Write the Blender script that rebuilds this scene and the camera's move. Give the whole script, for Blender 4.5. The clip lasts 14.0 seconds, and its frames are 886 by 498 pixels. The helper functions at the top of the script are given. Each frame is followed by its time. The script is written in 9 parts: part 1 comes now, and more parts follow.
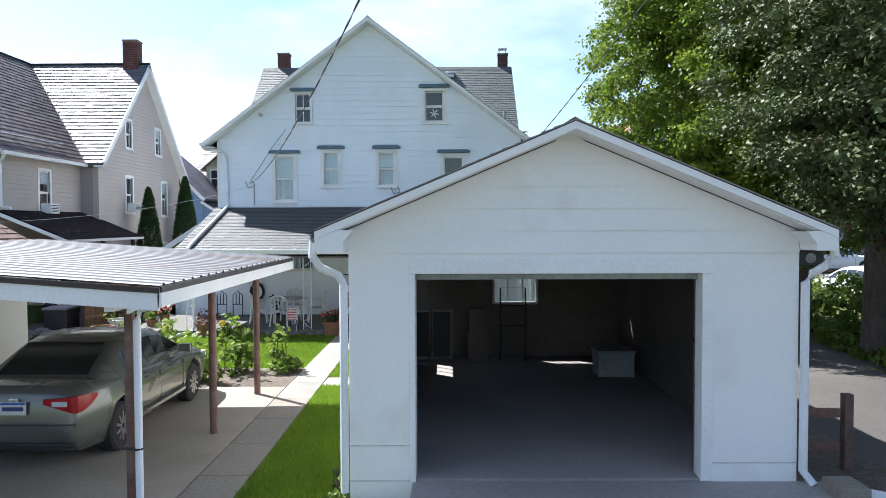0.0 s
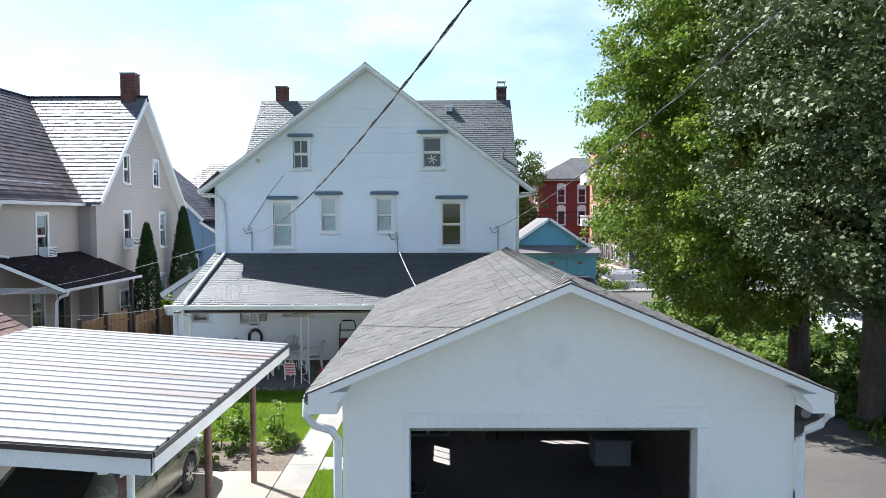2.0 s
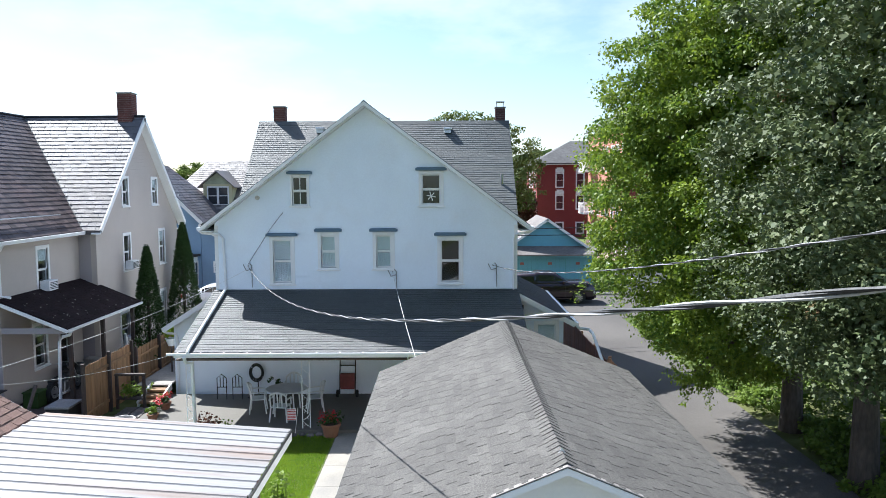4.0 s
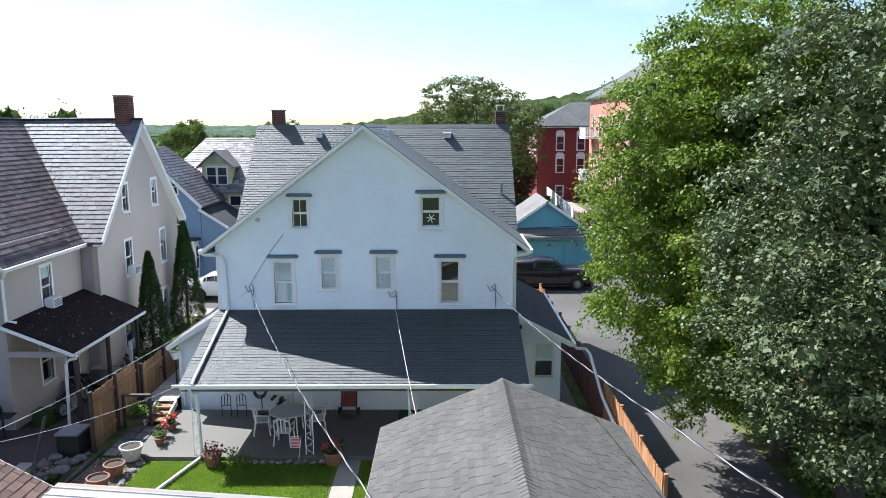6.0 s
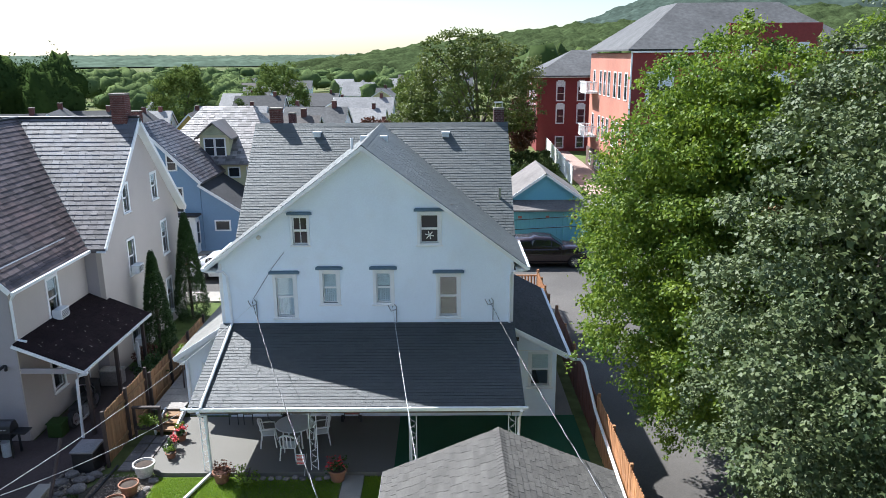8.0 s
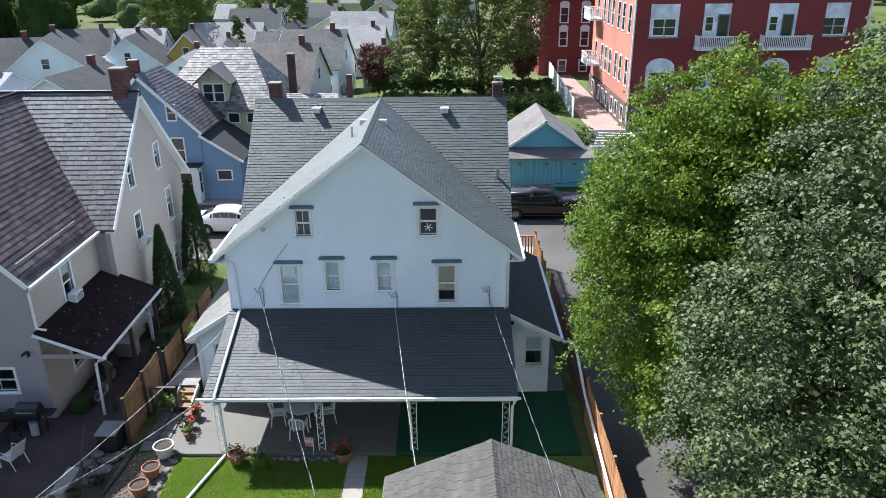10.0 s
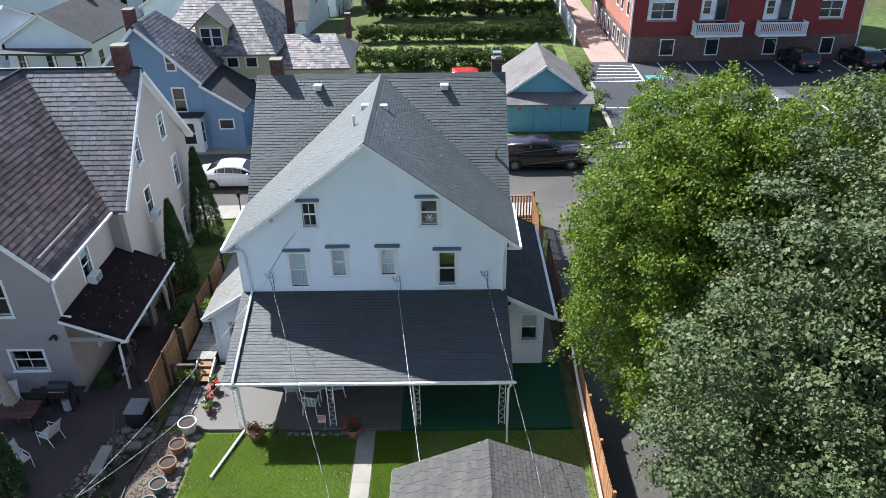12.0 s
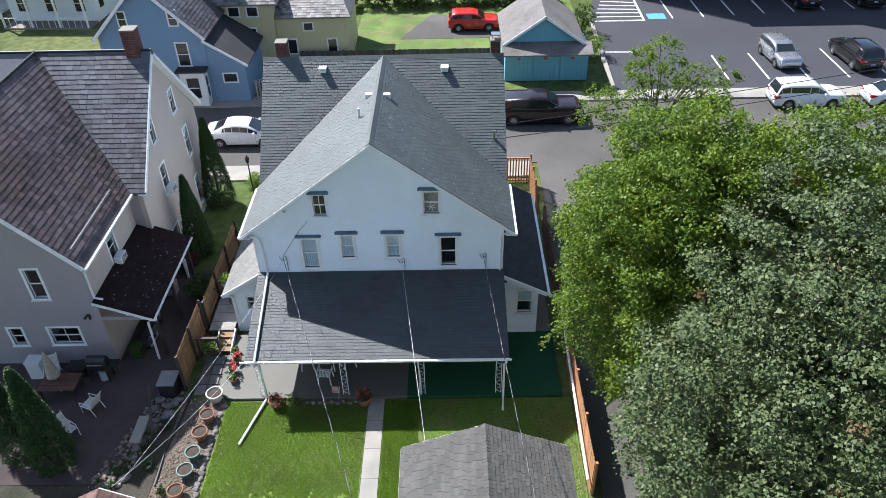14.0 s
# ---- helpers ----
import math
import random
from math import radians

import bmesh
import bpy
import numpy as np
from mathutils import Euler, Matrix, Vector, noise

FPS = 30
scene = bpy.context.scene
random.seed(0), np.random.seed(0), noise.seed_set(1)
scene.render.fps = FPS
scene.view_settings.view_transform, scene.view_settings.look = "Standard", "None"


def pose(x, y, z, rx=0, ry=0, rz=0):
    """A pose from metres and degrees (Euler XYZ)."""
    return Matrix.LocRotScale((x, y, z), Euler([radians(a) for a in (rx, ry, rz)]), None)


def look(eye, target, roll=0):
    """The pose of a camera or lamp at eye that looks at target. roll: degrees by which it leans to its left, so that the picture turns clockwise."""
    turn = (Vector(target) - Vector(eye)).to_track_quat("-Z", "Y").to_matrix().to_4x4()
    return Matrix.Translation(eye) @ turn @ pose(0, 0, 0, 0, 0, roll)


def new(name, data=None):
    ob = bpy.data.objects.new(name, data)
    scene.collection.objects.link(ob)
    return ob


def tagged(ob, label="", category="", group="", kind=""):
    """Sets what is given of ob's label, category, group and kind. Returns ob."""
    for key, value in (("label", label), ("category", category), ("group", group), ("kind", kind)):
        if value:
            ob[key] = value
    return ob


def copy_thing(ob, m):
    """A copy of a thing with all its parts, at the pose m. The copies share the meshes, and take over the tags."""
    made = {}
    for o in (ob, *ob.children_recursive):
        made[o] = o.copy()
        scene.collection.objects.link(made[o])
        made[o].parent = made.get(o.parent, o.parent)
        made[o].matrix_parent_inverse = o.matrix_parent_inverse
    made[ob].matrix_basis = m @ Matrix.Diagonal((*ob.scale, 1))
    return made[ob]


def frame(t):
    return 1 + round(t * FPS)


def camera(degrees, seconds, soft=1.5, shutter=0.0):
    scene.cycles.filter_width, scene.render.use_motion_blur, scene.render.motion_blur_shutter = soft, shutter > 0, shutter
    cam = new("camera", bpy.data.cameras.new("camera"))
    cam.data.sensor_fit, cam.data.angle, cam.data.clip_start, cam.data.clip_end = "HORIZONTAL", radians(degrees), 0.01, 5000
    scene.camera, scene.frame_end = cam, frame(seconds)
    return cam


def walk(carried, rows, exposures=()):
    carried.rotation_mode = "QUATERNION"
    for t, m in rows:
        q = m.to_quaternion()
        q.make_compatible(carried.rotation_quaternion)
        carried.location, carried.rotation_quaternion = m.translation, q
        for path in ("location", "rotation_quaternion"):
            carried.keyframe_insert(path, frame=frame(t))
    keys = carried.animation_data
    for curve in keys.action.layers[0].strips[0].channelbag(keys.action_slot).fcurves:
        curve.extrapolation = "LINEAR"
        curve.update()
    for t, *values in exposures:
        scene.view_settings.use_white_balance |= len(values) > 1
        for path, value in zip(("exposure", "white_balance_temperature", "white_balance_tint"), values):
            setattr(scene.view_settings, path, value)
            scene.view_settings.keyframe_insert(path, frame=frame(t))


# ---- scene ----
cam = camera(62.0, 14.0, 0.55)
PATH = [
    (0, (0.049, 0.047, 2.734), (0.037, 2.046, 2.665), -0.2),
    (0.5, (0.061, 0.077, 3.057), (0.049, 2.076, 2.986), -0.3),
    (1, (0.089, 0.096, 3.484), (0.077, 2.095, 3.411), -0.3),
    (1.5, (0.102, 0.132, 3.937), (0.089, 2.131, 3.862), -0.3),
    (2, (0.114, 0.144, 4.427), (0.102, 2.142, 4.34), -0.2),
    (2.5, (0.109, 0.13, 4.93), (0.099, 2.128, 4.838), -0.1),
    (3, (0.122, 0.129, 5.459), (0.112, 2.126, 5.351), -0.2),
    (5.5, (0.057, 0.191, 8.534), (0.052, 2.17, 8.242), -0.2),
    (6, (0.113, 0.262, 9.158), (0.106, 2.236, 8.834), -0.2),
    (6.5, (0.141, 0.328, 9.902), (0.134, 2.294, 9.536), -0.4),
    (7, (0.149, 0.388, 10.595), (0.143, 2.346, 10.187), -0.4),
    (9.5, (0.224, 0.519, 14.179), (0.215, 2.396, 13.49), -0.4),
    (10, (0.294, 0.568, 14.992), (0.281, 2.42, 14.238), -0.5),
    (10.5, (0.286, 0.65, 15.831), (0.272, 2.475, 15.013), -0.6),
    (11, (0.27, 0.707, 16.704), (0.257, 2.502, 15.822), -0.7),
    (11.5, (0.333, 0.803, 17.555), (0.315, 2.565, 16.609), -0.8),
    (12, (0.348, 0.825, 18.292), (0.33, 2.558, 17.295), -0.9),
    (12.5, (0.364, 0.735, 19.029), (0.346, 2.442, 17.987), -1.0),
    (13, (0.315, 0.729, 19.921), (0.297, 2.402, 18.825), -1.0),
    (13.5, (0.375, 0.716, 20.95), (0.354, 2.349, 19.795), -1.2),
    (14, (0.389, 0.802, 21.914), (0.365, 2.393, 20.701), -1.4),
]
walk(cam, [(t, look(eye, target, roll)) for t, eye, target, roll in PATH],
     [(0, 1.4, 5900, 11), (3, 1.33, 5850, 10), (7, 1.22, 5800, 10), (9.5, 1.12, 5800, 10), (14, 1.02, 5800, 11)])

# ---- sky and sun ----
SUN = Vector((-0.70, 0.58, 1.0)).normalized()
world = bpy.data.worlds.new("world")
scene.world = world
world.use_nodes = True
wn, wl = world.node_tree.nodes, world.node_tree.links
sky = wn.new("ShaderNodeTexSky")
sky.sky_type = "NISHITA"
sky.sun_disc = False
sky.sun_elevation = math.asin(SUN.z)
sky.sun_rotation = math.atan2(SUN.x, SUN.y)
sky.air_density, sky.dust_density, sky.ozone_density = 1.0, 0.8, 1.2
wc = wn.new("ShaderNodeTexCoord")
wmap = wn.new("ShaderNodeMapping")
wmap.inputs["Scale"].default_value = (1.0, 1.0, 2.6)
wl.new(wc.outputs["Generated"], wmap.inputs["Vector"])
wnoise = wn.new("ShaderNodeTexNoise")
wnoise.inputs["Scale"].default_value = 2.3
wnoise.inputs["Detail"].default_value = 7.0
wnoise.inputs["Roughness"].default_value = 0.55
wl.new(wmap.outputs["Vector"], wnoise.inputs["Vector"])
wramp = wn.new("ShaderNodeValToRGB")
wramp.color_ramp.elements[0].position = 0.5
wramp.color_ramp.elements[1].position = 0.75
wl.new(wnoise.outputs["Fac"], wramp.inputs["Fac"])
wmix = wn.new("ShaderNodeMix")
wmix.data_type = "RGBA"
wl.new(wramp.outputs["Color"], wmix.inputs["Factor"])
wl.new(sky.outputs["Color"], wmix.inputs["A"])
wmix.inputs["B"].default_value = (6.5, 6.8, 7.2, 1.0)
wbg = wn["Background"]
wbg.inputs["Strength"].default_value = 0.078
wl.new(wmix.outputs["Result"], wbg.inputs["Color"])
sun_data = bpy.data.lights.new("sun", "SUN")
sun_data.energy, sun_data.angle, sun_data.color = 5.0, radians(0.53), (1.0, 0.95, 0.87)
sun_ob = new("sun", sun_data)
sun_ob.matrix_world = look(SUN * 50, (0, 0, 0))
# ---- materials ----
G = -0.32


def mat(name, base, rough=0.75, var=0.25, scale=1.2, fine=0.2, fscale=22.0, bump=0.15, bscale=45.0, metal=0.0, rnd=0.0,
        island=False, tint=None, tscale=0.5, tlow=0.45, thigh=0.7, coat=0.0, stretch=(1, 1, 1), spec=0.5):
    """A surface with broad stains, fine grain, relief, and a random shade for each piece."""
    m = bpy.data.materials.new(name)
    m.use_nodes = True
    n, l = m.node_tree.nodes, m.node_tree.links
    bsdf = n["Principled BSDF"]
    geo = n.new("ShaderNodeNewGeometry")
    mp = n.new("ShaderNodeMapping")
    mp.inputs["Scale"].default_value = stretch
    l.new(geo.outputs["Position"], mp.inputs["Vector"])

    def tex(s, detail=4.0):
        t = n.new("ShaderNodeTexNoise")
        t.inputs["Scale"].default_value = s
        t.inputs["Detail"].default_value = detail
        l.new(mp.outputs["Vector"], t.inputs["Vector"])
        return t.outputs["Fac"]

    def ranged(fac, amount, lo=0.3, hi=0.7):
        r = n.new("ShaderNodeMapRange")
        r.inputs["From Min"].default_value, r.inputs["From Max"].default_value = lo, hi
        r.inputs["To Min"].default_value, r.inputs["To Max"].default_value = 1 - amount, 1 + amount
        l.new(fac, r.inputs["Value"])
        return r.outputs["Result"]

    def times(a, b):
        k = n.new("ShaderNodeMath")
        k.operation = "MULTIPLY"
        l.new(a, k.inputs[0])
        l.new(b, k.inputs[1])
        return k.outputs[0]

    shade = times(ranged(tex(scale), var), ranged(tex(fscale, 6.0), fine))
    if rnd:
        if island:
            src = geo.outputs["Random Per Island"]
        else:
            src = n.new("ShaderNodeObjectInfo").outputs["Random"]
        shade = times(shade, ranged(src, rnd, 0.0, 1.0))
    mixc = n.new("ShaderNodeMix")
    mixc.data_type = "RGBA"
    mixc.inputs["A"].default_value = (*base, 1)
    mixc.inputs["B"].default_value = (*(tint or base), 1)
    mixc.inputs["Factor"].default_value = 0.0
    if tint:
        r = n.new("ShaderNodeMapRange")
        r.inputs["From Min"].default_value, r.inputs["From Max"].default_value = tlow, thigh
        l.new(tex(tscale, 6.0), r.inputs["Value"])
        l.new(r.outputs["Result"], mixc.inputs["Factor"])
    sc = n.new("ShaderNodeVectorMath")
    sc.operation = "SCALE"
    l.new(mixc.outputs["Result"], sc.inputs[0])
    l.new(shade, sc.inputs["Scale"])
    l.new(sc.outputs["Vector"], bsdf.inputs["Base Color"])
    bsdf.inputs["Metallic"].default_value = metal
    bsdf.inputs["Coat Weight"].default_value = coat
    bsdf.inputs["Specular IOR Level"].default_value = spec
    rr = n.new("ShaderNodeMapRange")
    rr.inputs["To Min"].default_value, rr.inputs["To Max"].default_value = max(0.03, rough - 0.1), min(1.0, rough + 0.1)
    l.new(tex(fscale * 0.4), rr.inputs["Value"])
    l.new(rr.outputs["Result"], bsdf.inputs["Roughness"])
    if bump:
        b = n.new("ShaderNodeBump")
        b.inputs["Strength"].default_value = bump
        b.inputs["Distance"].default_value = 0.02
        l.new(tex(bscale, 5.0), b.inputs["Height"])
        l.new(b.outputs["Normal"], bsdf.inputs["Normal"])
    return m


def glass_mat(name, tint=(0.85, 0.9, 0.92)):
    m = bpy.data.materials.new(name)
    m.use_nodes = True
    n, l = m.node_tree.nodes, m.node_tree.links
    n.remove(n["Principled BSDF"])
    tr, gl, mx, fr = (n.new("ShaderNodeBsdfTransparent"), n.new("ShaderNodeBsdfGlossy"), n.new("ShaderNodeMixShader"), n.new("ShaderNodeLayerWeight"))
    tr.inputs["Color"].default_value = (*tint, 1)
    gl.inputs["Roughness"].default_value = 0.03
    fr.inputs["Blend"].default_value = 0.5
    pw, ad = n.new("ShaderNodeMath"), n.new("ShaderNodeMath")
    pw.operation, ad.operation = "POWER", "MULTIPLY_ADD"
    pw.inputs[1].default_value = 5.0
    ad.inputs[1].default_value, ad.inputs[2].default_value = 0.9, 0.055
    l.new(fr.outputs["Facing"], pw.inputs[0])
    l.new(pw.outputs[0], ad.inputs[0])
    l.new(ad.outputs[0], mx.inputs[0])
    l.new(tr.outputs[0], mx.inputs[1])
    l.new(gl.outputs[0], mx.inputs[2])
    l.new(mx.outputs[0], n["Material Output"].inputs[0])
    return m


def leaf_mat(name, a, b, through_light=0.35, rough=0.45, spec=0.3):
    m = bpy.data.materials.new(name)
    m.use_nodes = True
    n, l = m.node_tree.nodes, m.node_tree.links
    bsdf = n["Principled BSDF"]
    geo = n.new("ShaderNodeNewGeometry")
    mx = n.new("ShaderNodeMix")
    mx.data_type = "RGBA"
    mx.inputs["A"].default_value, mx.inputs["B"].default_value = (*a, 1), (*b, 1)
    nz = n.new("ShaderNodeTexNoise")
    nz.inputs["Scale"].default_value = 0.9
    l.new(geo.outputs["Position"], nz.inputs["Vector"])
    ad = n.new("ShaderNodeMath")
    ad.operation = "MULTIPLY_ADD"
    l.new(nz.outputs["Fac"], ad.inputs[0])
    ad.inputs[1].default_value = 1.2
    sb = n.new("ShaderNodeMath")
    sb.operation = "MULTIPLY_ADD"
    l.new(geo.outputs["Random Per Island"], sb.inputs[0])
    sb.inputs[1].default_value, sb.inputs[2].default_value = 0.7, -0.5
    l.new(sb.outputs[0], ad.inputs[2])
    l.new(ad.outputs[0], mx.inputs["Factor"])
    l.new(mx.outputs["Result"], bsdf.inputs["Base Color"])
    bsdf.inputs["Roughness"].default_value = rough
    bsdf.inputs["Specular IOR Level"].default_value = spec
    tl, sh = n.new("ShaderNodeBsdfTranslucent"), n.new("ShaderNodeMixShader")
    l.new(mx.outputs["Result"], tl.inputs["Color"])
    sh.inputs[0].default_value = through_light
    l.new(bsdf.outputs[0], sh.inputs[1])
    l.new(tl.outputs[0], sh.inputs[2])
    l.new(sh.outputs[0], n["Material Output"].inputs[0])
    return m


WHITE_SIDING = mat("white_siding", (0.79, 0.85, 0.915), 0.6, 0.05, 0.5, 0.04, 30, 0.06, 80, tint=(0.74, 0.76, 0.78), tscale=0.8, tlow=0.55, thigh=0.9)
WHITE_BLOCK = mat("white_painted_block", (0.83, 0.82, 0.80), 0.7, 0.03, 0.6, 0.02, 26, 0.04, 60, tint=(0.62, 0.57, 0.5), tscale=0.8, tlow=0.6, thigh=0.9)
WHITE_TRIM = mat("white_trim_paint", (0.8, 0.8, 0.79), 0.5, 0.05, 1.5, 0.05, 30, 0.04, 60)
WHITE_METAL = mat("white_enamel_metal", (0.78, 0.79, 0.8), 0.35, 0.06, 1.5, 0.05, 30, 0.02, 40)
BLUE_TRIM = mat("slate_blue_trim", (0.10, 0.16, 0.22), 0.6, 0.12, 2, 0.1)
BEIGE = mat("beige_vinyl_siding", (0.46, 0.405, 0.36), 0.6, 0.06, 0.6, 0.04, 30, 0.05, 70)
# darker copy of the beige siding, with shade in its colour, for yard-facing walls
BEIGE_SHADED = mat("beige_siding_shaded", (0.325, 0.295, 0.30), 0.6, 0.06, 0.6, 0.04, 30, 0.05, 70)
SHINGLE_GREY = mat("grey_asphalt_shingle", (0.093, 0.088, 0.08), 0.88, 0.18, 0.7, 0.4, 50, 0.5, 130, rnd=0.14, island=True)
SHINGLE_GREY_OB = mat("grey_asphalt_shingle_piece", (0.093, 0.088, 0.08), 0.88, 0.18, 0.7, 0.4, 50, 0.5, 130, rnd=0.14)
SHINGLE_DARK = mat("weathered_dark_shingle", (0.072, 0.083, 0.08), 0.6, 0.14, 0.6, 0.2, 60, 0.3, 160, rnd=0.13, island=True, spec=0.8)
SHINGLE_DARK_OB = mat("weathered_dark_shingle_piece", (0.072, 0.083, 0.08), 0.6, 0.14, 0.6, 0.2, 60, 0.3, 160, rnd=0.13, spec=0.8)
SHINGLE_LIGHT = mat("pale_grey_shingle", (0.18, 0.176, 0.162), 0.9, 0.1, 0.7, 0.15, 60, 0.4, 160, rnd=0.12, island=True)
SHINGLE_BLACK = mat("black_shingle", (0.035, 0.035, 0.038), 0.85, 0.2, 0.8, 0.3, 60, 0.5, 160, rnd=0.2, island=True)
SHINGLE_BROWN = mat("brown_shingle", (0.16, 0.095, 0.075), 0.9, 0.2, 0.8, 0.25, 60, 0.5, 160, rnd=0.3, island=True)
SLATE = mat("grey_purple_slate", (0.112, 0.113, 0.125), 0.58, 0.2, 0.5, 0.15, 30, 0.25, 40, rnd=0.38, island=True, tint=(0.09, 0.068, 0.068), tscale=0.3)
SLATE_OB = mat("grey_purple_slate_piece", (0.112, 0.113, 0.125), 0.58, 0.2, 0.5, 0.15, 30, 0.25, 40, rnd=0.38, tint=(0.09, 0.068, 0.068), tscale=0.3)
SLATE_PALE = mat("pale_patched_slate", (0.22, 0.205, 0.195), 0.5, 0.25, 0.4, 0.15, 30, 0.25, 40, rnd=0.6, island=True, tint=(0.16, 0.13, 0.12), tscale=0.4)
SLATE_BROWN = mat("purple_brown_slate", (0.088, 0.068, 0.068), 0.58, 0.2, 0.5, 0.15, 30, 0.25, 40, rnd=0.45, island=True, tint=(0.075, 0.045, 0.042), tscale=0.3)
SLATE_BROWN_OB = mat("purple_brown_slate_piece", (0.088, 0.068, 0.068), 0.58, 0.2, 0.5, 0.15, 30, 0.25, 40, rnd=0.45, tint=(0.075, 0.045, 0.042), tscale=0.3)
BRICK = mat("red_brick_chimney", (0.13, 0.05, 0.042), 0.85, 0.25, 3, 0.3, 30, 0.5, 30, rnd=0.25)
MORTAR = mat("lime_mortar", (0.32, 0.29, 0.27), 0.9, 0.2, 3)
DARK_BRICK = mat("soot_dark_brick", (0.09, 0.04, 0.04), 0.85, 0.25, 3, 0.3, 30, 0.5, 30, rnd=0.25)
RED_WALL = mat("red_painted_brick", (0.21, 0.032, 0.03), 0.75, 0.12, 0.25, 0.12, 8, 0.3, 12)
# lighter brick for the sunward side; the sunlight is in its colour
SUNLIT_WALL = mat("sunlit_salmon_brick", (0.46, 0.19, 0.135), 0.75, 0.12, 0.25, 0.12, 8, 0.3, 12)
BROWNSTONE = mat("brown_stone_base", (0.13, 0.085, 0.07), 0.85, 0.25, 0.4, 0.25, 5, 0.5, 6)
CONCRETE = mat("pale_concrete", (0.32, 0.295, 0.25), 0.85, 0.1, 0.5, 0.1, 25, 0.15, 60, tint=(0.22, 0.21, 0.19), tscale=0.6)
CONCRETE_DIM = mat("stained_concrete", (0.245, 0.215, 0.175), 0.85, 0.2, 0.5, 0.15, 25, 0.15, 60, tint=(0.16, 0.142, 0.12), tscale=0.5)
DRIVE = mat("driveway_concrete", (0.33, 0.285, 0.225), 0.85, 0.12, 0.5, 0.1, 25, 0.15, 60, tint=(0.235, 0.205, 0.165), tscale=0.4)
GARAGE_FLOOR = mat("garage_floor_concrete", (0.31, 0.285, 0.265), 0.8, 0.15, 0.5, 0.12, 25, 0.1, 60)
GARAGE_INSIDE = mat("dark_interior", (0.16, 0.14, 0.125), 0.9, 0.2, 0.8, 0.15, 20, 0.3, 30)
ASPHALT = mat("grey_asphalt", (0.08, 0.073, 0.066), 0.9, 0.14, 0.25, 0.2, 30, 0.35, 90, tint=(0.118, 0.108, 0.098), tscale=0.15)
ASPHALT_NEW = mat("dark_sealed_asphalt", (0.042, 0.043, 0.05), 0.85, 0.12, 0.2, 0.1, 30, 0.2, 90)
PAINT_LINE = mat("white_road_paint", (0.75, 0.75, 0.73), 0.7, 0.1, 2)
BLUE_PAINT = mat("blue_road_paint", (0.10, 0.33, 0.5), 0.7, 0.1, 2)
GRASS_GROUND = mat("short_grass_ground", (0.1, 0.16, 0.026), 0.9, 0.3, 0.5, 0.4, 14, 0.6, 40, tint=(0.15, 0.145, 0.055), tscale=0.9)
EARTH = mat("dry_earth", (0.115, 0.09, 0.066), 0.95, 0.25, 0.6, 0.35, 14, 0.6, 30)
TURF = mat("green_patio_carpet", (0.008, 0.07, 0.028), 0.95, 0.12, 0.6, 0.12, 60, 0.3, 200)
GLASS = glass_mat("window_glass")
DARK_PANE = mat("dark_reflecting_pane", (0.02, 0.024, 0.03), 0.08, 0.1, 1, 0.05, 5, 0, spec=0.8)
BLIND = mat("window_blind", (0.84, 0.84, 0.82), 0.8, 0.05, 2)
CURTAIN = mat("pale_curtain", (0.78, 0.79, 0.8), 0.9, 0.12, 5)
FENCE_WOOD = mat("cedar_board", (0.40, 0.19, 0.085), 0.7, 0.12, 0.8, 0.2, 9, 0.2, 25, rnd=0.15, stretch=(1, 1, 0.15))
BROWN_WOOD = mat("brown_fence_board", (0.27, 0.155, 0.075), 0.75, 0.15, 0.8, 0.2, 9, 0.2, 25, rnd=0.2, stretch=(1, 1, 0.15))
DARK_WOOD = mat("dark_stained_post", (0.05, 0.035, 0.03), 0.7, 0.2, 2, 0.2, 20)
GREY_WOOD = mat("weathered_grey_wood", (0.27, 0.25, 0.23), 0.85, 0.15, 1, 0.2, 15, 0.3, 30)
POST_BROWN = mat("red_brown_steel_post", (0.14, 0.065, 0.05), 0.55, 0.15, 2, 0.2, 20, 0.1, 40, tint=(0.2, 0.13, 0.1), tscale=3)
TIN = mat("galvanised_corrugated", (0.27, 0.267, 0.262), 0.5, 0.1, 0.6, 0.08, 14, 0.05, 30, metal=0.0, tint=(0.22, 0.15, 0.11), tscale=0.9, tlow=0.52, thigh=0.75, stretch=(0.25, 2.6, 1))
BLACK = mat("black_matt", (0.018, 0.018, 0.019), 0.55, 0.2, 3, 0.15, 20)
RUBBER = mat("tyre_rubber", (0.022, 0.022, 0.023), 0.85, 0.15, 4)
STEEL = mat("bright_steel", (0.55, 0.55, 0.56), 0.3, 0.05, 3, 0.05, 30, 0.02, metal=0.9)
BARK = mat("tree_bark", (0.085, 0.068, 0.055), 0.95, 0.25, 2, 0.3, 14, 0.8, 16, stretch=(1, 1, 0.3))
TERRACOTTA = mat("terracotta", (0.25, 0.12, 0.072), 0.85, 0.15, 3, 0.12, 25)
SOIL = mat("potting_soil", (0.055, 0.04, 0.03), 0.95, 0.2, 6)
PLASTIC_WHITE = mat("white_garden_plastic", (0.70, 0.71, 0.70), 0.45, 0.05, 2, 0.04)
LEAF_BRIGHT = leaf_mat("bright_leaf", (0.225, 0.295, 0.027), (0.052, 0.12, 0.018), 0.42, 0.55, 0.35)
LEAF_DARK = leaf_mat("dark_maple_leaf", (0.04, 0.07, 0.021), (0.142, 0.173, 0.064), 0.15, 0.6, 0.42)
LEAF_FAR = leaf_mat("far_leaf", (0.06, 0.095, 0.028), (0.095, 0.125, 0.04), 0.25, 0.8, 0.05)
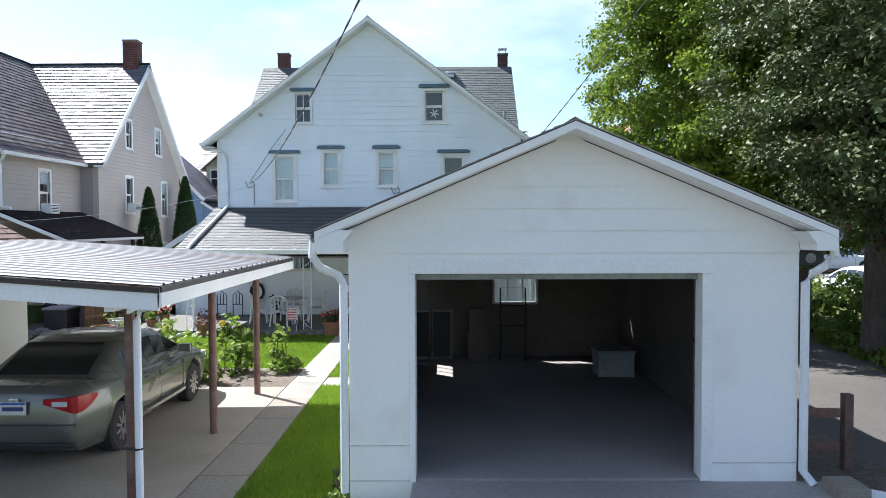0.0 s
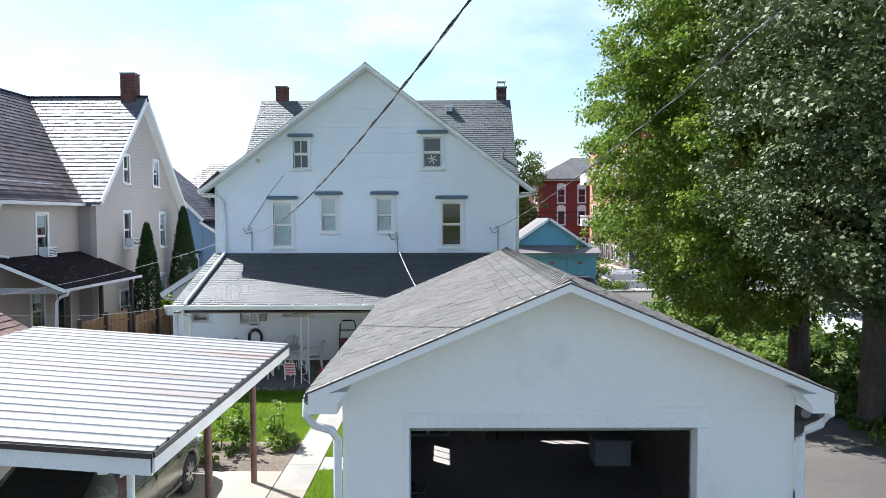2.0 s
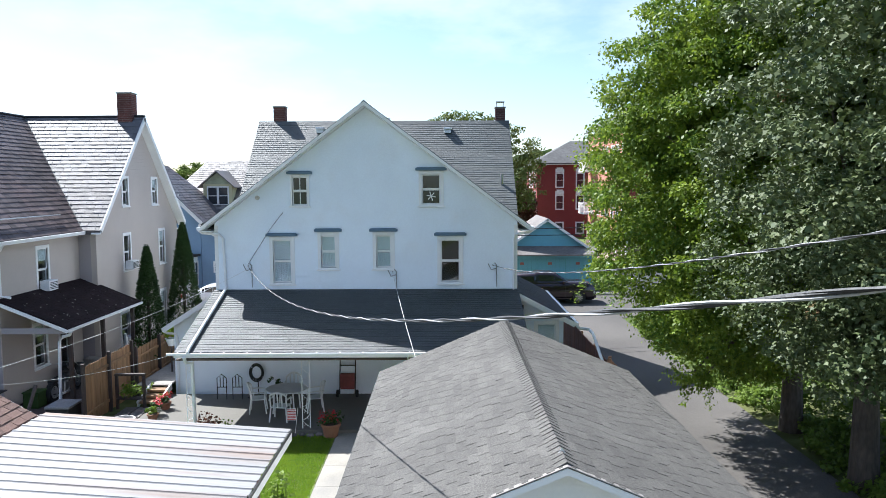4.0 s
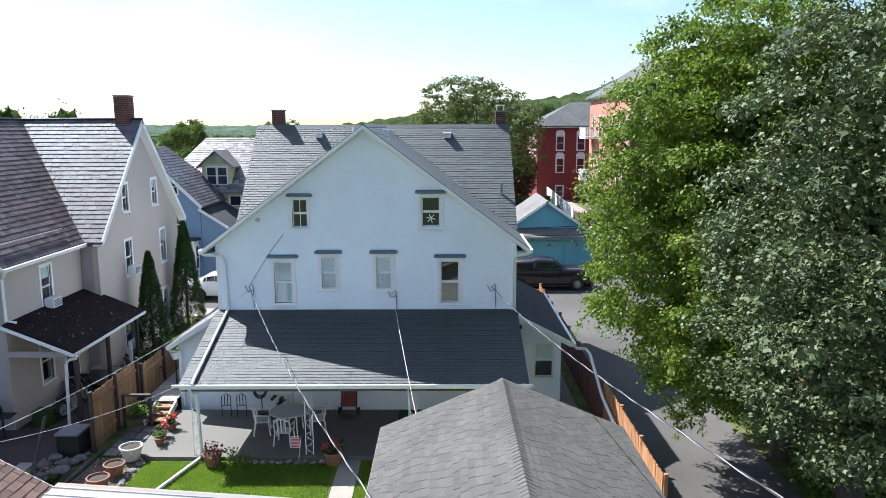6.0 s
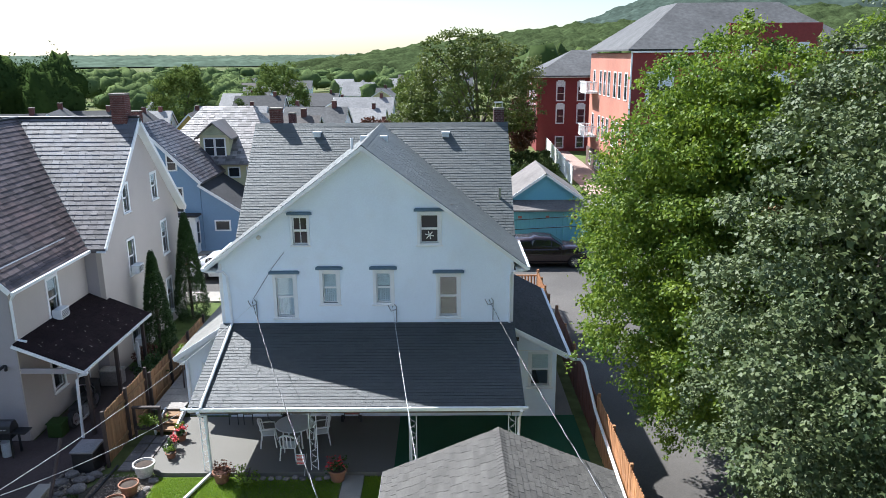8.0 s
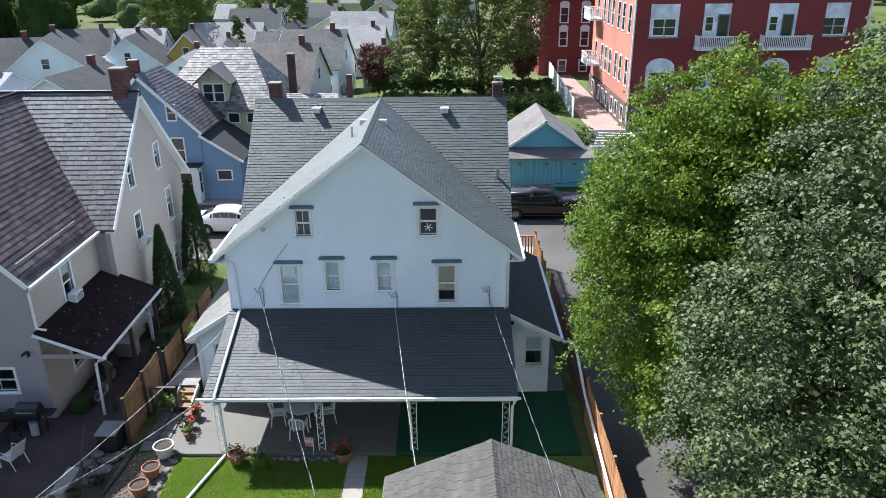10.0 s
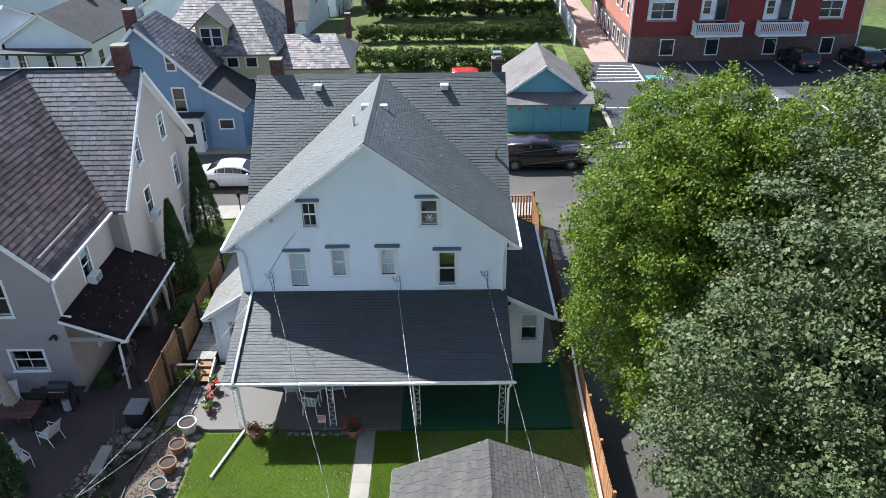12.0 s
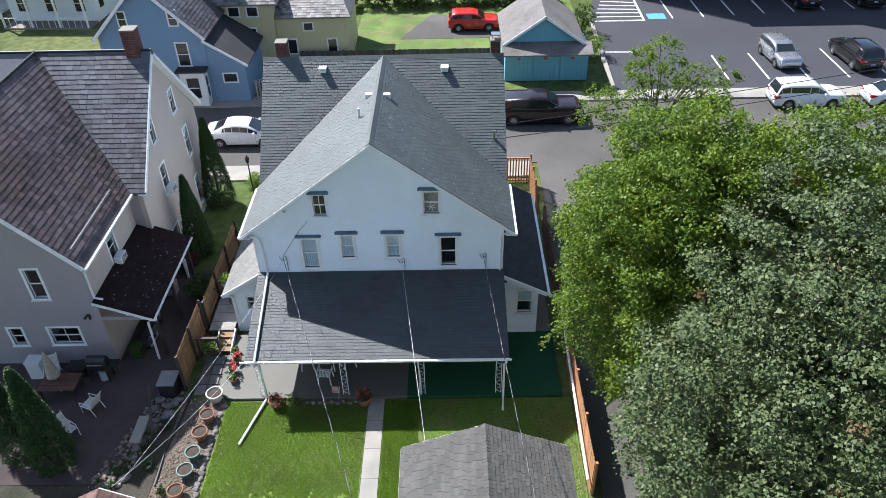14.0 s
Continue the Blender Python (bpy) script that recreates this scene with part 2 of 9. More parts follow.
LEAF_RED = leaf_mat("red_brown_leaf", (0.13, 0.05, 0.035), (0.09, 0.05, 0.03), 0.25, 0.6)
LEAF_THUJA = leaf_mat("thuja_leaf", (0.026, 0.058, 0.012), (0.05, 0.09, 0.02), 0.2, 0.6)
LEAF_BUSH = leaf_mat("bush_leaf", (0.21, 0.29, 0.045), (0.10, 0.17, 0.028), 0.4, 0.55)
GRASS_BLADE = leaf_mat("grass_blade", (0.25, 0.35, 0.03), (0.12, 0.24, 0.02), 0.5, 0.6)
RED_FLOWER = mat("red_petal", (0.55, 0.02, 0.03), 0.6, 0.2, 20, 0.1)
YELLOW_FLOWER = mat("yellow_petal", (0.6, 0.42, 0.02), 0.6, 0.2, 20, 0.1)
STONE = mat("grey_field_stone", (0.16, 0.145, 0.135), 0.9, 0.25, 3, 0.25, 18, 0.6, 20, rnd=0.25)


# ---- building helpers ----
def attach(ob, parent):
    if parent:
        ob.parent = parent
        if parent.data is None:
            ob.matrix_parent_inverse = Matrix.Translation(parent.location).inverted()
    return ob


def bm_object(name, bm, material, parent=None, label=""):
    me = bpy.data.meshes.new(name)
    bm.normal_update()
    bm.to_mesh(me)
    bm.free()
    if material:
        me.materials.append(material)
    ob = new(name, me)
    attach(ob, parent)
    return tagged(ob, label)


def part(name, bm, material, parent, label=""):
    return bm_object(name, bm, material, parent, label)


def raw(name, verts, faces, material, parent=None, label=""):
    me = bpy.data.meshes.new(name)
    me.from_pydata([tuple(v) for v in verts], [], faces)
    me.materials.append(material)
    ob = new(name, me)
    attach(ob, parent)
    return tagged(ob, label)


def thing(name, label, category="", group="", kind="", at=(0, 0, 0)):
    ob = new(name)
    ob.empty_display_size = 0.2
    ob.location = at
    return tagged(ob, label, category, group, kind)


I4 = Matrix.Identity(4)


def box(bm, x0, x1, y0, y1, z0, z1, m=I4, bevel=0.0):
    vs = [bm.verts.new(m @ Vector(p)) for p in ((x0, y0, z0), (x1, y0, z0), (x1, y1, z0), (x0, y1, z0), (x0, y0, z1), (x1, y0, z1), (x1, y1, z1), (x0, y1, z1))]
    flip = -1 if m.determinant() < 0 else 1
    fs = [bm.faces.new([vs[i] for i in f[::flip]]) for f in ((0, 3, 2, 1), (4, 5, 6, 7), (0, 1, 5, 4), (1, 2, 6, 5), (2, 3, 7, 6), (3, 0, 4, 7))]
    if bevel:
        es = list({e for f in fs for e in f.edges})
        bmesh.ops.bevel(bm, geom=es, offset=bevel, segments=2, profile=0.6, affect="EDGES")
    return vs


def boxes(*args, m=I4, bevel=0.0):
    bm = bmesh.new()
    for a in args:
        box(bm, *a, m=m, bevel=bevel)
    return bm


def prism(bm, pts, depth, m=I4):
    """Extrudes a polygon of 3D points along the vector depth."""
    d = Vector(depth)
    a = [bm.verts.new(m @ Vector(p)) for p in pts]
    b = [bm.verts.new(m @ (Vector(p) + d)) for p in pts]
    n = len(pts)
    bm.faces.new(a)
    bm.faces.new(b[::-1])
    for i in range(n):
        bm.faces.new((a[i], b[i], b[(i + 1) % n], a[(i + 1) % n]))
    bmesh.ops.recalc_face_normals(bm, faces=bm.faces[:])


def tube(bm, pts, r, seg=8, m=I4, taper=None, flat=1.0):
    """A round bar through points."""
    pts = [m @ Vector(p) for p in pts]
    rings = []
    for i, p in enumerate(pts):
        d = (pts[min(i + 1, len(pts) - 1)] - pts[max(i - 1, 0)]).normalized()
        up = Vector((0, 0, 1)) if abs(d.z) < 0.9 else Vector((1, 0, 0))
        a = d.cross(up).normalized()
        b = a.cross(d)
        rr = r if taper is None else r + (taper - r) * i / (len(pts) - 1)
        rings.append([bm.verts.new(p + (a * math.cos(k * math.tau / seg) + b * flat * math.sin(k * math.tau / seg)) * rr) for k in range(seg)])
    for r0, r1 in zip(rings, rings[1:]):
        for k in range(seg):
            bm.faces.new((r0[k], r0[(k + 1) % seg], r1[(k + 1) % seg], r1[k]))
    bm.faces.new(rings[0][::-1])
    bm.faces.new(rings[-1])


def tubes(*runs, r=0.02, seg=8, m=I4):
    bm = bmesh.new()
    for pts in runs:
        tube(bm, pts, r, seg, m)
    return bm


def lathe(bm, profile, m=I4, seg=16):
    """Turns (radius, height) pairs about z."""
    rings = [[bm.verts.new(m @ Vector((max(r, 1e-4) * math.cos(k * math.tau / seg), max(r, 1e-4) * math.sin(k * math.tau / seg), z))) for k in range(seg)] for r, z in profile]
    for r0, r1 in zip(rings, rings[1:]):
        for k in range(seg):
            bm.faces.new((r0[k], r0[(k + 1) % seg], r1[(k + 1) % seg], r1[k]))
    bm.faces.new(rings[0][::-1])
    bm.faces.new(rings[-1])


def wall_frame(origin, facing):
    """Local axes of a wall: x along it, y outward, z up."""
    n = Vector(facing).normalized()
    u = n.cross(Vector((0, 0, 1))) * -1
    m = Matrix((u, n, Vector((0, 0, 1)))).transposed().to_4x4()
    m.translation = Vector(origin)
    return m


def wall(name, m, profile, holes, thick, material, parent, label="", z0=G - 0.3):
    """A wall with a roofline, profile = [(u, z), ...] from end to end, with rectangular openings (u0, u1, z0, z1)."""
    us = sorted({round(p[0], 4) for p in profile} | {round(h[k], 4) for h in holes for k in (0, 1)})
    us = [u for u in us if profile[0][0] <= u <= profile[-1][0]]

    def top(u):
        for (a, za), (b, zb) in zip(profile, profile[1:]):
            if a - 1e-6 <= u <= b + 1e-6:
                return za + (zb - za) * (u - a) / max(b - a, 1e-6)
        return profile[-1][1]
    bm = bmesh.new()
    for a, b in zip(us, us[1:]):
        gaps = sorted((h[2], h[3]) for h in holes if h[0] <= a + 1e-4 and h[1] >= b - 1e-4)
        edges = [z0] + [z for g in gaps for z in g] + [None]
        for lo, hi in zip(edges[::2], edges[1::2]):
            ta, tb = (top(a), top(b)) if hi is None else (hi, hi)
            p = [(a, 0, lo), (b, 0, lo), (b, 0, tb), (a, 0, ta)]
            f = [bm.verts.new(m @ Vector(q)) for q in p]
            r = [bm.verts.new(m @ (Vector(q) + Vector((0, -thick, 0)))) for q in p]
            bm.faces.new(f)
            bm.faces.new(r[::-1])
            for i in range(4):
                bm.faces.new((f[i], r[i], r[(i + 1) % 4], f[(i + 1) % 4]))
    bmesh.ops.remove_doubles(bm, verts=bm.verts[:], dist=1e-4)
    bmesh.ops.recalc_face_normals(bm, faces=bm.faces[:])
    return part(name, bm, material, parent, label)


def siding(name, m, profile, holes, course, material, parent, z0=G, each=False, lap=0.018, off=0.0):
    """Lapped boards over a wall, cut round its openings."""
    umin, umax = profile[0][0], profile[-1][0]

    def clip(z):
        pts = []
        for (a, za), (b, zb) in zip(profile, profile[1:]):
            if (za - z) * (zb - z) < 0:
                pts.append(a + (b - a) * (z - za) / (zb - za))
        lo, hi = umin, umax
        if profile[0][1] < z:
            lo = min(pts) if pts else None
        if profile[-1][1] < z:
            hi = max(pts) if pts else None
        return (lo, hi) if lo is not None and hi is not None else None
    top = max(p[1] for p in profile)
    z, verts, faces, made = z0, [], [], []
    while z < top - 0.05:
        z1 = z + course
        a, b = clip(z + 1e-3), clip(min(z1, top - 1e-3))
        if a is None:
            break
        if b is None:
            b = ((a[0] + a[1]) / 2 - 0.01, (a[0] + a[1]) / 2 + 0.01)
        cuts = sorted((h[0], h[1]) for h in holes if h[2] < z1 - 0.01 and h[3] > z + 0.01)
        ends = [None] + [c for pair in cuts for c in pair] + [None]
        v, f = [], []
        for s0, s1 in zip(ends[::2], ends[1::2]):
            lo0, lo1 = (a[0], b[0]) if s0 is None else (s0, s0)
            hi0, hi1 = (a[1], b[1]) if s1 is None else (s1, s1)
            if hi0 - lo0 < 0.02:
                continue
            k = len(v)
            v += [m @ Vector(q) for q in ((lo0, off, z), (hi0, off, z), (hi0, off + lap, z), (lo0, off + lap, z), (lo1, off + 0.002, z1), (hi1, off + 0.002, z1))]
            f += [(k, k + 1, k + 2, k + 3), (k + 3, k + 2, k + 5, k + 4), (k, k + 3, k + 4), (k + 1, k + 5, k + 2)]
        if v:
            if each:
                for k in range(0, len(v), 6):
                    raw(name, v[k:k + 6], f[:4], material, parent)
            else:
                faces += [tuple(i + len(verts) for i in q) for q in f]
                verts += v
        z = z1
    if not each:
        ob = raw(name, verts, faces, material, parent)
        tagged(ob, kind="stuff")


def window(m, u0, u1, z0, z1, parent, sashes=2, blind=0.0, hood=None, casing=0.1, glass=None, name="window", vbar=0, sill=True, trim=None, curtain=None, hood_out=0.12):
    """A sash window set in an opening of a wall; casing on the outside, panes in their sashes."""
    glass, trim = glass or GLASS, trim or WHITE_TRIM
    c, d = casing, 0.035
    bm = boxes((u0 - c, u0, -0.1, d, z0 - c * 0.6, z1 + c), (u1, u1 + c, -0.1, d, z0 - c * 0.6, z1 + c),
               (u0, u1, -0.1, d, z1, z1 + c), (u0, u1, -0.1, d, z0 - c * 0.6, z0), m=m)
    w = part(name, bm, trim, parent)
    if sill:
        part("sill", boxes((u0 - c - 0.04, u1 + c + 0.04, 0.036, 0.075, z0 - c * 0.6 - 0.035, z0 - c * 0.6 + 0.01), m=m), trim, w)
    if hood:
        bm = boxes((u0 - c - 0.1, u1 + c + 0.1, 0.004, hood_out, z1 + c + 0.02, z1 + c + 0.1), (u0 - c - 0.06, u1 + c + 0.06, 0.004, hood_out * 0.75, z1 + c + 0.1, z1 + c + 0.125), m=m, bevel=0.008)
        part("hood", bm, hood, w, "slate blue window hood")
    n = sashes
    hgt = (z1 - z0) / n
    s = 0.04
    for i in range(n):
        a, b = z0 + i * hgt, z0 + (i + 1) * hgt
        y0 = -0.085 + 0.03 * (i % 2)
        bm = boxes((u0, u0 + s, y0, y0 + 0.028, a, b), (u1 - s, u1, y0, y0 + 0.028, a, b), (u0 + s, u1 - s, y0, y0 + 0.028, a, a + s), (u0 + s, u1 - s, y0, y0 + 0.028, b - s, b), m=m)
        for k in range(vbar):
            uc = u0 + (u1 - u0) * (k + 1) / (vbar + 1)
            box(bm, uc - 0.012, uc + 0.012, y0 + 0.002, y0 + 0.026, a + s, b - s, m=m)
        sash = part("sash", bm, trim, w)
        p = part("pane", boxes((u0 + s, u1 - s, y0 + 0.01, y0 + 0.016, a + s, b - s), m=m), glass, sash)
        p.visible_shadow = False
    if blind:
        part("blind", boxes((u0 + 0.01, u1 - 0.01, -0.072, -0.062, z1 - (z1 - z0) * blind, z1 - 0.01), m=m), BLIND, w, "drawn window blind")
    if curtain:
        bm = bmesh.new()
        k = 14
        prev = None
        for i in range(k + 1):
            u = u0 + 0.01 + (u1 - u0 - 0.02) * i / k
            q = [bm.verts.new(m @ Vector((u, -0.105 + 0.014 * (i % 2), z))) for z in (z0 + 0.02, z0 + (z1 - z0) * curtain)]
            if prev:
                bm.faces.new((prev[0], q[0], q[1], prev[1]))
            prev = q
        part("curtain", bm, CURTAIN, w, "pale net curtain")
    return w


TF = [(0, 1, 2, 3), (3, 2, 4, 5), (0, 3, 5), (1, 4, 2)]


def lay_tiles(pieces, name, material, material_ob, parent, keep=0, near=None):
    """The pieces nearest to a spot become parts of their own; the rest are joined."""
    single = []
    if keep:
        c = Vector(near)
        pieces = sorted(pieces, key=lambda p: (p[0] - c).length)
        single, pieces = pieces[:keep], pieces[keep:]
    for p in single:
        raw(name, p, TF, material_ob, parent)
    v, f = [], []
    for p in pieces:
        k = len(v)
        v += p
        f += [tuple(i + k for i in q) for q in TF]
    if v:
        tagged(raw(name + "_field", v, f, material, parent), kind="stuff")


def slab(name, poly, thick, material, parent, label=""):
    """A flat plate under a polygon of its top face."""
    bm = bmesh.new()
    a = [bm.verts.new(Vector(p)) for p in poly]
    b = [bm.verts.new(Vector(p) - Vector((0, 0, thick))) for p in poly]
    n = len(poly)
    bm.faces.new(a)
    bm.faces.new(b[::-1])
    for i in range(n):
        bm.faces.new((a[i], b[i], b[(i + 1) % n], a[(i + 1) % n]))
    bmesh.ops.recalc_face_normals(bm, faces=bm.faces[:])
    return part(name, bm, material, parent, label)


def bar(name, a, b, w, h, material, parent, label=""):
    """A board from a to b, w wide and h high, its top edge along the line."""
    a, b = Vector(a), Vector(b)
    d = (b - a).normalized()
    s = d.cross(Vector((0, 0, 1))).normalized() * w / 2
    up = s.cross(d).normalized() * h
    bm = bmesh.new()
    q = []
    for p in (a, b):
        q.append([bm.verts.new(p + k) for k in (s, -s, -s - up, s - up)])
    bm.faces.new(q[0])
    bm.faces.new(q[1][::-1])
    for i in range(4):
        bm.faces.new((q[0][i], q[1][i], q[1][(i + 1) % 4], q[0][(i + 1) % 4]))
    bmesh.ops.recalc_face_normals(bm, faces=bm.faces[:])
    return part(name, bm, material, parent, label)


def brick_stack(x0, x1, y0, y1, z0, z1, parent, name="chimney", material=None, cap=True, core=None):
    """A chimney of single bricks round a mortar core."""
    material = material or BRICK
    ch = part(name, boxes((x0 + 0.01, x1 - 0.01, y0 + 0.01, y1 - 0.01, z0, z1)), core or MORTAR, parent, "red brick chimney with worn mortar")
    z, r = z0, 0
    me = {}
    while z < z1 - 0.05:
        for side in range(4):
            lo, hi = (x0, x1) if side % 2 == 0 else (y0, y1)
            n = max(2, round((hi - lo) / 0.21))
            step = (hi - lo) / n
            for i in range(n + (r % 2)):
                a = lo + step * (i - 0.5 * (r % 2))
                a, b = max(a, lo), min(a + step, hi)
                if b - a < 0.04:
                    continue
                key = (side % 2, round(b - a, 2))
                if key not in me:
                    bm = bmesh.new()
                    w = (b - a) / 2 - 0.005
                    if side % 2 == 0:
                        box(bm, -w, w, -0.03, 0.03, 0, 0.065)
                    else:
                        box(bm, -0.03, 0.03, -w, w, 0, 0.065)
                    ms = bpy.data.meshes.new("brick")
                    bm.to_mesh(ms)
                    bm.free()
                    ms.materials.append(material)
                    me[key] = ms
                ob = new("brick", me[key])
                ob.parent = ch
                c = (a + b) / 2
                ob.location = {0: (c, y0 + 0.025, z + 0.005), 1: (x1 - 0.025, c, z + 0.005), 2: (c, y1 - 0.025, z + 0.005), 3: (x0 + 0.025, c, z + 0.005)}[side]
        z += 0.075
        r += 1
    if cap:
        part("cap", boxes((x0 - 0.03, x1 + 0.03, y0 - 0.03, y1 + 0.03, z1, z1 + 0.05), bevel=0.01), CONCRETE_DIM, ch, "concrete chimney cap")
    return ch


def leaves(centres, radii, per, size, rng, squash=0.75, up=0.35, droop=0.6):
    """Leaf quads scattered in clumps; numpy arrays of verts and faces."""
    k = len(centres)
    c = np.repeat(np.asarray(centres, float), per, axis=0)
    r = np.repeat(np.asarray(radii, float), per)
    d = rng.normal(size=(k * per, 3))
    d /= np.linalg.norm(d, axis=1)[:, None]
    rad = r * rng.random(k * per) ** 0.45
    p = c + d * rad[:, None] * np.array([1, 1, squash])
    n = d * droop + rng.normal(size=d.shape) * 0.6 + np.array([0, 0, up])
    n /= np.linalg.norm(n, axis=1)[:, None]
    t = np.cross(n, rng.normal(size=d.shape))
    t /= np.linalg.norm(t, axis=1)[:, None]
    b = np.cross(n, t)
    s = (size * (0.65 + 0.7 * rng.random(k * per)))[:, None]
    v = np.stack([p - t * s * 0.5, p + b * s * 0.36 - n * s * 0.08 - t * s * 0.05, p + t * s * 0.5 - n * s * 0.12, p - b * s * 0.36 - n * s * 0.08 - t * s * 0.05], axis=1).reshape(-1, 3)
    f = np.arange(k * per * 4).reshape(-1, 4)
    return v, f


def np_mesh(name, v, f, material, parent=None, label=""):
    me = bpy.data.meshes.new(name)
    v, f = np.asarray(v, np.float32), np.asarray(f, np.int32)
    me.vertices.add(len(v))
    me.vertices.foreach_set("co", v.ravel())
    me.loops.add(f.size)
    me.loops.foreach_set("vertex_index", f.ravel())
    me.polygons.add(len(f))
    me.polygons.foreach_set("loop_start", np.arange(0, f.size, f.shape[1], dtype=np.int32))
    me.polygons.foreach_set("loop_total", np.full(len(f), f.shape[1], np.int32))
    me.update(calc_edges=True)
    me.materials.append(material)
    ob = new(name, me)
    attach(ob, parent)
    return tagged(ob, label)


def rake(xe, ze, xr, zr, y, depth, h, material, parent, label="", name="rake_board"):
    """A sloping gable board cut plumb at the eave and mitred at the ridge."""
    bm = bmesh.new()
    prism(bm, [(xe, y, ze), (xr, y, zr), (xr, y, zr - h), (xe, y, ze - h)], (0, depth, 0))
    return part(name, bm, material, parent, label)
# ---- ground, roads, paving ----
def flat(name, pts, z, material, label, category, kind="structure", thick=0.12, parent=None):
    bm = bmesh.new()
    a = [bm.verts.new((x, y, z)) for x, y in pts]
    b = [bm.verts.new((x, y, z - thick)) for x, y in pts]
    n = len(pts)
    bm.faces.new(a)
    bm.faces.new(b[::-1])
    for i in range(n):
        bm.faces.new((a[i], b[i], b[(i + 1) % n], a[(i + 1) % n]))
    bmesh.ops.recalc_face_normals(bm, faces=bm.faces[:])
    ob = bm_object(name, bm, material, parent)
    return tagged(ob, label, category, kind=kind)


def ground_height(x, y):
    """Level round the houses, falling into the valley where the town lies, uneven far off."""
    d = math.hypot(x, y)
    a, b = min(1.0, max(0.0, (y - 74) / 40)), min(1.0, max(0.0, (6 - x) / 26))
    h = G - 0.03 - 4.0 * a * a * (3 - 2 * a) * b * b * (3 - 2 * b)
    if d > 140:
        k = (d - 140)
        h += 0.6 * noise.noise((x * 0.01, y * 0.01, 0.3)) * min(k / 60, 4)
    return h


gx = [-4000, -2500, -1500, -900, -500, -300, -200, -140, -100] + list(range(-80, 201, 10)) + [250, 300, 500, 900, 1500, 2500, 4000]
gv, gf = [], []
for yy in gx:
    for xx in gx:
        gv.append((xx, yy, ground_height(xx, yy)))
for i in range(len(gx) - 1):
    for j in range(len(gx) - 1):
        k = i * len(gx) + j
        gf.append((k, k + 1, k + 1 + len(gx), k + len(gx)))
GRASS_FAR = mat("rough_grass_ground", (0.085, 0.115, 0.035), 0.95, 0.3, 0.06, 0.3, 2.0, 0.4, 6, tint=(0.14, 0.13, 0.06), tscale=0.05, spec=0.1)
tagged(raw("ground", gv, gf, GRASS_FAR), "rough grass ground reaching to the wooded horizon", "ground", kind="structure")

flat("alley_road", [(5.45, -12), (9.3, -12), (9.3, 38.2), (5.45, 38.2)], G + 0.005, ASPHALT, "worn grey asphalt alley beside the cedar fence", "road")
flat("driveway_front", [(-9, -12), (5.45, -12), (5.45, 6.2), (-9, 6.2)], G + 0.01, ASPHALT, "grey asphalt lane in front of the garage", "road")
flat("street_road", [(-140, 38.2), (140, 38.2), (140, 46.0), (-140, 46.0)], G + 0.006, ASPHALT, "grey asphalt street running behind the house", "road")
flat("parking_lot", [(11.7, 47.4), (75, 47.4), (75, 66.4), (13.2, 66.4), (12.0, 60)], G + 0.012, ASPHALT_NEW, "dark sealed asphalt parking lot with white bay lines", "parking lot")
flat("pavement_far", [(-60, 46.0), (75, 46.0), (75, 47.4), (-60, 47.4)], G + 0.12, CONCRETE, "pale concrete pavement with kerb along the street", "pavement")
flat("pavement_near", [(-60, 36.6), (5.0, 36.6), (5.0, 38.2), (-60, 38.2)], G + 0.1, CONCRETE, "pale concrete pavement in front of the houses", "pavement")
flat("kerb_lot", [(11.45, 46.2), (11.75, 46.2), (12.3, 60.5), (12.0, 60.5)], G + 0.14, CONCRETE, "concrete kerb strip along the parking lot", "kerb")
flat("side_lane", [(13.2, 66.4), (16.4, 66.4), (16.4, 110), (13.5, 110)], G + 0.02, mat("brick_red_paving", (0.34, 0.24, 0.20), 0.85, 0.15, 0.3, 0.2, 4, 0.2, 10), "pinkish paved lane beside the red brick building", "lane")

# driveway slabs under the carport
flat("driveway", [(-8.2, 6.2), (-2.97, 6.2), (-2.97, 13.65), (-8.2, 13.65)], G + 0.03, DRIVE, "smooth concrete driveway under the carport", "driveway")
flat("lawn_front", [(-1.0, 6.2), (-0.34, 6.2), (-0.34, 7.835), (-1.0, 7.835)], G + 0.011, GRASS_GROUND, "patch of lawn at the garage corner", "lawn")
flat("apron", [(-0.33, 6.2), (4.4, 6.2), (4.4, 7.835), (-0.33, 7.835)], -0.025, GARAGE_FLOOR, "concrete apron in front of the garage door", "driveway", thick=0.35)
walkway = thing("walkway", "narrow concrete walkway of separate slabs", "path", kind="structure")
yy = 6.2
for i in range(11):
    y1 = min(yy + 1.3, 20.28)
    part("slab", boxes((-2.95, -2.33, yy + 0.003, y1 - 0.003, G - 0.1, G + 0.035), bevel=0.008), CONCRETE if i > 4 else CONCRETE_DIM, walkway)
    yy = y1
part("slab", boxes((-2.31, -1.02, 13.7, 14.45, G - 0.1, G + 0.035), bevel=0.008), CONCRETE, walkway)

flat("lawn", [(-8.55, 15.5), (-2.97, 15.5), (-2.97, 20.25), (-8.55, 20.25)], G + 0.01, GRASS_GROUND, "bright green mown lawn", "lawn")
flat("lawn_strip", [(-2.31, 6.2), (-1.0, 6.2), (-1.0, 20.25), (-2.31, 20.25)], G + 0.011, GRASS_GROUND, "strip of green lawn beside the garage wall", "lawn")
flat("lawn_back", [(-1.0, 15.3), (4.95, 15.3), (4.95, 20.25), (-1.0, 20.25)], G + 0.012, GRASS_GROUND, "lawn behind the garage", "lawn")
flat("lawn_side", [(3.75, 6.2), (5.45, 6.2), (5.45, 15.3), (3.75, 15.3)], G + 0.009, EARTH, "bare earth strip between garage and alley", "earth")
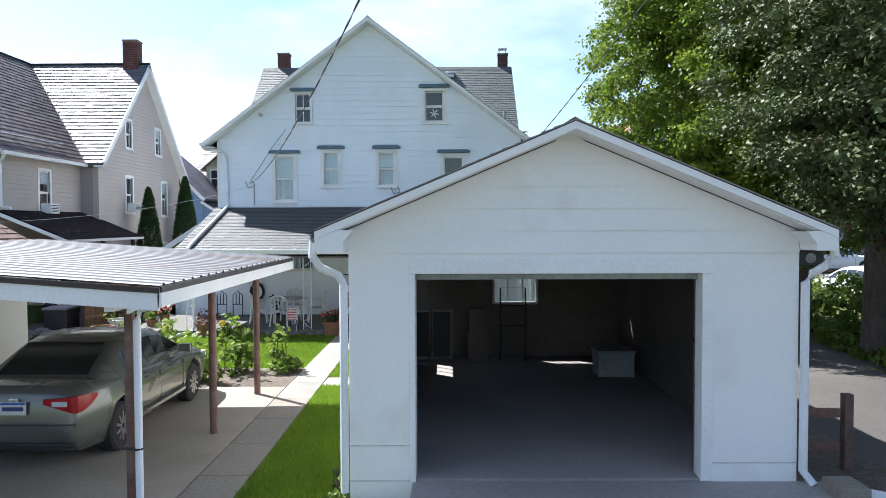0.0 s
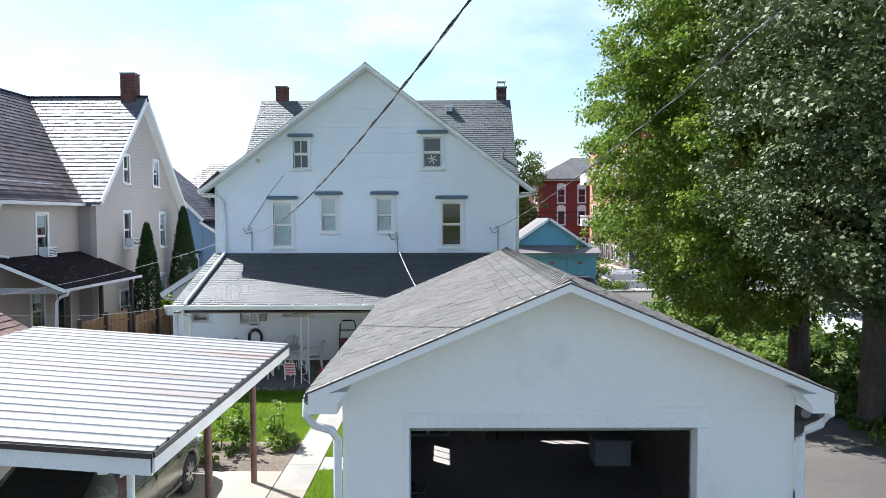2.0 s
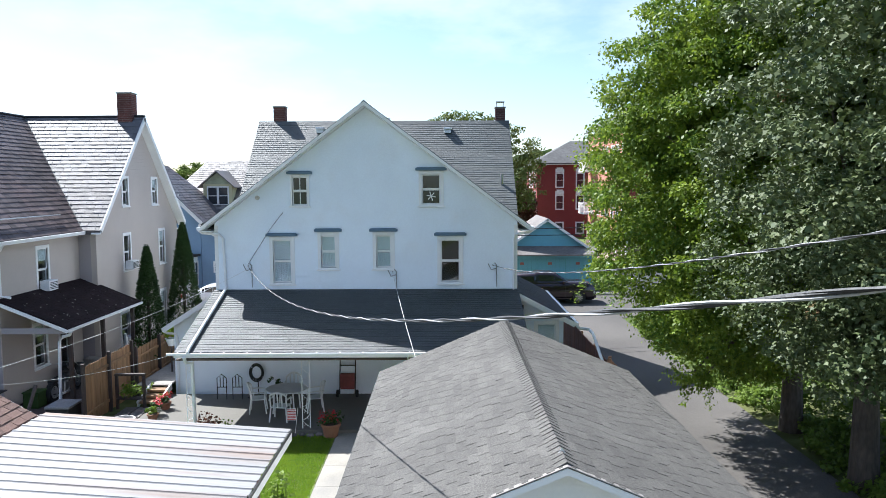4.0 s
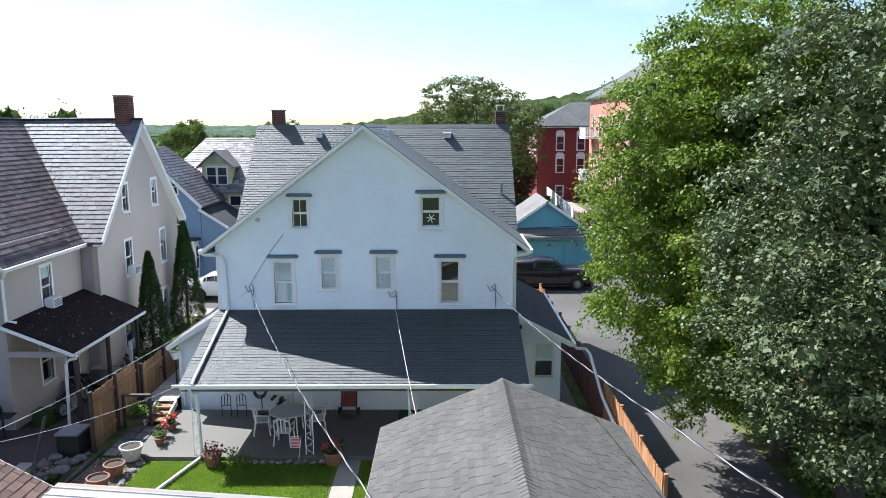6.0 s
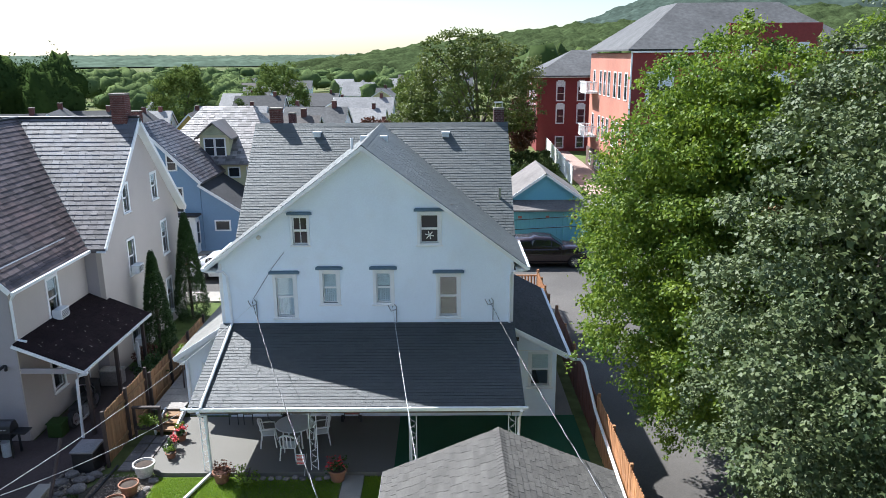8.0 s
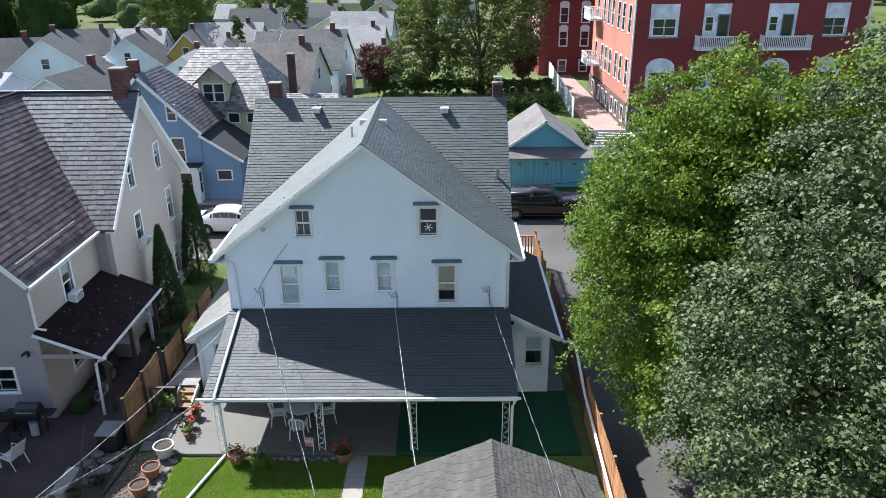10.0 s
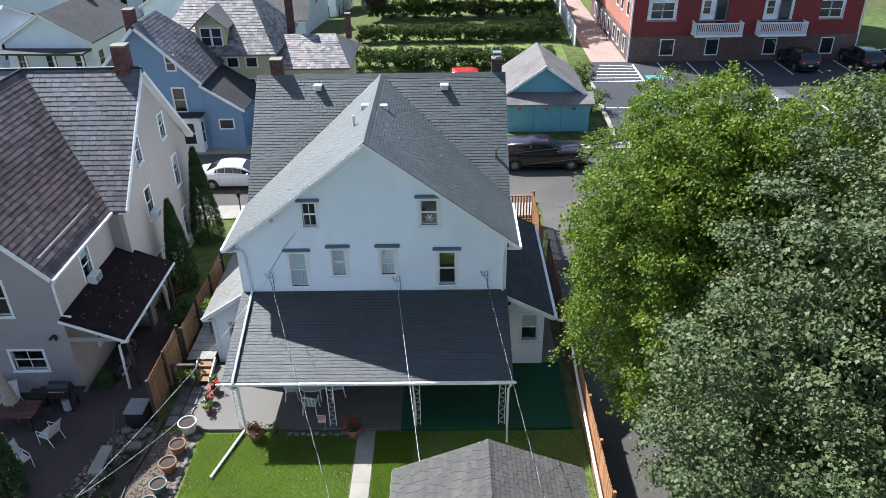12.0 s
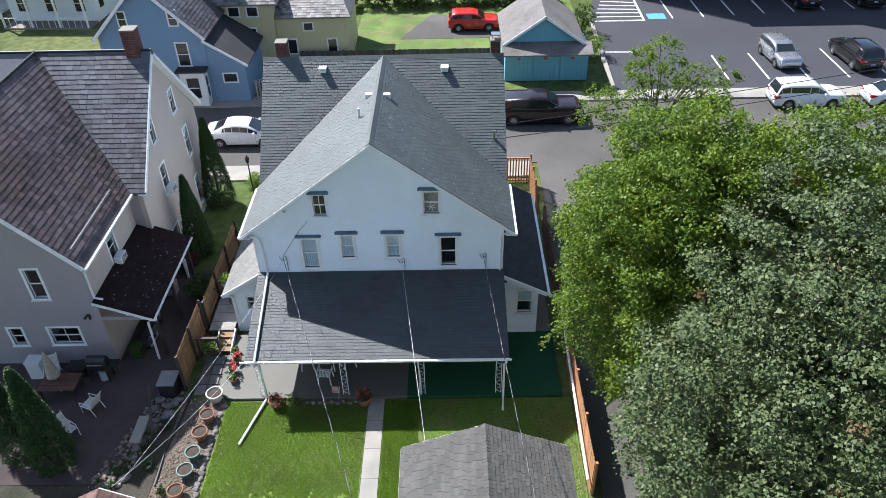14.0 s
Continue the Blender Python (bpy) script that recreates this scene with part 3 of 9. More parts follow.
flat("flower_bed", [(-8.55, 13.65), (-2.97, 13.65), (-2.97, 15.5), (-8.55, 15.5)], G + 0.02, EARTH, "earth flower bed at the end of the driveway", "flower bed")
flat("gravel_strip", [(-10.3, 13.65), (-8.55, 13.65), (-8.55, 20.25), (-10.3, 20.25)], G + 0.02, EARTH, "earth and gravel strip beside the neighbour's yard", "earth")

patio = thing("patio", "smooth pale concrete patio under the porch roof", "patio", kind="structure")
pts = [(-1.45, 20.3), (-1.45, 23.9), (-9.0, 23.9), (-9.0, 21.0)] + [(-8.3 - 0.7 * math.cos(a), 21.0 - 0.7 * math.sin(a)) for a in (0.4, 0.8, 1.2)] + [(-8.3, 20.3)]
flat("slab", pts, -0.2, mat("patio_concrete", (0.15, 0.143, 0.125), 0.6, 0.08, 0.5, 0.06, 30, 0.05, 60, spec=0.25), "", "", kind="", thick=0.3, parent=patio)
flat("turf_carpet", [(-1.45, 20.3), (4.6, 20.3), (4.6, 23.9), (-1.45, 23.9)], -0.2, TURF, "dark green outdoor carpet on the patio", "carpet", thick=0.3)
flat("side_patio", [(2.9, 23.9), (4.6, 23.9), (4.6, 34), (2.9, 34)], G + 0.03, CONCRETE_DIM, "grey concrete path beside the sunroom", "path")

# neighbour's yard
# patio and grass colours are darkened to hold the yard's shade
flat("neighbour_patio", [(-22, 16.5), (-12.2, 16.5), (-10.5, 20.5), (-10.5, 28.5), (-13.5, 28.5), (-13.5, 22.5), (-22, 22.5)], G + 0.02, mat("shade_darkened_concrete", (0.088, 0.069, 0.067), 0.95, 0.2, 0.4, 0.15, 25, 0.15, 60, tint=(0.04, 0.033, 0.031), tscale=0.4, spec=0.15), "concrete patio in the neighbour's yard, shade put into its colour", "patio")
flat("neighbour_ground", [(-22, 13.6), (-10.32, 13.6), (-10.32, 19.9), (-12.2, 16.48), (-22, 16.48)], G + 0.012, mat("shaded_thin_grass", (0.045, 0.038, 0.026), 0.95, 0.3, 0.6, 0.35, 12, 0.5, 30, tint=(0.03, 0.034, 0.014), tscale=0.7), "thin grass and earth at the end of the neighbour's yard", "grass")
# the duller grass stands in for shade between the houses
flat("side_lawn", [(-12.9, 28.5), (-9.3, 28.5), (-9.3, 36.6), (-12.9, 36.6)], G + 0.02, GRASS_FAR, "narrow side lawn between the houses", "lawn")

# ---- white house ----
house = thing("white_house", "white clapboard semi-detached house with grey shingle roofs", "house", at=(-2.45, 29, G))


def hz(x):
    return 9.1 - 0.747 * abs(x + 2.45)


HX0, HX1, HY = -7.37, 2.42, 23.9
fm = wall_frame((0, HY, 0), (0, -1, 0))
FACADE_WINS = [(-5.49, -4.9, 3.5, 4.88, 0.45, 0.97), (-3.93, -3.46, 3.98, 5.02, 0.5, 0.97), (-2.15, -1.66, 3.98, 5.02, 0.45, 0.45), (-0.06, 0.56, 3.5, 4.88, 0.0, 0.0)]
ATTIC = [(-4.83, -4.34, 6.0, 6.92), (-0.66, -0.06, 6.02, 6.98)]
LOW = [(-5.2, -4.3, 1.25, 1.75), (-6.6, -6.05, 1.0, 1.75)]
holes = [w[:4] for w in FACADE_WINS] + ATTIC + LOW
prof = [(HX0, hz(HX0)), (-2.45, hz(-2.45)), (HX1, hz(HX1))]
wall("wall", fm, prof, holes, 0.22, WHITE_SIDING, house, "white rear gable wall")
pad = [(a - 0.1, b + 0.1, c - 0.06, d + 0.1) for a, b, c, d in holes]
siding("board", fm, prof, pad, 0.2, WHITE_SIDING, house, z0=3.3, each=True, lap=0.02)
for a, b, c, d, bl, cu in FACADE_WINS:
    window(fm, a, b, c, d, house, 2, bl, BLUE_TRIM, 0.11, curtain=cu)
a, b, c, d = ATTIC[0]
window(fm, a, b, c, d, house, 2, 0, BLUE_TRIM, 0.06, vbar=1, glass=DARK_PANE)
a, b, c, d = ATTIC[1]
wdw = window(fm, a, b, c, d, house, 2, 0, BLUE_TRIM, 0.1, vbar=0, glass=DARK_PANE)
ornament = bmesh.new()
for ang in (0, 60, 120):
    box(ornament, -0.15, 0.15, -0.006, 0.006, -0.014, 0.014, m=fm @ Matrix.Translation((-0.36, -0.045, 6.28)) @ Matrix.Rotation(radians(ang + 12), 4, "Y"))
part("ornament", ornament, WHITE_TRIM, wdw, "white star ornament hung before the pane")
for a, b, c, d in LOW:
    window(fm, a, b, c, d, house, 1, 0, None, 0.06, vbar=1)
# dark sheets added so that the attic windows read as unlit
for x0, x1 in ((-5.3, -3.9), (-1.1, 0.4)):
    part("attic_partition", boxes((x0, x1, 24.45, 24.5, 5.4, 7.2)), GARAGE_INSIDE, house, "dark sheet added behind the attic window")
# corner boards
for x in (HX0, HX1 - 0.11):
    part("corner_board", boxes((x, x + 0.11, HY - 0.028, HY, 3.3, 5.35)), WHITE_TRIM, house)
# side walls and street wall
wall("wall", wall_frame((HX0, 0, 0), (-1, 0, 0)), [(-34.6, 5.1), (-31.25, 9.03), (-27.2, 5.2), (-HY - 0.22, 5.2)], [], 0.22, WHITE_SIDING, house)
wall("wall", wall_frame((HX1, 0, 0), (1, 0, 0)), [(HY + 0.22, 5.2), (27.2, 5.2), (31.25, 9.03), (34.6, 5.1)], [], 0.22, WHITE_SIDING, house)
wall("wall", wall_frame((0, 34.6, 0), (0, 1, 0)), [(-HX1 + 0.22, 4.9), (-HX0 - 0.22, 4.9)], [], 0.22, WHITE_SIDING, house)

RZ, EZ = 9.27, 5.34
T = (-2.45, 31.25, RZ)
P0 = (-2.45, 23.5, RZ)
EL0, ER0 = (-7.7, 23.5, EZ), (2.8, 23.5, EZ)
VL, VR = (-7.66, 27.07, RZ - 5.21 * 0.7486), (2.76, 27.07, RZ - 5.21 * 0.7486)
ELb, ERb = (-7.7, 27.05, EZ), (2.8, 27.05, EZ)
roofs = [[EL0, ELb, VL, T, P0], [ERb, ER0, P0, T, VR],
         [VL, T, (-7.66, 31.25, RZ)], [VR, (2.76, 31.25, RZ), T],
         [(2.76, 35.0, 5.0), (-7.66, 35.0, 5.0), (-7.66, 31.25, RZ), (2.76, 31.25, RZ)]]
house_pieces = []


def shingled(poly, thick, slab_mat, parent, w, ch, th, seed, eave=None, name="roof"):
    clean = [Vector(p) for i, p in enumerate(poly) if Vector(p) != Vector(poly[i - 1])]
    slab(name, clean, thick, slab_mat, parent)
    base = eave or poly[:2]
    o = Vector(base[0])
    k = [Vector(base[0]), Vector(base[1])]
    return tiles_on(clean, k, w, ch, th, seed)


def tiles_on(poly, eave, w, ch, th, seed):
    """Pieces over a polygon whose courses run along the line eave."""
    rng = random.Random(seed)
    u = (eave[1] - eave[0])
    u.z = 0
    u.normalize()
    o = poly[0]
    nrm = Vector((0, 0, 0))
    for i in range(1, len(poly) - 1):
        nrm += (poly[i] - o).cross(poly[i + 1] - o)
    nrm.normalize()
    if nrm.z < 0:
        nrm = -nrm
    v = nrm.cross(u).normalized()
    if v.z < 0:
        v = -v
    p2 = [((p - o).dot(u), (p - o).dot(v)) for p in poly]
    vmin, vmax = min(p[1] for p in p2), max(p[1] for p in p2)
    out = []

    def span(y):
        xs = []
        for (ax, ay), (bx, by) in zip(p2, p2[1:] + p2[:1]):
            if (ay - y) * (by - y) < 0:
                xs.append(ax + (bx - ax) * (y - ay) / (by - ay))
        return (min(xs), max(xs)) if len(xs) >= 2 else None
    y, row = vmin, 0
    while y < vmax - 0.02:
        y1 = min(y + ch * 1.12, vmax)
        s0, s1 = span(y + 1e-3), span(y1 - 1e-3)
        if s0 and s1:
            x = min(s0[0], s1[0]) - w * ((row * 0.5) % 1) - rng.random() * 0.1 * w
            while x < max(s0[1], s1[1]):
                ww = w * (0.85 + 0.3 * rng.random())
                a0, b0 = max(x, s0[0]), min(x + ww - 0.011, s0[1])
                a1, b1 = max(x, s1[0]), min(x + ww - 0.011, s1[1])
                if b0 - a0 > 0.02 and b1 - a1 > 0.005:
                    t = th * (0.75 + 0.5 * rng.random())
                    j = (rng.random() - 0.5) * ch * 0.05
                    out.append([o + u * q[0] + v * q[1] + nrm * q[2] for q in ((a0, y + j, 0.002), (b0, y + j, 0.002), (b0, y + j, t + 0.003), (a0, y + j, t + 0.003), (b1, y1, 0.004), (a1, y1, 0.004))])
                x += ww
        y += ch
        row += 1
    return out


p_ = []
for i, (poly, ev) in enumerate(zip(roofs, ((0, 1), (0, 1), None, None, (0, 1)))):
    e = [Vector(poly[0]), Vector(poly[1])] if ev else [Vector((0, 0, 0)), Vector((1, 0, 0))]
    poly = [Vector(p) for p in poly]
    poly = [p for i, p in enumerate(poly) if (p - poly[i - 1]).length > 1e-4]
    slab("roof", poly, 0.13, SHINGLE_DARK, house, "weathered dark grey shingle roof")
    pc = tiles_on(poly, e, 0.3, 0.128, 0.012, 20 + i)
    if i == 4:
        pc = []
    house_pieces += pc
lay_tiles(house_pieces, "shingle", SHINGLE_DARK, SHINGLE_DARK_OB, house, 300, (0, 23.5, 7))
# ridge and valley caps, rake boards, soffits, gutters
for a, b in ((P0, T), ((-7.66, 31.25, RZ), (2.76, 31.25, RZ))):
    a, b = Vector(a), Vector(b)
    bm = bmesh.new()
    d = (b - a).normalized()
    s = d.cross(Vector((0, 0, 1)))
    sl = 0.747 if abs(d.y) > 0.5 else 0.93
    prism(bm, [a + s * 0.13 + Vector((0, 0, -0.13 * sl + 0.02)), a + Vector((0, 0, 0.035)), a - s * 0.13 + Vector((0, 0, -0.13 * sl + 0.02)), a + Vector((0, 0, -0.02))], b - a)
    part("ridge_cap", bm, SHINGLE_DARK, house)
for e in (EL0, ER0):
    rake(e[0], EZ - 0.012, -2.45, RZ - 0.012, 23.46, 0.04, 0.12, WHITE_TRIM, house, "white painted rake board")
    rake(e[0], EZ - 0.14, -2.45, RZ - 0.14, 23.5, 0.39, 0.025, WHITE_TRIM, house, name="soffit")
for x, s in ((-7.7, -1), (2.8, 1)):
    bm = bmesh.new()
    prism(bm, [(x, 23.45, EZ - 0.02), (x + s * 0.11, 23.45, EZ - 0.02), (x + s * 0.09, 23.45, EZ - 0.12), (x, 23.45, EZ - 0.13)], (0, 3.5, 0))
    part("gutter", bm, WHITE_METAL, house, "white metal gutter")
    part("soffit", boxes((min(x, x - s * 0.33), max(x, x - s * 0.33), 23.52, 27.2, EZ - 0.17, EZ - 0.14)), WHITE_TRIM, house)
part("downspout", tubes([(-7.78, 23.6, 5.22), (-7.7, 23.72, 5.13), (-7.2, 23.82, 5.09), (-7.08, 23.83, 4.95), (-7.02, 23.83, 3.32)], r=0.045), WHITE_METAL, house, "white metal downspout")
part("downspout", tubes([(2.88, 23.6, 5.22), (2.8, 23.75, 5.12), (2.36, 23.83, 5.05), (2.3, 23.84, 4.9), (2.3, 23.84, 3.25)], r=0.04), WHITE_METAL, house, "white metal downspout")
# chimneys and vents
brick_stack(-7.06, -6.6, 31.26, 31.72, 8.9, 9.88, house, "chimney", BRICK)
brick_stack(2.2, 2.6, 31.26, 31.66, 8.9, 9.82, house, "chimney", DARK_BRICK)
part("chimney_hood", boxes((2.22, 2.58, 31.28, 31.64, 10.06, 10.1), *[(x, x + 0.02, y, y + 0.02, 9.86, 10.06) for x in (2.25, 2.53) for y in (31.32, 31.58)]), STEEL, house, "steel chimney hood")
for x, y, z in ((-5.05, 30.78, 8.98), (0.2, 30.75, 8.95)):
    part("roof_vent", boxes((x - 0.14, x + 0.14, y - 0.14, y + 0.14, z - 0.2, z - 0.05), (x - 0.17, x + 0.17, y - 0.2, y + 0.14, z - 0.05, z + 0.03), bevel=0.02), WHITE_METAL, house, "white metal roof vent")
for x, y, z in ((-2.82, 27.85, 9.1), (-2.1, 27.8, 9.1)):
    part("roof_vent", boxes((x - 0.15, x + 0.15, y - 0.12, y + 0.12, z - 0.25, z + 0.03), bevel=0.04), WHITE_METAL, house, "white metal roof vent")
part("vent_pipe", tubes([(-3.1, 26.4, 8.8), (-3.1, 26.4, 9.2)], r=0.05), WHITE_METAL, house, "white vent pipe")
part("vent_pipe", tubes([(2.25, 28.45, 6.5), (2.25, 28.45, 7.05)], r=0.05), STEEL, house, "grey metal vent pipe")

# added floors and back wall, coloured dark to keep the rooms dark
part("floor", boxes((HX0 + 0.25, HX1 - 0.25, HY + 0.25, 34.3, 2.95, 3.05), (HX0 + 0.25, HX1 - 0.25, HY + 0.25, 34.3, 5.25, 5.33), (HX0 + 0.25, HX1 - 0.25, HY + 0.25, 34.3, G, G + 0.1), (HX0 + 0.25, HX1 - 0.25, 27.5, 27.6, 3.05, 5.25)), GARAGE_INSIDE, house, "added dark floors and inner wall behind the windows")
# porch roof
LT, LB = 3.27, 2.05
lean = [Vector((-7.42, 20.15, LB)), Vector((2.46, 20.15, LB)), Vector((2.46, 23.88, LT)), Vector((-7.42, 23.88, LT))]
porch = thing("porch_roof", "dark shingled porch roof on white iron posts", "porch", at=(-2.5, 20.4, -0.2))
SH_POR = mat("charcoal_shingle", (0.036, 0.043, 0.046), 0.55, 0.14, 0.6, 0.22, 60, 0.5, 160, rnd=0.16, island=True, spec=0.8)
SH_POR_OB = mat("charcoal_shingle_piece", (0.036, 0.043, 0.046), 0.55, 0.14, 0.6, 0.22, 60, 0.5, 160, rnd=0.16, spec=0.8)
slab("roof", lean, 0.1, SH_POR, porch)
lay_tiles(tiles_on(lean, lean[:2], 0.32, 0.14, 0.012, 41), "shingle", SH_POR, SH_POR_OB, porch, 300, (-5.5, 20.2, 2.1))
part("fascia", boxes((-7.42, 2.46, 20.1, 20.145, LB - 0.14, LB - 0.01)), WHITE_TRIM, porch)
bm = bmesh.new()
prism(bm, [(-7.6, 20.1, LB), (-7.6, 20.04, LB - 0.005), (-7.6, 20.045, LB - 0.065), (-7.6, 20.1, LB - 0.07)], (10.15, 0, 0))
part("gutter", bm, WHITE_METAL, porch, "white metal gutter")
for i in range(16):
    x = -7.3 + i * 0.64
    part("gutter_strap", boxes((x - 0.014, x + 0.014, 19.975, 20.12, LB + 0.004, LB + 0.018)), WHITE_METAL, porch)
# unseen ceiling, made dark so that less light bounces onto the patio
part("ceiling_board", boxes((-7.4, 2.44, 20.2, 23.88, LB - 0.24, LB - 0.2)), mat("brown_porch_ceiling", (0.13, 0.10, 0.08), 0.7), porch)
part("roof_downspout", tubes([(-7.02, 23.83, 3.36), (-7.02, 23.7, 3.3), (-7.02, 20.2, 2.15), (-7.02, 20.05, 2.06)], r=0.045), WHITE_METAL, porch, "white downspout lying on the porch roof")


def iron_post(x, y, z0, z1, parent):
    h = part("post", boxes((x - 0.12, x - 0.096, y - 0.012, y + 0.012, z0, z1), (x + 0.096, x + 0.12, y - 0.012, y + 0.012, z0, z1)), WHITE_METAL, parent, "white wrought iron post with scrolls")
    bm = bmesh.new()
    z = z0 + 0.05
    k = 0
    while z < z1 - 0.2:
        s = 1 if k % 2 else -1
        tube(bm, [(x - 0.1 * s, y, z), (x - 0.03 * s, y, z + 0.03), (x + 0.05 * s, y, z + 0.1), (x + 0.1 * s, y, z + 0.17)], 0.008, 5)
        tube(bm, [(x + 0.06 * s, y, z + 0.02), (x + 0.02 * s, y, z + 0.06), (x + 0.05 * s, y, z + 0.09)], 0.007, 5)
        z += 0.19
        k += 1
    part("scrolls", bm, WHITE_METAL, h)


for x in (-7.1, -3.85, -0.85, 2.12):
    iron_post(x, 20.45, -0.2, LB - 0.2, porch)
part("downspout", tubes([(-7.1, 20.02, 1.95), (-7.1, 20.1, 1.8), (-7.0, 20.32, 1.7), (-6.95, 20.32, -0.1), (-7.0, 20.2, -0.22), (-7.6, 18.1, -0.24)], r=0.05), WHITE_METAL, porch, "white downspout running onto the lawn")
part("downspout", tubes([(2.35, 20.02, 1.95), (2.35, 20.15, 1.8), (2.3, 20.25, 1.6), (2.3, 20.25, -0.05), (2.25, 19.6, -0.25)], r=0.045), WHITE_METAL, porch, "white downspout")
part("downspout", tubes([(-0.95, 20.05, 2.0), (-0.95, 20.2, 1.7), (-0.9, 20.3, 0.8), (-0.9, 20.3, -0.1)], r=0.03), WHITE_METAL, porch)

# sunroom on the alley side
sun_room = thing("sunroom", "small white side extension with sloped dark roof", "extension", at=(3.2, 26, G))
sm = wall_frame((0, 23.86, 0), (0, -1, 0))
sh = [(3.06, 3.68, 0.95, 2.12)]
sp = [(2.45, 2.95), (3.93, 2.25)]
wall("wall", sm, sp, sh, 0.18, WHITE_SIDING, sun_room)
siding("board", sm, sp, [(2.95, 3.79, 0.88, 2.23)], 0.2, WHITE_SIDING, sun_room, lap=0.01)
window(sm, *sh[0], sun_room, 2, 0.5, None, 0.1)
part("trim_band", boxes((2.47, 3.88, 0.022, 0.04, 2.235, 2.265), m=sm), WHITE_TRIM, sun_room)
part("vent", boxes((2.48, 2.62, 0.022, 0.045, 2.6, 2.74), m=sm), BLACK, sun_room, "small dark square vent")
wall("wall", wall_frame((3.93, 0, 0), (1, 0, 0)), [(24.05, 2.2), (30.5, 2.2)], [], 0.18, WHITE_SIDING, sun_room)
sr = [Vector((4.26, 31, 2.2)), Vector((4.26, 23.6, 2.2)), Vector((2.46, 23.6, 3.15)), Vector((2.46, 31, 3.15))]
slab("roof", sr, 0.1, SHINGLE_BLACK, sun_room)
lay_tiles(tiles_on(sr, sr[:2], 0.32, 0.15, 0.012, 44), "shingle", SHINGLE_BLACK, SHINGLE_BLACK, sun_room)
bar("rake_board", (4.3, 23.57, 2.2), (2.44, 23.57, 3.17), 0.05, 0.16, WHITE_TRIM, sun_room)
bm = bmesh.new()
prism(bm, [(4.27, 23.55, 2.19), (4.38, 23.55, 2.19), (4.36, 23.55, 2.09), (4.27, 23.55, 2.08)], (0, 7.4, 0))
part("gutter", bm, WHITE_METAL, sun_room)
part("downspout", tubes([(4.34, 23.65, 2.08), (4.42, 23.66, 2.0), (4.72, 23.7, 1.96), (4.82, 23.5, 1.86), (4.9, 21.8, 1.0), (4.9, 16.0, 0.35)], r=0.05), WHITE_METAL, sun_room, "white downspout pipe led along the fence")

# extension on the other side
ext = thing("side_extension", "white side extension with a pale shingle roof", "extension", at=(-8.2, 26, G))
em = wall_frame((0, 24.3, 0), (0, -1, 0))
eh = [(-8.3, -7.75, 1.0, 1.62)]
wall("wall", em, [(-8.95, 2.0), (-7.38, 3.0)], eh, 0.18, WHITE_SIDING, ext)
window(em, *eh[0], ext, 2, 0, None, 0.06)
wall("wall", wall_frame((-8.95, 0, 0), (-1, 0, 0)), [(-31, 1.95), (-24.5, 1.95)], [], 0.18, WHITE_SIDING, ext)
er = [Vector((-9.2, 24.0, 1.98)), Vector((-9.2, 31.5, 1.98)), Vector((-7.38, 31.5, 3.15)), Vector((-7.38, 24.0, 3.15))]
slab("roof", er, 0.1, SHINGLE_LIGHT, ext)
lay_tiles(tiles_on(er, er[:2], 0.32, 0.15, 0.012, 45), "shingle", SHINGLE_LIGHT, SHINGLE_LIGHT, ext)
bar("rake_board", (-9.24, 23.97, 1.98), (-7.38, 23.97, 3.17), 0.05, 0.16, WHITE_TRIM, ext)
part("downspout", tubes([(-9.2, 24.0, 1.9), (-9.1, 24.1, 1.8), (-8.85, 24.22, 1.75), (-8.82, 24.24, 1.6), (-8.82, 24.24, -0.2)], r=0.04), WHITE_METAL, ext)
# ---- garage ----
garage = thing("garage", "white painted block garage with an open door", "garage", at=(1.38, 11.5, 0))
GX0, GX1, GY0, GY1 = -1.0, 3.76, 7.84, 15.3


def gz(x):
    return 3.66 - 0.421 * abs(x - 1.34)


gm = wall_frame((0, GY0, 0), (0, -1, 0))
gp = [(GX0, gz(GX0)), (1.34, gz(1.34)), (GX1, gz(GX1))]
wall("wall", gm, gp, [(-0.295, 2.74, -1.0, 2.2)], 0.2, WHITE_BLOCK, garage, "white painted front gable wall", z0=-0.6)
wall("wall", wall_frame((GX0, 0, 0), (-1, 0, 0)), [(-GY1, 2.66), (-GY0 - 0.2, 2.66)], [(-15.0, -13.95, 1.05, 1.68)], 0.1, WHITE_BLOCK, garage, z0=-0.6)
wall("wall", wall_frame((GX1, 0, 0), (1, 0, 0)), [(GY0 + 0.2, 2.66), (GY1, 2.66)], [], 0.2, WHITE_BLOCK, garage, z0=-0.6)
bmw = wall_frame((0, GY1, 0), (0, 1, 0))
wall("wall", bmw, [(-GX1 + 0.2, gz(GX1 - 0.2)), (-1.34, gz(1.34)), (-GX0 - 0.2, gz(GX0 + 0.2))], [(-1.9, -0.98, 1.08, 1.7)], 0.1, WHITE_BLOCK, garage, z0=-0.6)
window(bmw, -1.9, -0.98, 1.08, 1.7, garage, 1, vbar=2, casing=0.05, sill=False)
window(wall_frame((GX0, 0, 0), (-1, 0, 0)), -15.0, -13.95, 1.05, 1.68, garage, 1, vbar=2, casing=0.05, sill=False)
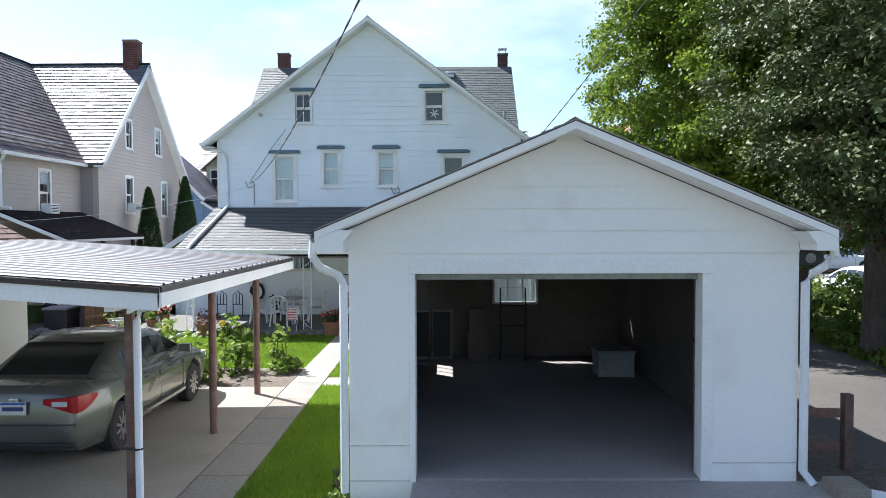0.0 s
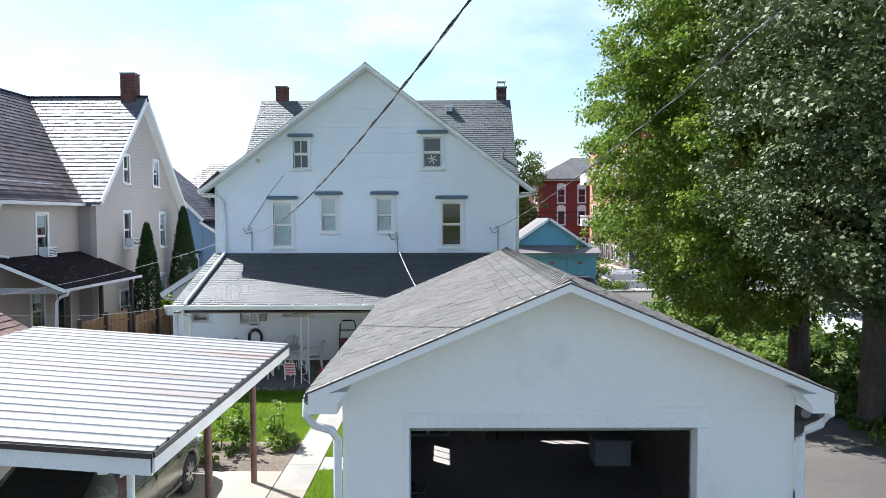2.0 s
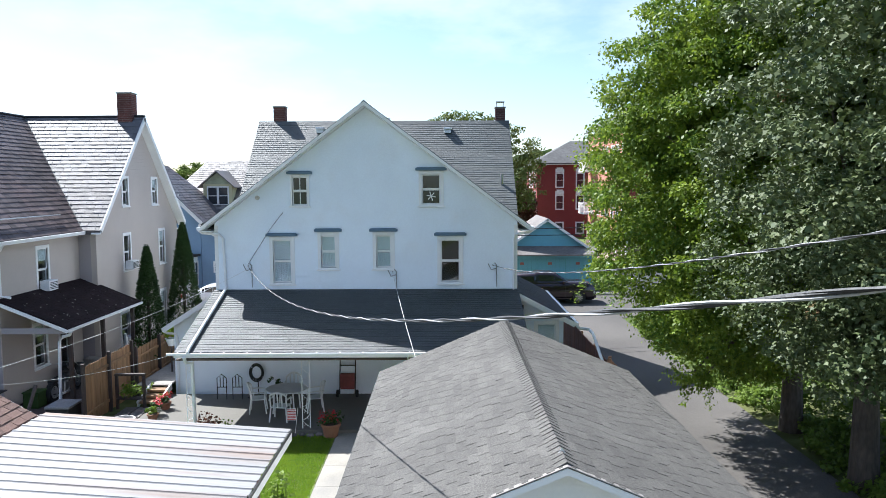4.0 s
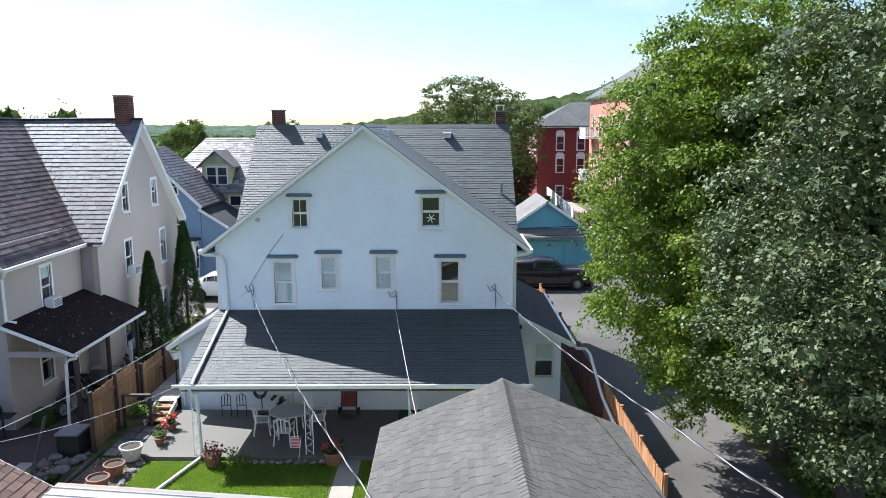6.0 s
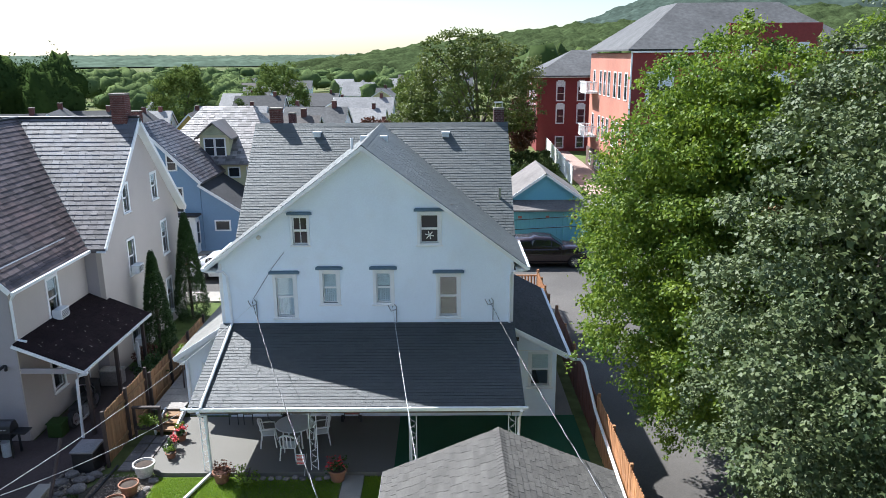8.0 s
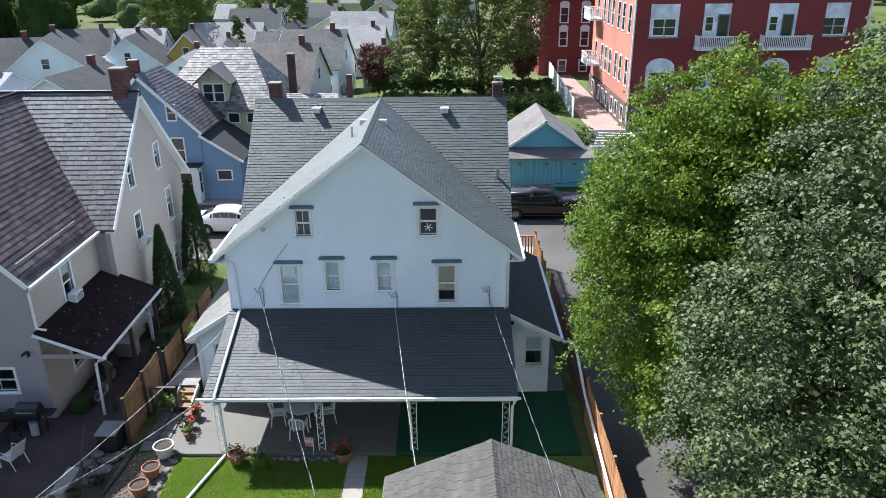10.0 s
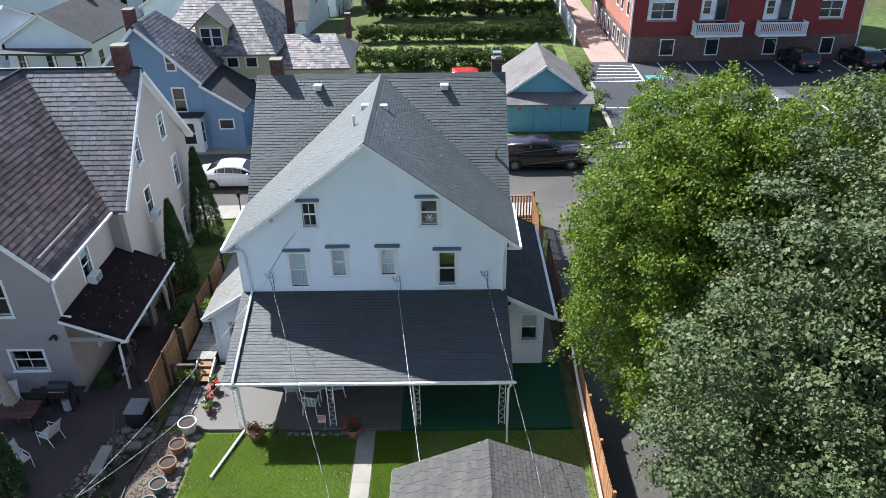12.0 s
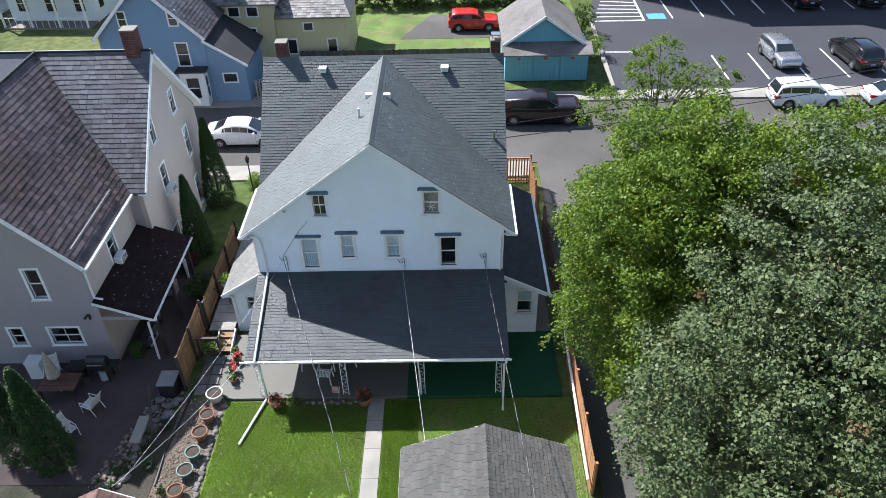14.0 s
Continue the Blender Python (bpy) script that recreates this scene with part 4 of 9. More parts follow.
# dark sheets set just inside the white walls
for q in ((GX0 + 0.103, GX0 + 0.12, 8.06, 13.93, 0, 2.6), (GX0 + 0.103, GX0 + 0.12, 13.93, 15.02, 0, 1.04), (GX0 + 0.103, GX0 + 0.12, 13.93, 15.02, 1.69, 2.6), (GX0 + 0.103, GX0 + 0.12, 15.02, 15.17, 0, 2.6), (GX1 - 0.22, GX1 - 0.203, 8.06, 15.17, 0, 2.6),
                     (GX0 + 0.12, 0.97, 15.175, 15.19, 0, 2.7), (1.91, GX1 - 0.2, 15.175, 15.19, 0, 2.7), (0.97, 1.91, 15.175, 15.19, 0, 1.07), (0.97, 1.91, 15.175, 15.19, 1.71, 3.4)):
    part("lining", boxes(q), GARAGE_INSIDE, garage, "dark lining inside the garage walls")
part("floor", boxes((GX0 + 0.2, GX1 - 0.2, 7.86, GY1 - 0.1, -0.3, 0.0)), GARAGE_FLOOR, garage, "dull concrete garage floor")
part("door_frame", boxes((-0.36, -0.297, 7.825, 8.05, -0.3, 2.2), (2.742, 2.86, 7.825, 8.05, -0.02, 2.2), (-0.36, 2.86, 7.825, 8.05, 2.202, 2.36), bevel=0.006), WHITE_TRIM, garage, "white painted door frame")
part("door_stop", boxes((-0.29, 2.735, 7.98, 8.02, 2.13, 2.2)), mat("grey_green_door_edge", (0.25, 0.28, 0.26), 0.5), garage, "bottom edge of the raised door")
bm = boxes(*[(-0.25, 2.7, 8.2 + i * 0.55, 8.73 + i * 0.55, 2.28, 2.33) for i in range(4)])
part("raised_door", bm, WHITE_TRIM, garage, "sectional door raised under the ceiling")
part("door_track", boxes((-0.32, -0.28, 8.05, 11, 2.22, 2.26), (2.73, 2.77, 8.05, 11, 2.22, 2.26), (-0.33, -0.29, 8.05, 8.1, 0, 2.2), (2.74, 2.78, 8.05, 8.1, 0, 2.2)), STEEL, garage)
JOINT = mat("grimy_joint", (0.5, 0.48, 0.45), 0.9)
for q in ((GX0 - 0.004, -0.36, 7.834, 7.838, 0.36, 0.372), (GX0 - 0.004, -0.36, 7.834, 7.838, -0.02, -0.008), (2.86, GX1 + 0.004, 7.834, 7.838, 0.17, 0.18)):
    part("block_joint", boxes(q), JOINT, garage)
GUTTER_DULL = mat("dull_white_gutter", (0.27, 0.27, 0.265), 0.6, 0.2, 1.5, 0.15, 20)
# horizontal boards of the gable
gprof = [(GX0, gz(GX0)), (1.34, gz(1.34)), (GX1, gz(GX1))]
siding("board", gm, gprof, [], 0.235, WHITE_BLOCK, garage, z0=2.42, each=True, lap=0.015)
GRL = [Vector((-1.32, 7.46, 2.649)), Vector((-1.32, 15.64, 2.649)), Vector((1.34, 15.64, 3.77)), Vector((1.34, 7.46, 3.77))]
GRR = [Vector((4.0, 15.64, 2.649)), Vector((4.0, 7.46, 2.649)), Vector((1.34, 7.46, 3.77)), Vector((1.34, 15.64, 3.77))]
slab("roof", GRL, 0.07, SHINGLE_GREY, garage, "grey asphalt shingle roof")
slab("roof", GRR, 0.07, SHINGLE_GREY, garage, "grey asphalt shingle roof")
pcs = tiles_on(GRL, GRL[:2], 0.31, 0.14, 0.014, 51) + tiles_on(GRR, GRR[:2], 0.31, 0.14, 0.014, 52)
lay_tiles(pcs, "shingle", SHINGLE_GREY, SHINGLE_GREY_OB, garage, 300, (0.6, 7.5, 3.6))
# ridge caps, one lapping the next
y = 7.5
while y < 15.55:
    bm = bmesh.new()
    h = 0.03 + random.random() * 0.006
    prism(bm, [(1.34 - 0.14, y, 3.77 - 0.059 + 0.012), (1.34, y, 3.77 + h), (1.34 + 0.14, y, 3.77 - 0.059 + 0.012), (1.34, y, 3.765)], (0, 0.16, -0.012))
    part("ridge_shingle", bm, SHINGLE_GREY_OB, garage)
    y += 0.125
for xe, s in ((-1.27, -1), (3.95, 1)):
    for yf in (7.47, 15.63):
        rake(xe + s * 0.02, 2.655, 1.34, 3.755, yf - 0.02, 0.05, 0.075, WHITE_BLOCK, garage, "white painted rake board")
    rake(xe + s * 0.02, 2.68, 1.34, 3.78, 7.44, 0.06, 0.012, GREY_WOOD, garage, "thin dark drip edge", "drip_edge")
    rake(xe, 2.592, 1.34, 3.692, 7.5, 0.34, 0.02, WHITE_BLOCK, garage, name="soffit")
    # boxed cornice return
    bm = bmesh.new()
    xw = GX0 if s < 0 else GX1
    prism(bm, [(xe + s * 0.02, 7.46, 2.66), (xe + s * 0.02, 7.46, 2.45), (xw, 7.46, 2.45), (xw, 7.46, gz(xw) - 0.12), (xw - s * 0.1, 7.46, gz(xw) + 0.0)], (0, 0.37, 0))
    part("cornice_return", bm, WHITE_BLOCK, garage)
    part("eave_fascia", boxes((min(xe, xe - s * 0.03), max(xe, xe - s * 0.03), 7.5, 15.6, 2.46, 2.6)), WHITE_TRIM, garage)
    part("eave_soffit", boxes((min(xe, xw), max(xe, xw), 7.84, 15.6, 2.44, 2.46)), WHITE_TRIM, garage)
    bm = bmesh.new()
    prism(bm, [(xe, 7.47, 2.63), (xe + s * 0.07, 7.47, 2.63), (xe + s * 0.065, 7.47, 2.57), (xe + s * 0.04, 7.47, 2.545), (xe, 7.47, 2.545)], (0, 8.1, 0))
    part("gutter", bm, GUTTER_DULL, garage, "dull white metal eaves gutter")
    part("downspout", tubes([(xe + s * 0.06, 7.62, 2.56), (xe + s * 0.07, 7.62, 2.4), (xe + s * 0.0, 7.68, 2.28), (xw + s * 0.1, 7.76, 2.2), (xw + s * 0.05, 7.8, 2.1), (xw + s * 0.05, 7.8, 0.1 if s > 0 else -0.25), (xw + s * 0.12, 7.7, -0.02 if s > 0 else -0.3)], r=0.045, seg=10), WHITE_METAL, garage, "white metal downspout")
# ---- carport ----
carport = thing("carport", "carport with a corrugated metal roof on brown posts", "carport", at=(-5, 10.4, G))
CX0, CX1, CY0, CY1 = -7.35, -2.8, 7.3, 13.5
n = 620
vs, fs = [], []
for j in range(n + 1):
    y = CY0 + (CY1 - CY0) * j / n
    ph = (y / 0.28) % 1.0
    h = 0.021 * min(1.0, max(0.0, (0.13 - abs(ph - 0.5)) / 0.06))
    for x, z in ((CX0, 2.46), (CX1, 2.13)):
        vs.append((x, y, z + h))
for j in range(n):
    fs.append((2 * j, 2 * j + 1, 2 * j + 3, 2 * j + 2))
nv = len(vs)
vs += [(x, y, z - 0.012) for x, y, z in vs]
fs += [tuple(i + nv for i in f[::-1]) for f in fs]
raw("roof_sheet", vs, fs, TIN, carport, "dull silver corrugated metal sheets with rust streaks")
bar("edge_strip", (CX1 + 0.015, CY0, 2.12), (CX1 + 0.015, CY1, 2.12), 0.02, 0.06, BLACK, carport, "black rubber edge strip")
bar("fascia", (CX1, CY0, 2.065), (CX1, CY1, 2.065), 0.04, 0.15, WHITE_TRIM, carport, "white painted side fascia")
bar("fascia", (CX0, CY0 + 0.02, 2.38), (CX1, CY0 + 0.02, 2.05), 0.04, 0.17, WHITE_TRIM, carport, "white painted front fascia")
bar("edge_strip", (CX0, CY0 - 0.01, 2.44), (CX1, CY0 - 0.01, 2.11), 0.02, 0.055, DARK_WOOD, carport)
bar("fascia", (CX0, CY1 - 0.02, 2.38), (CX1, CY1 - 0.02, 2.05), 0.04, 0.15, WHITE_TRIM, carport)
for y in (7.87, 10.63, 13.09):
    part("post", tubes([(-3.35, y, G + 0.03), (-3.35, y, 1.98)], r=0.055, seg=14), POST_BROWN, carport, "red-brown steel post")
    bar("rafter", (CX0, y, 2.36), (CX1 - 0.1, y, 2.03), 0.09, 0.13, WHITE_TRIM, carport)
bar("beam", (-3.35, CY0 + 0.1, 2.0), (-3.35, CY1 - 0.1, 2.0), 0.1, 0.14, WHITE_TRIM, carport)
part("downspout", tubes([(CX1 - 0.05, 7.6, 1.95), (CX1 - 0.15, 7.66, 1.9), (-3.2, 7.78, 1.84), (-3.24, 7.8, 1.72), (-3.24, 7.8, G + 0.03)], r=0.04, seg=10), WHITE_METAL, carport, "white plastic downspout strapped to the post")
part("strap", tubes([(-3.27, 7.74, 0.35), (-3.2, 7.79, 0.35)], [(-3.42, 7.8, 0.35), (-3.2, 7.8, 0.35)], r=0.012), BLACK, carport)
bm = bmesh.new()
prism(bm, [(CX1 + 0.02, CY0 + 0.05, 2.0), (CX1 - 0.1, CY0 + 0.05, 1.98), (CX1 - 0.35, CY0 + 0.05, 1.84), (CX1 - 0.35, CY0 + 0.05, 1.95)], (0, 0.12, 0))
part("gutter_end", bm, WHITE_METAL, carport)

# ---- neighbour's white garage with a brown roof ----
shed = thing("white_outbuilding", "white outbuilding with a brown shingle roof", "outbuilding", at=(-9.4, 11, G))
wm = wall_frame((-7.5, 0, 0), (1, 0, 0))
wall("wall", wm, [(6.5, 2.15), (13.2, 2.15)], [(7.4, 8.2, 0.55, 1.3)], 0.2, WHITE_BLOCK, shed)
window(wm, 7.4, 8.2, 0.55, 1.3, shed, 2, casing=0.07)
wall("wall", wall_frame((0, 13.2, 0), (0, 1, 0)), [(7.7, 2.15), (9.9, 3.5), (12, 2.15)], [], 0.2, WHITE_BLOCK, shed)
wall("wall", wall_frame((0, 6.5, 0), (0, -1, 0)), [(-12, 2.15), (-9.9, 3.5), (-7.7, 2.15)], [], 0.2, WHITE_BLOCK, shed)
wall("wall", wall_frame((-12, 0, 0), (-1, 0, 0)), [(-13.0, 2.15), (-6.7, 2.15)], [], 0.2, WHITE_BLOCK, shed)
r1 = [Vector((-7.2, 13.5, 2.22)), Vector((-7.2, 6.2, 2.22)), Vector((-9.9, 6.2, 3.75)), Vector((-9.9, 13.5, 3.75))]
r2 = [Vector((-12.4, 6.2, 2.22)), Vector((-12.4, 13.5, 2.22)), Vector((-9.9, 13.5, 3.75)), Vector((-9.9, 6.2, 3.75))]
for i, r in enumerate((r1, r2)):
    slab("roof", r, 0.08, SHINGLE_BROWN, shed)
    lay_tiles(tiles_on(r, r[:2], 0.33, 0.18, 0.014, 60 + i), "shingle", SHINGLE_BROWN, SHINGLE_BROWN, shed)
bar("rake_board", (-7.2, 13.53, 2.2), (-9.9, 13.53, 3.73), 0.04, 0.15, WHITE_TRIM, shed)
# ---- beige house ----
beige = thing("beige_house", "beige sided house with steep grey slate roofs", "house", at=(-17.7, 29, G))
bw = wall_frame((-13.62, 0, 0), (1, 0, 0))
bh = [(24.7, 25.35, 3.1, 4.55), (24.3, 25.0, 0.6, 2.0), (25.9, 26.7, -0.2, 1.9)]
bp = [(22.5, 5.0), (27.6, 5.0)]
wall("wall", bw, bp, bh, 0.2, BEIGE, beige, "beige side wall")
siding("board", bw, bp, [(a - 0.1, b + 0.1, c - 0.06, d + 0.1) for a, b, c, d in bh], 0.15, BEIGE, beige, lap=0.022)
for h in bh[:2]:
    window(bw, *h, beige, 2, 0.3, None, 0.1)
window(bw, *bh[2], beige, 1, 0, None, 0.08, sill=False)
gw = wall_frame((-12.95, 0, 0), (1, 0, 0))
GBP = [(27.5, 4.95), (31.65, 9.4), (35.8, 4.95)]
gh = [(29.85, 30.45, 3.25, 4.65), (33.55, 34.12, 3.15, 4.62), (29.92, 30.42, 5.87, 6.95), (32.92, 33.46, 5.85, 6.95), (29.35, 30.1, 0.2, 1.5), (33.5, 34.05, 0.3, 1.85)]
wall("wall", gw, GBP, gh, 0.2, BEIGE, beige, "beige gable wall")
siding("board", gw, GBP, [(a - 0.1, b + 0.1, c - 0.06, d + 0.1) for a, b, c, d in gh], 0.15, BEIGE, beige, lap=0.022)
for i, h in enumerate(gh):
    window(gw, *h, beige, 2, 0.35 if i % 2 else 0.0, None, 0.1)
wall("wall", wall_frame((0, 27.5, 0), (0, -1, 0)), [(-13.6, 5.0), (-13.15, 5.0)], [], 0.2, BEIGE_SHADED, beige)
fw = wall_frame((0, 22.5, 0), (0, -1, 0))
FBP = [(-21.8, 4.95), (-17.7, 9.3), (-13.64, 4.95)]
fh = [(-15.9, -15.35, 3.25, 4.68), (-17.56, -17.05, 0.78, 1.68), (-15.93, -14.73, 0.8, 1.68)]
wall("wall", fw, FBP, fh, 0.2, BEIGE_SHADED, beige, "beige gable wall facing the yard, shade put into its colour")
siding("board", fw, FBP, [(a - 0.1, b + 0.1, c - 0.06, d + 0.1) for a, b, c, d in fh], 0.15, BEIGE_SHADED, beige, lap=0.024)
for i, h in enumerate(fh):
    window(fw, *h, beige, 2, 0, None, 0.1, vbar=1 if i == 2 else 0)
wall("wall", wall_frame((-21.8, 0, 0), (-1, 0, 0)), [(-35.8, 4.95), (-22.7, 4.95)], [], 0.2, BEIGE, beige)
wall("wall", wall_frame((0, 35.8, 0), (0, 1, 0)), [(13.15, 4.95), (21.6, 4.95)], [], 0.2, BEIGE, beige)
BZ = 9.55
T2 = Vector((-17.7, 31.65, BZ))
v2 = Vector((-13.3, 27.25, 5.0))
planes = [
    ([Vector((-13.3, 22.15, 5.0)), v2, T2, Vector((-17.7, 22.15, BZ))], (Vector((0, 0, 0)), Vector((0, 1, 0)))),
    ([v2, Vector((-12.65, 27.25, 5.0)), Vector((-12.65, 31.65, BZ)), T2], (Vector((0, 0, 0)), Vector((1, 0, 0)))),
    ([Vector((-12.65, 36.1, 4.95)), Vector((-22.2, 36.1, 4.95)), Vector((-22.2, 31.65, BZ)), Vector((-12.65, 31.65, BZ))], (Vector((0, 0, 0)), Vector((1, 0, 0)))),
    ([Vector((-22.1, 22.15, 5.0)), Vector((-22.1, 31.65, 5.0)), T2, Vector((-17.7, 22.15, BZ))], (Vector((0, 0, 0)), Vector((0, 1, 0)))),
    ([Vector((-22.1, 27.25, 5.0)), T2, Vector((-22.1, 31.65, BZ))], (Vector((0, 0, 0)), Vector((1, 0, 0))))]
sl = []
for i, (poly, ev) in enumerate(planes):
    slab("roof", poly, 0.14, SLATE_BROWN if i in (0, 3) else SLATE, beige, "steep slate roof")
    if i == 0:
        lay_tiles(tiles_on(poly, list(ev), 0.30, 0.22, 0.02, 70), "slate", SLATE_BROWN, SLATE_BROWN_OB, beige, 200, (-13.5, 25, 6))
    if i == 1:
        lay_tiles(tiles_on(poly, list(ev), 0.30, 0.22, 0.018, 71), "slate", SLATE, SLATE_OB, beige, 100, (-13.5, 28, 6))
for a, b in (((-17.7, 22.1, BZ + 0.02), (-17.7, 31.65, BZ + 0.02)), ((-22.2, 31.65, BZ + 0.02), (-12.6, 31.65, BZ + 0.02))):
    bm = tubes([a, b], r=0.06)
    part("ridge_roll", bm, BLACK, beige, "dark metal ridge roll")
bar("valley", v2 + Vector((0, 0, 0.03)), T2 + Vector((0, 0, 0.03)), 0.25, 0.02, SHINGLE_DARK, beige)
for e in ((-12.62, 27.2, 5.05), (-12.62, 36.15, 4.92)):
    bar("rake_board", e, (-12.62, 31.65, BZ), 0.05, 0.17, WHITE_TRIM, beige, "white rake board")
    bar("soffit", Vector(e) + Vector((-0.18, 0, -0.17)), (-12.8, 31.65, BZ - 0.17), 0.35, 0.03, WHITE_TRIM, beige)
for e in ((-13.28, 22.12, 4.98), (-22.1, 22.12, 4.98)):
    bar("rake_board", e, (-17.7, 22.12, BZ), 0.05, 0.15, WHITE_TRIM, beige, "white rake board")
bm = bmesh.new()
prism(bm, [(-13.3, 22.1, 4.98), (-13.18, 22.1, 4.98), (-13.2, 22.1, 4.87), (-13.3, 22.1, 4.86)], (0, 5.2, 0))
part("gutter", bm, WHITE_METAL, beige)
part("downspout", tubes([(-13.24, 22.2, 4.88), (-13.4, 22.3, 4.7), (-13.52, 22.42, 4.6), (-13.52, 22.42, 3.3), (-13.2, 22.4, 3.25)], r=0.045), WHITE_METAL, beige, "white downspout")
part("snow_rail", tubes([(-13.75, 22.5, 5.62), (-13.75, 26.6, 5.62)], r=0.025), STEEL, beige, "snow rail along the eave")
# dark floors and inner wall added behind the beige house's windows
part("floor", boxes((-21.5, -13.9, 22.8, 35.5, 2.5, 2.6), (-21.5, -13.9, 22.8, 35.5, 4.9, 4.95), (-17.8, -17.7, 22.8, 35.5, G, 4.9), (-13.9, -13.2, 27.8, 35.5, 2.5, 2.6), (-21.5, -13.85, 22.75, 35.5, G, G + 0.08)), GARAGE_INSIDE, beige, "added dark floors and inner wall behind the windows")
brick_stack(-13.65, -13.05, 31.4, 31.95, 9.2, 10.5, beige, "chimney", BRICK)
for m_, u0, u1, z0 in ((gw, 29.88, 30.42, 3.27), (bw, 24.74, 25.31, 3.12), (gw, 29.42, 30.03, 0.22)):
    ac = thing("window_air_conditioner", "pale window air conditioner in a lower sash", "air conditioner", "air conditioners of the beige house")
    body = part("case", boxes((u0, u1, 0.04, 0.36, z0, z0 + 0.34), m=m_, bevel=0.012), WHITE_METAL, ac)
    for q in range(5):
        part("grille_slat", boxes((u0 + 0.05, u1 - 0.05, 0.361, 0.368, z0 + 0.05 + q * 0.052, z0 + 0.075 + q * 0.052), m=m_), BLACK, body)
wl_ = thing("wall_lamp", "small dark twin spotlight on the gable wall", "lamp", at=(-14.07, 22.4, 2.35))
part("plate", boxes((-14.13, -14.01, 22.44, 22.475, 2.3, 2.42), bevel=0.008), BLACK, wl_)
for s_ in (-1, 1):
    part("spot", tubes([(-14.07 + s_ * 0.05, 22.43, 2.36), (-14.07 + s_ * 0.12, 22.3, 2.3)], r=0.05, seg=10), BLACK, wl_)
# porch
bpor = thing("side_porch", "neighbour's side porch with a black roof on dark posts", "porch", at=(-12.5, 25, G))
pr = [Vector((-11.45, 27.75, 2.3)), Vector((-11.45, 22.3, 2.3)), Vector((-13.6, 22.3, 3.2)), Vector((-13.6, 27.75, 3.2))]
ROOF_BROWN = mat("black_brown_felt", (0.021, 0.0135, 0.014), 0.95, 0.25, 1.2, 0.3, 40, 0.3, 120, rnd=0.15, island=True, spec=0.12)
slab("roof", pr, 0.08, ROOF_BROWN, bpor)
lay_tiles(tiles_on(pr, pr[:2], 0.33, 0.15, 0.01, 77), "shingle", ROOF_BROWN, ROOF_BROWN, bpor)
bar("fascia", (-11.42, 22.26, 2.27), (-13.62, 22.26, 3.17), 0.04, 0.1, WHITE_TRIM, bpor)
bm = bmesh.new()
prism(bm, [(-11.44, 22.25, 2.28), (-11.37, 22.25, 2.28), (-11.38, 22.25, 2.2), (-11.44, 22.25, 2.19)], (0, 5.5, 0))
part("gutter", bm, WHITE_METAL, bpor)
for y in (22.9, 25.1, 27.5):
    part("post", boxes((-11.75, -11.63, y - 0.06, y + 0.06, G + 0.02, 2.2), bevel=0.01), DARK_WOOD, bpor, "dark stained post")
part("downspout", tubes([(-11.38, 22.35, 2.2), (-11.45, 22.42, 2.1), (-11.7, 22.5, 2.02), (-11.85, 22.55, 1.85), (-11.95, 22.62, G + 0.05)], r=0.05), WHITE_METAL, bpor, "white downspout")
part("gable_panel", boxes((-13.55, -11.6, 22.42, 22.47, 2.12, 2.3)), BEIGE_SHADED, bpor)
dr = random.Random(90)
vs, fs = [], []
for i in range(46):
    x, y = dr.uniform(-13.4, -11.6), dr.uniform(22.5, 27.5)
    z = 2.3 + (-11.45 - x) / 2.15 * 0.9 + 0.024
    r, a = dr.uniform(0.012, 0.035), dr.uniform(0, 3.1)
    vs += [(x + r * math.cos(a + q * 1.57), y + r * math.sin(a + q * 1.57), z + 0.006 * (q % 2) - r * math.cos(a + q * 1.57) * 0.42) for q in range(4)]
    fs.append((4 * i, 4 * i + 1, 4 * i + 2, 4 * i + 3))
tagged(raw("fallen_leaves", vs, fs, mat("dry_pale_leaf", (0.3, 0.27, 0.22), 0.8, 0.2, 3)), "pale dry leaves scattered on the porch roof", "leaves", kind="stuff")
# pale specks over the right slope, for leaf bits and droppings
vs, fs = [], []
for i in range(60):
    x, y = dr.uniform(-2.0, 2.6), dr.uniform(23.7, 27.0)
    z = 9.27 - 0.7486 * (x + 2.45) + 0.022
    r, a = dr.uniform(0.015, 0.03), dr.uniform(0, 3.1)
    vs += [(x + r * math.cos(a + q * 1.57), y + r * math.sin(a + q * 1.57), z - r * math.cos(a + q * 1.57) * 0.7486) for q in range(4)]
    fs.append((4 * i, 4 * i + 1, 4 * i + 2, 4 * i + 3))
tagged(raw("roof_lichen", vs, fs, mat("pale_speck", (0.42, 0.42, 0.38), 0.9, 0.2, 3)), "pale specks on the shingle slope", "lichen", kind="stuff")
# ---- trees ----
def crown_clumps(centre, radii, count, rng, lobes=14, shell=0.62, bottom=-1.0, seed_off=0.0, cap=1.06):
    """Clump centres in an uneven crown made of lobes."""
    c, r = np.array(centre, float), np.array(radii, float)
    ld = rng.normal(size=(lobes, 3))
    ld /= np.linalg.norm(ld, axis=1)[:, None]
    lw = 0.15 + 0.3 * rng.random(lobes)
    out = []
    while len(out) < count:
        d = rng.normal(size=3)
        d /= np.linalg.norm(d)
        if d[2] < bottom:
            continue
        bulge = 0.76 + float(np.max(lw * np.clip(ld @ d, 0, 1) ** 6)) + 0.22 * noise.noise((d[0] * 2.4 + seed_off, d[1] * 2.4, d[2] * 2.4))
        bulge = min(bulge, cap)
        k = shell + (1 - shell) * rng.random() ** 0.6
        out.append(c + d * r * bulge * k)
    return np.array(out)


def unit(a):
    return a / np.maximum(np.linalg.norm(a, axis=1), 1e-6)[:, None]


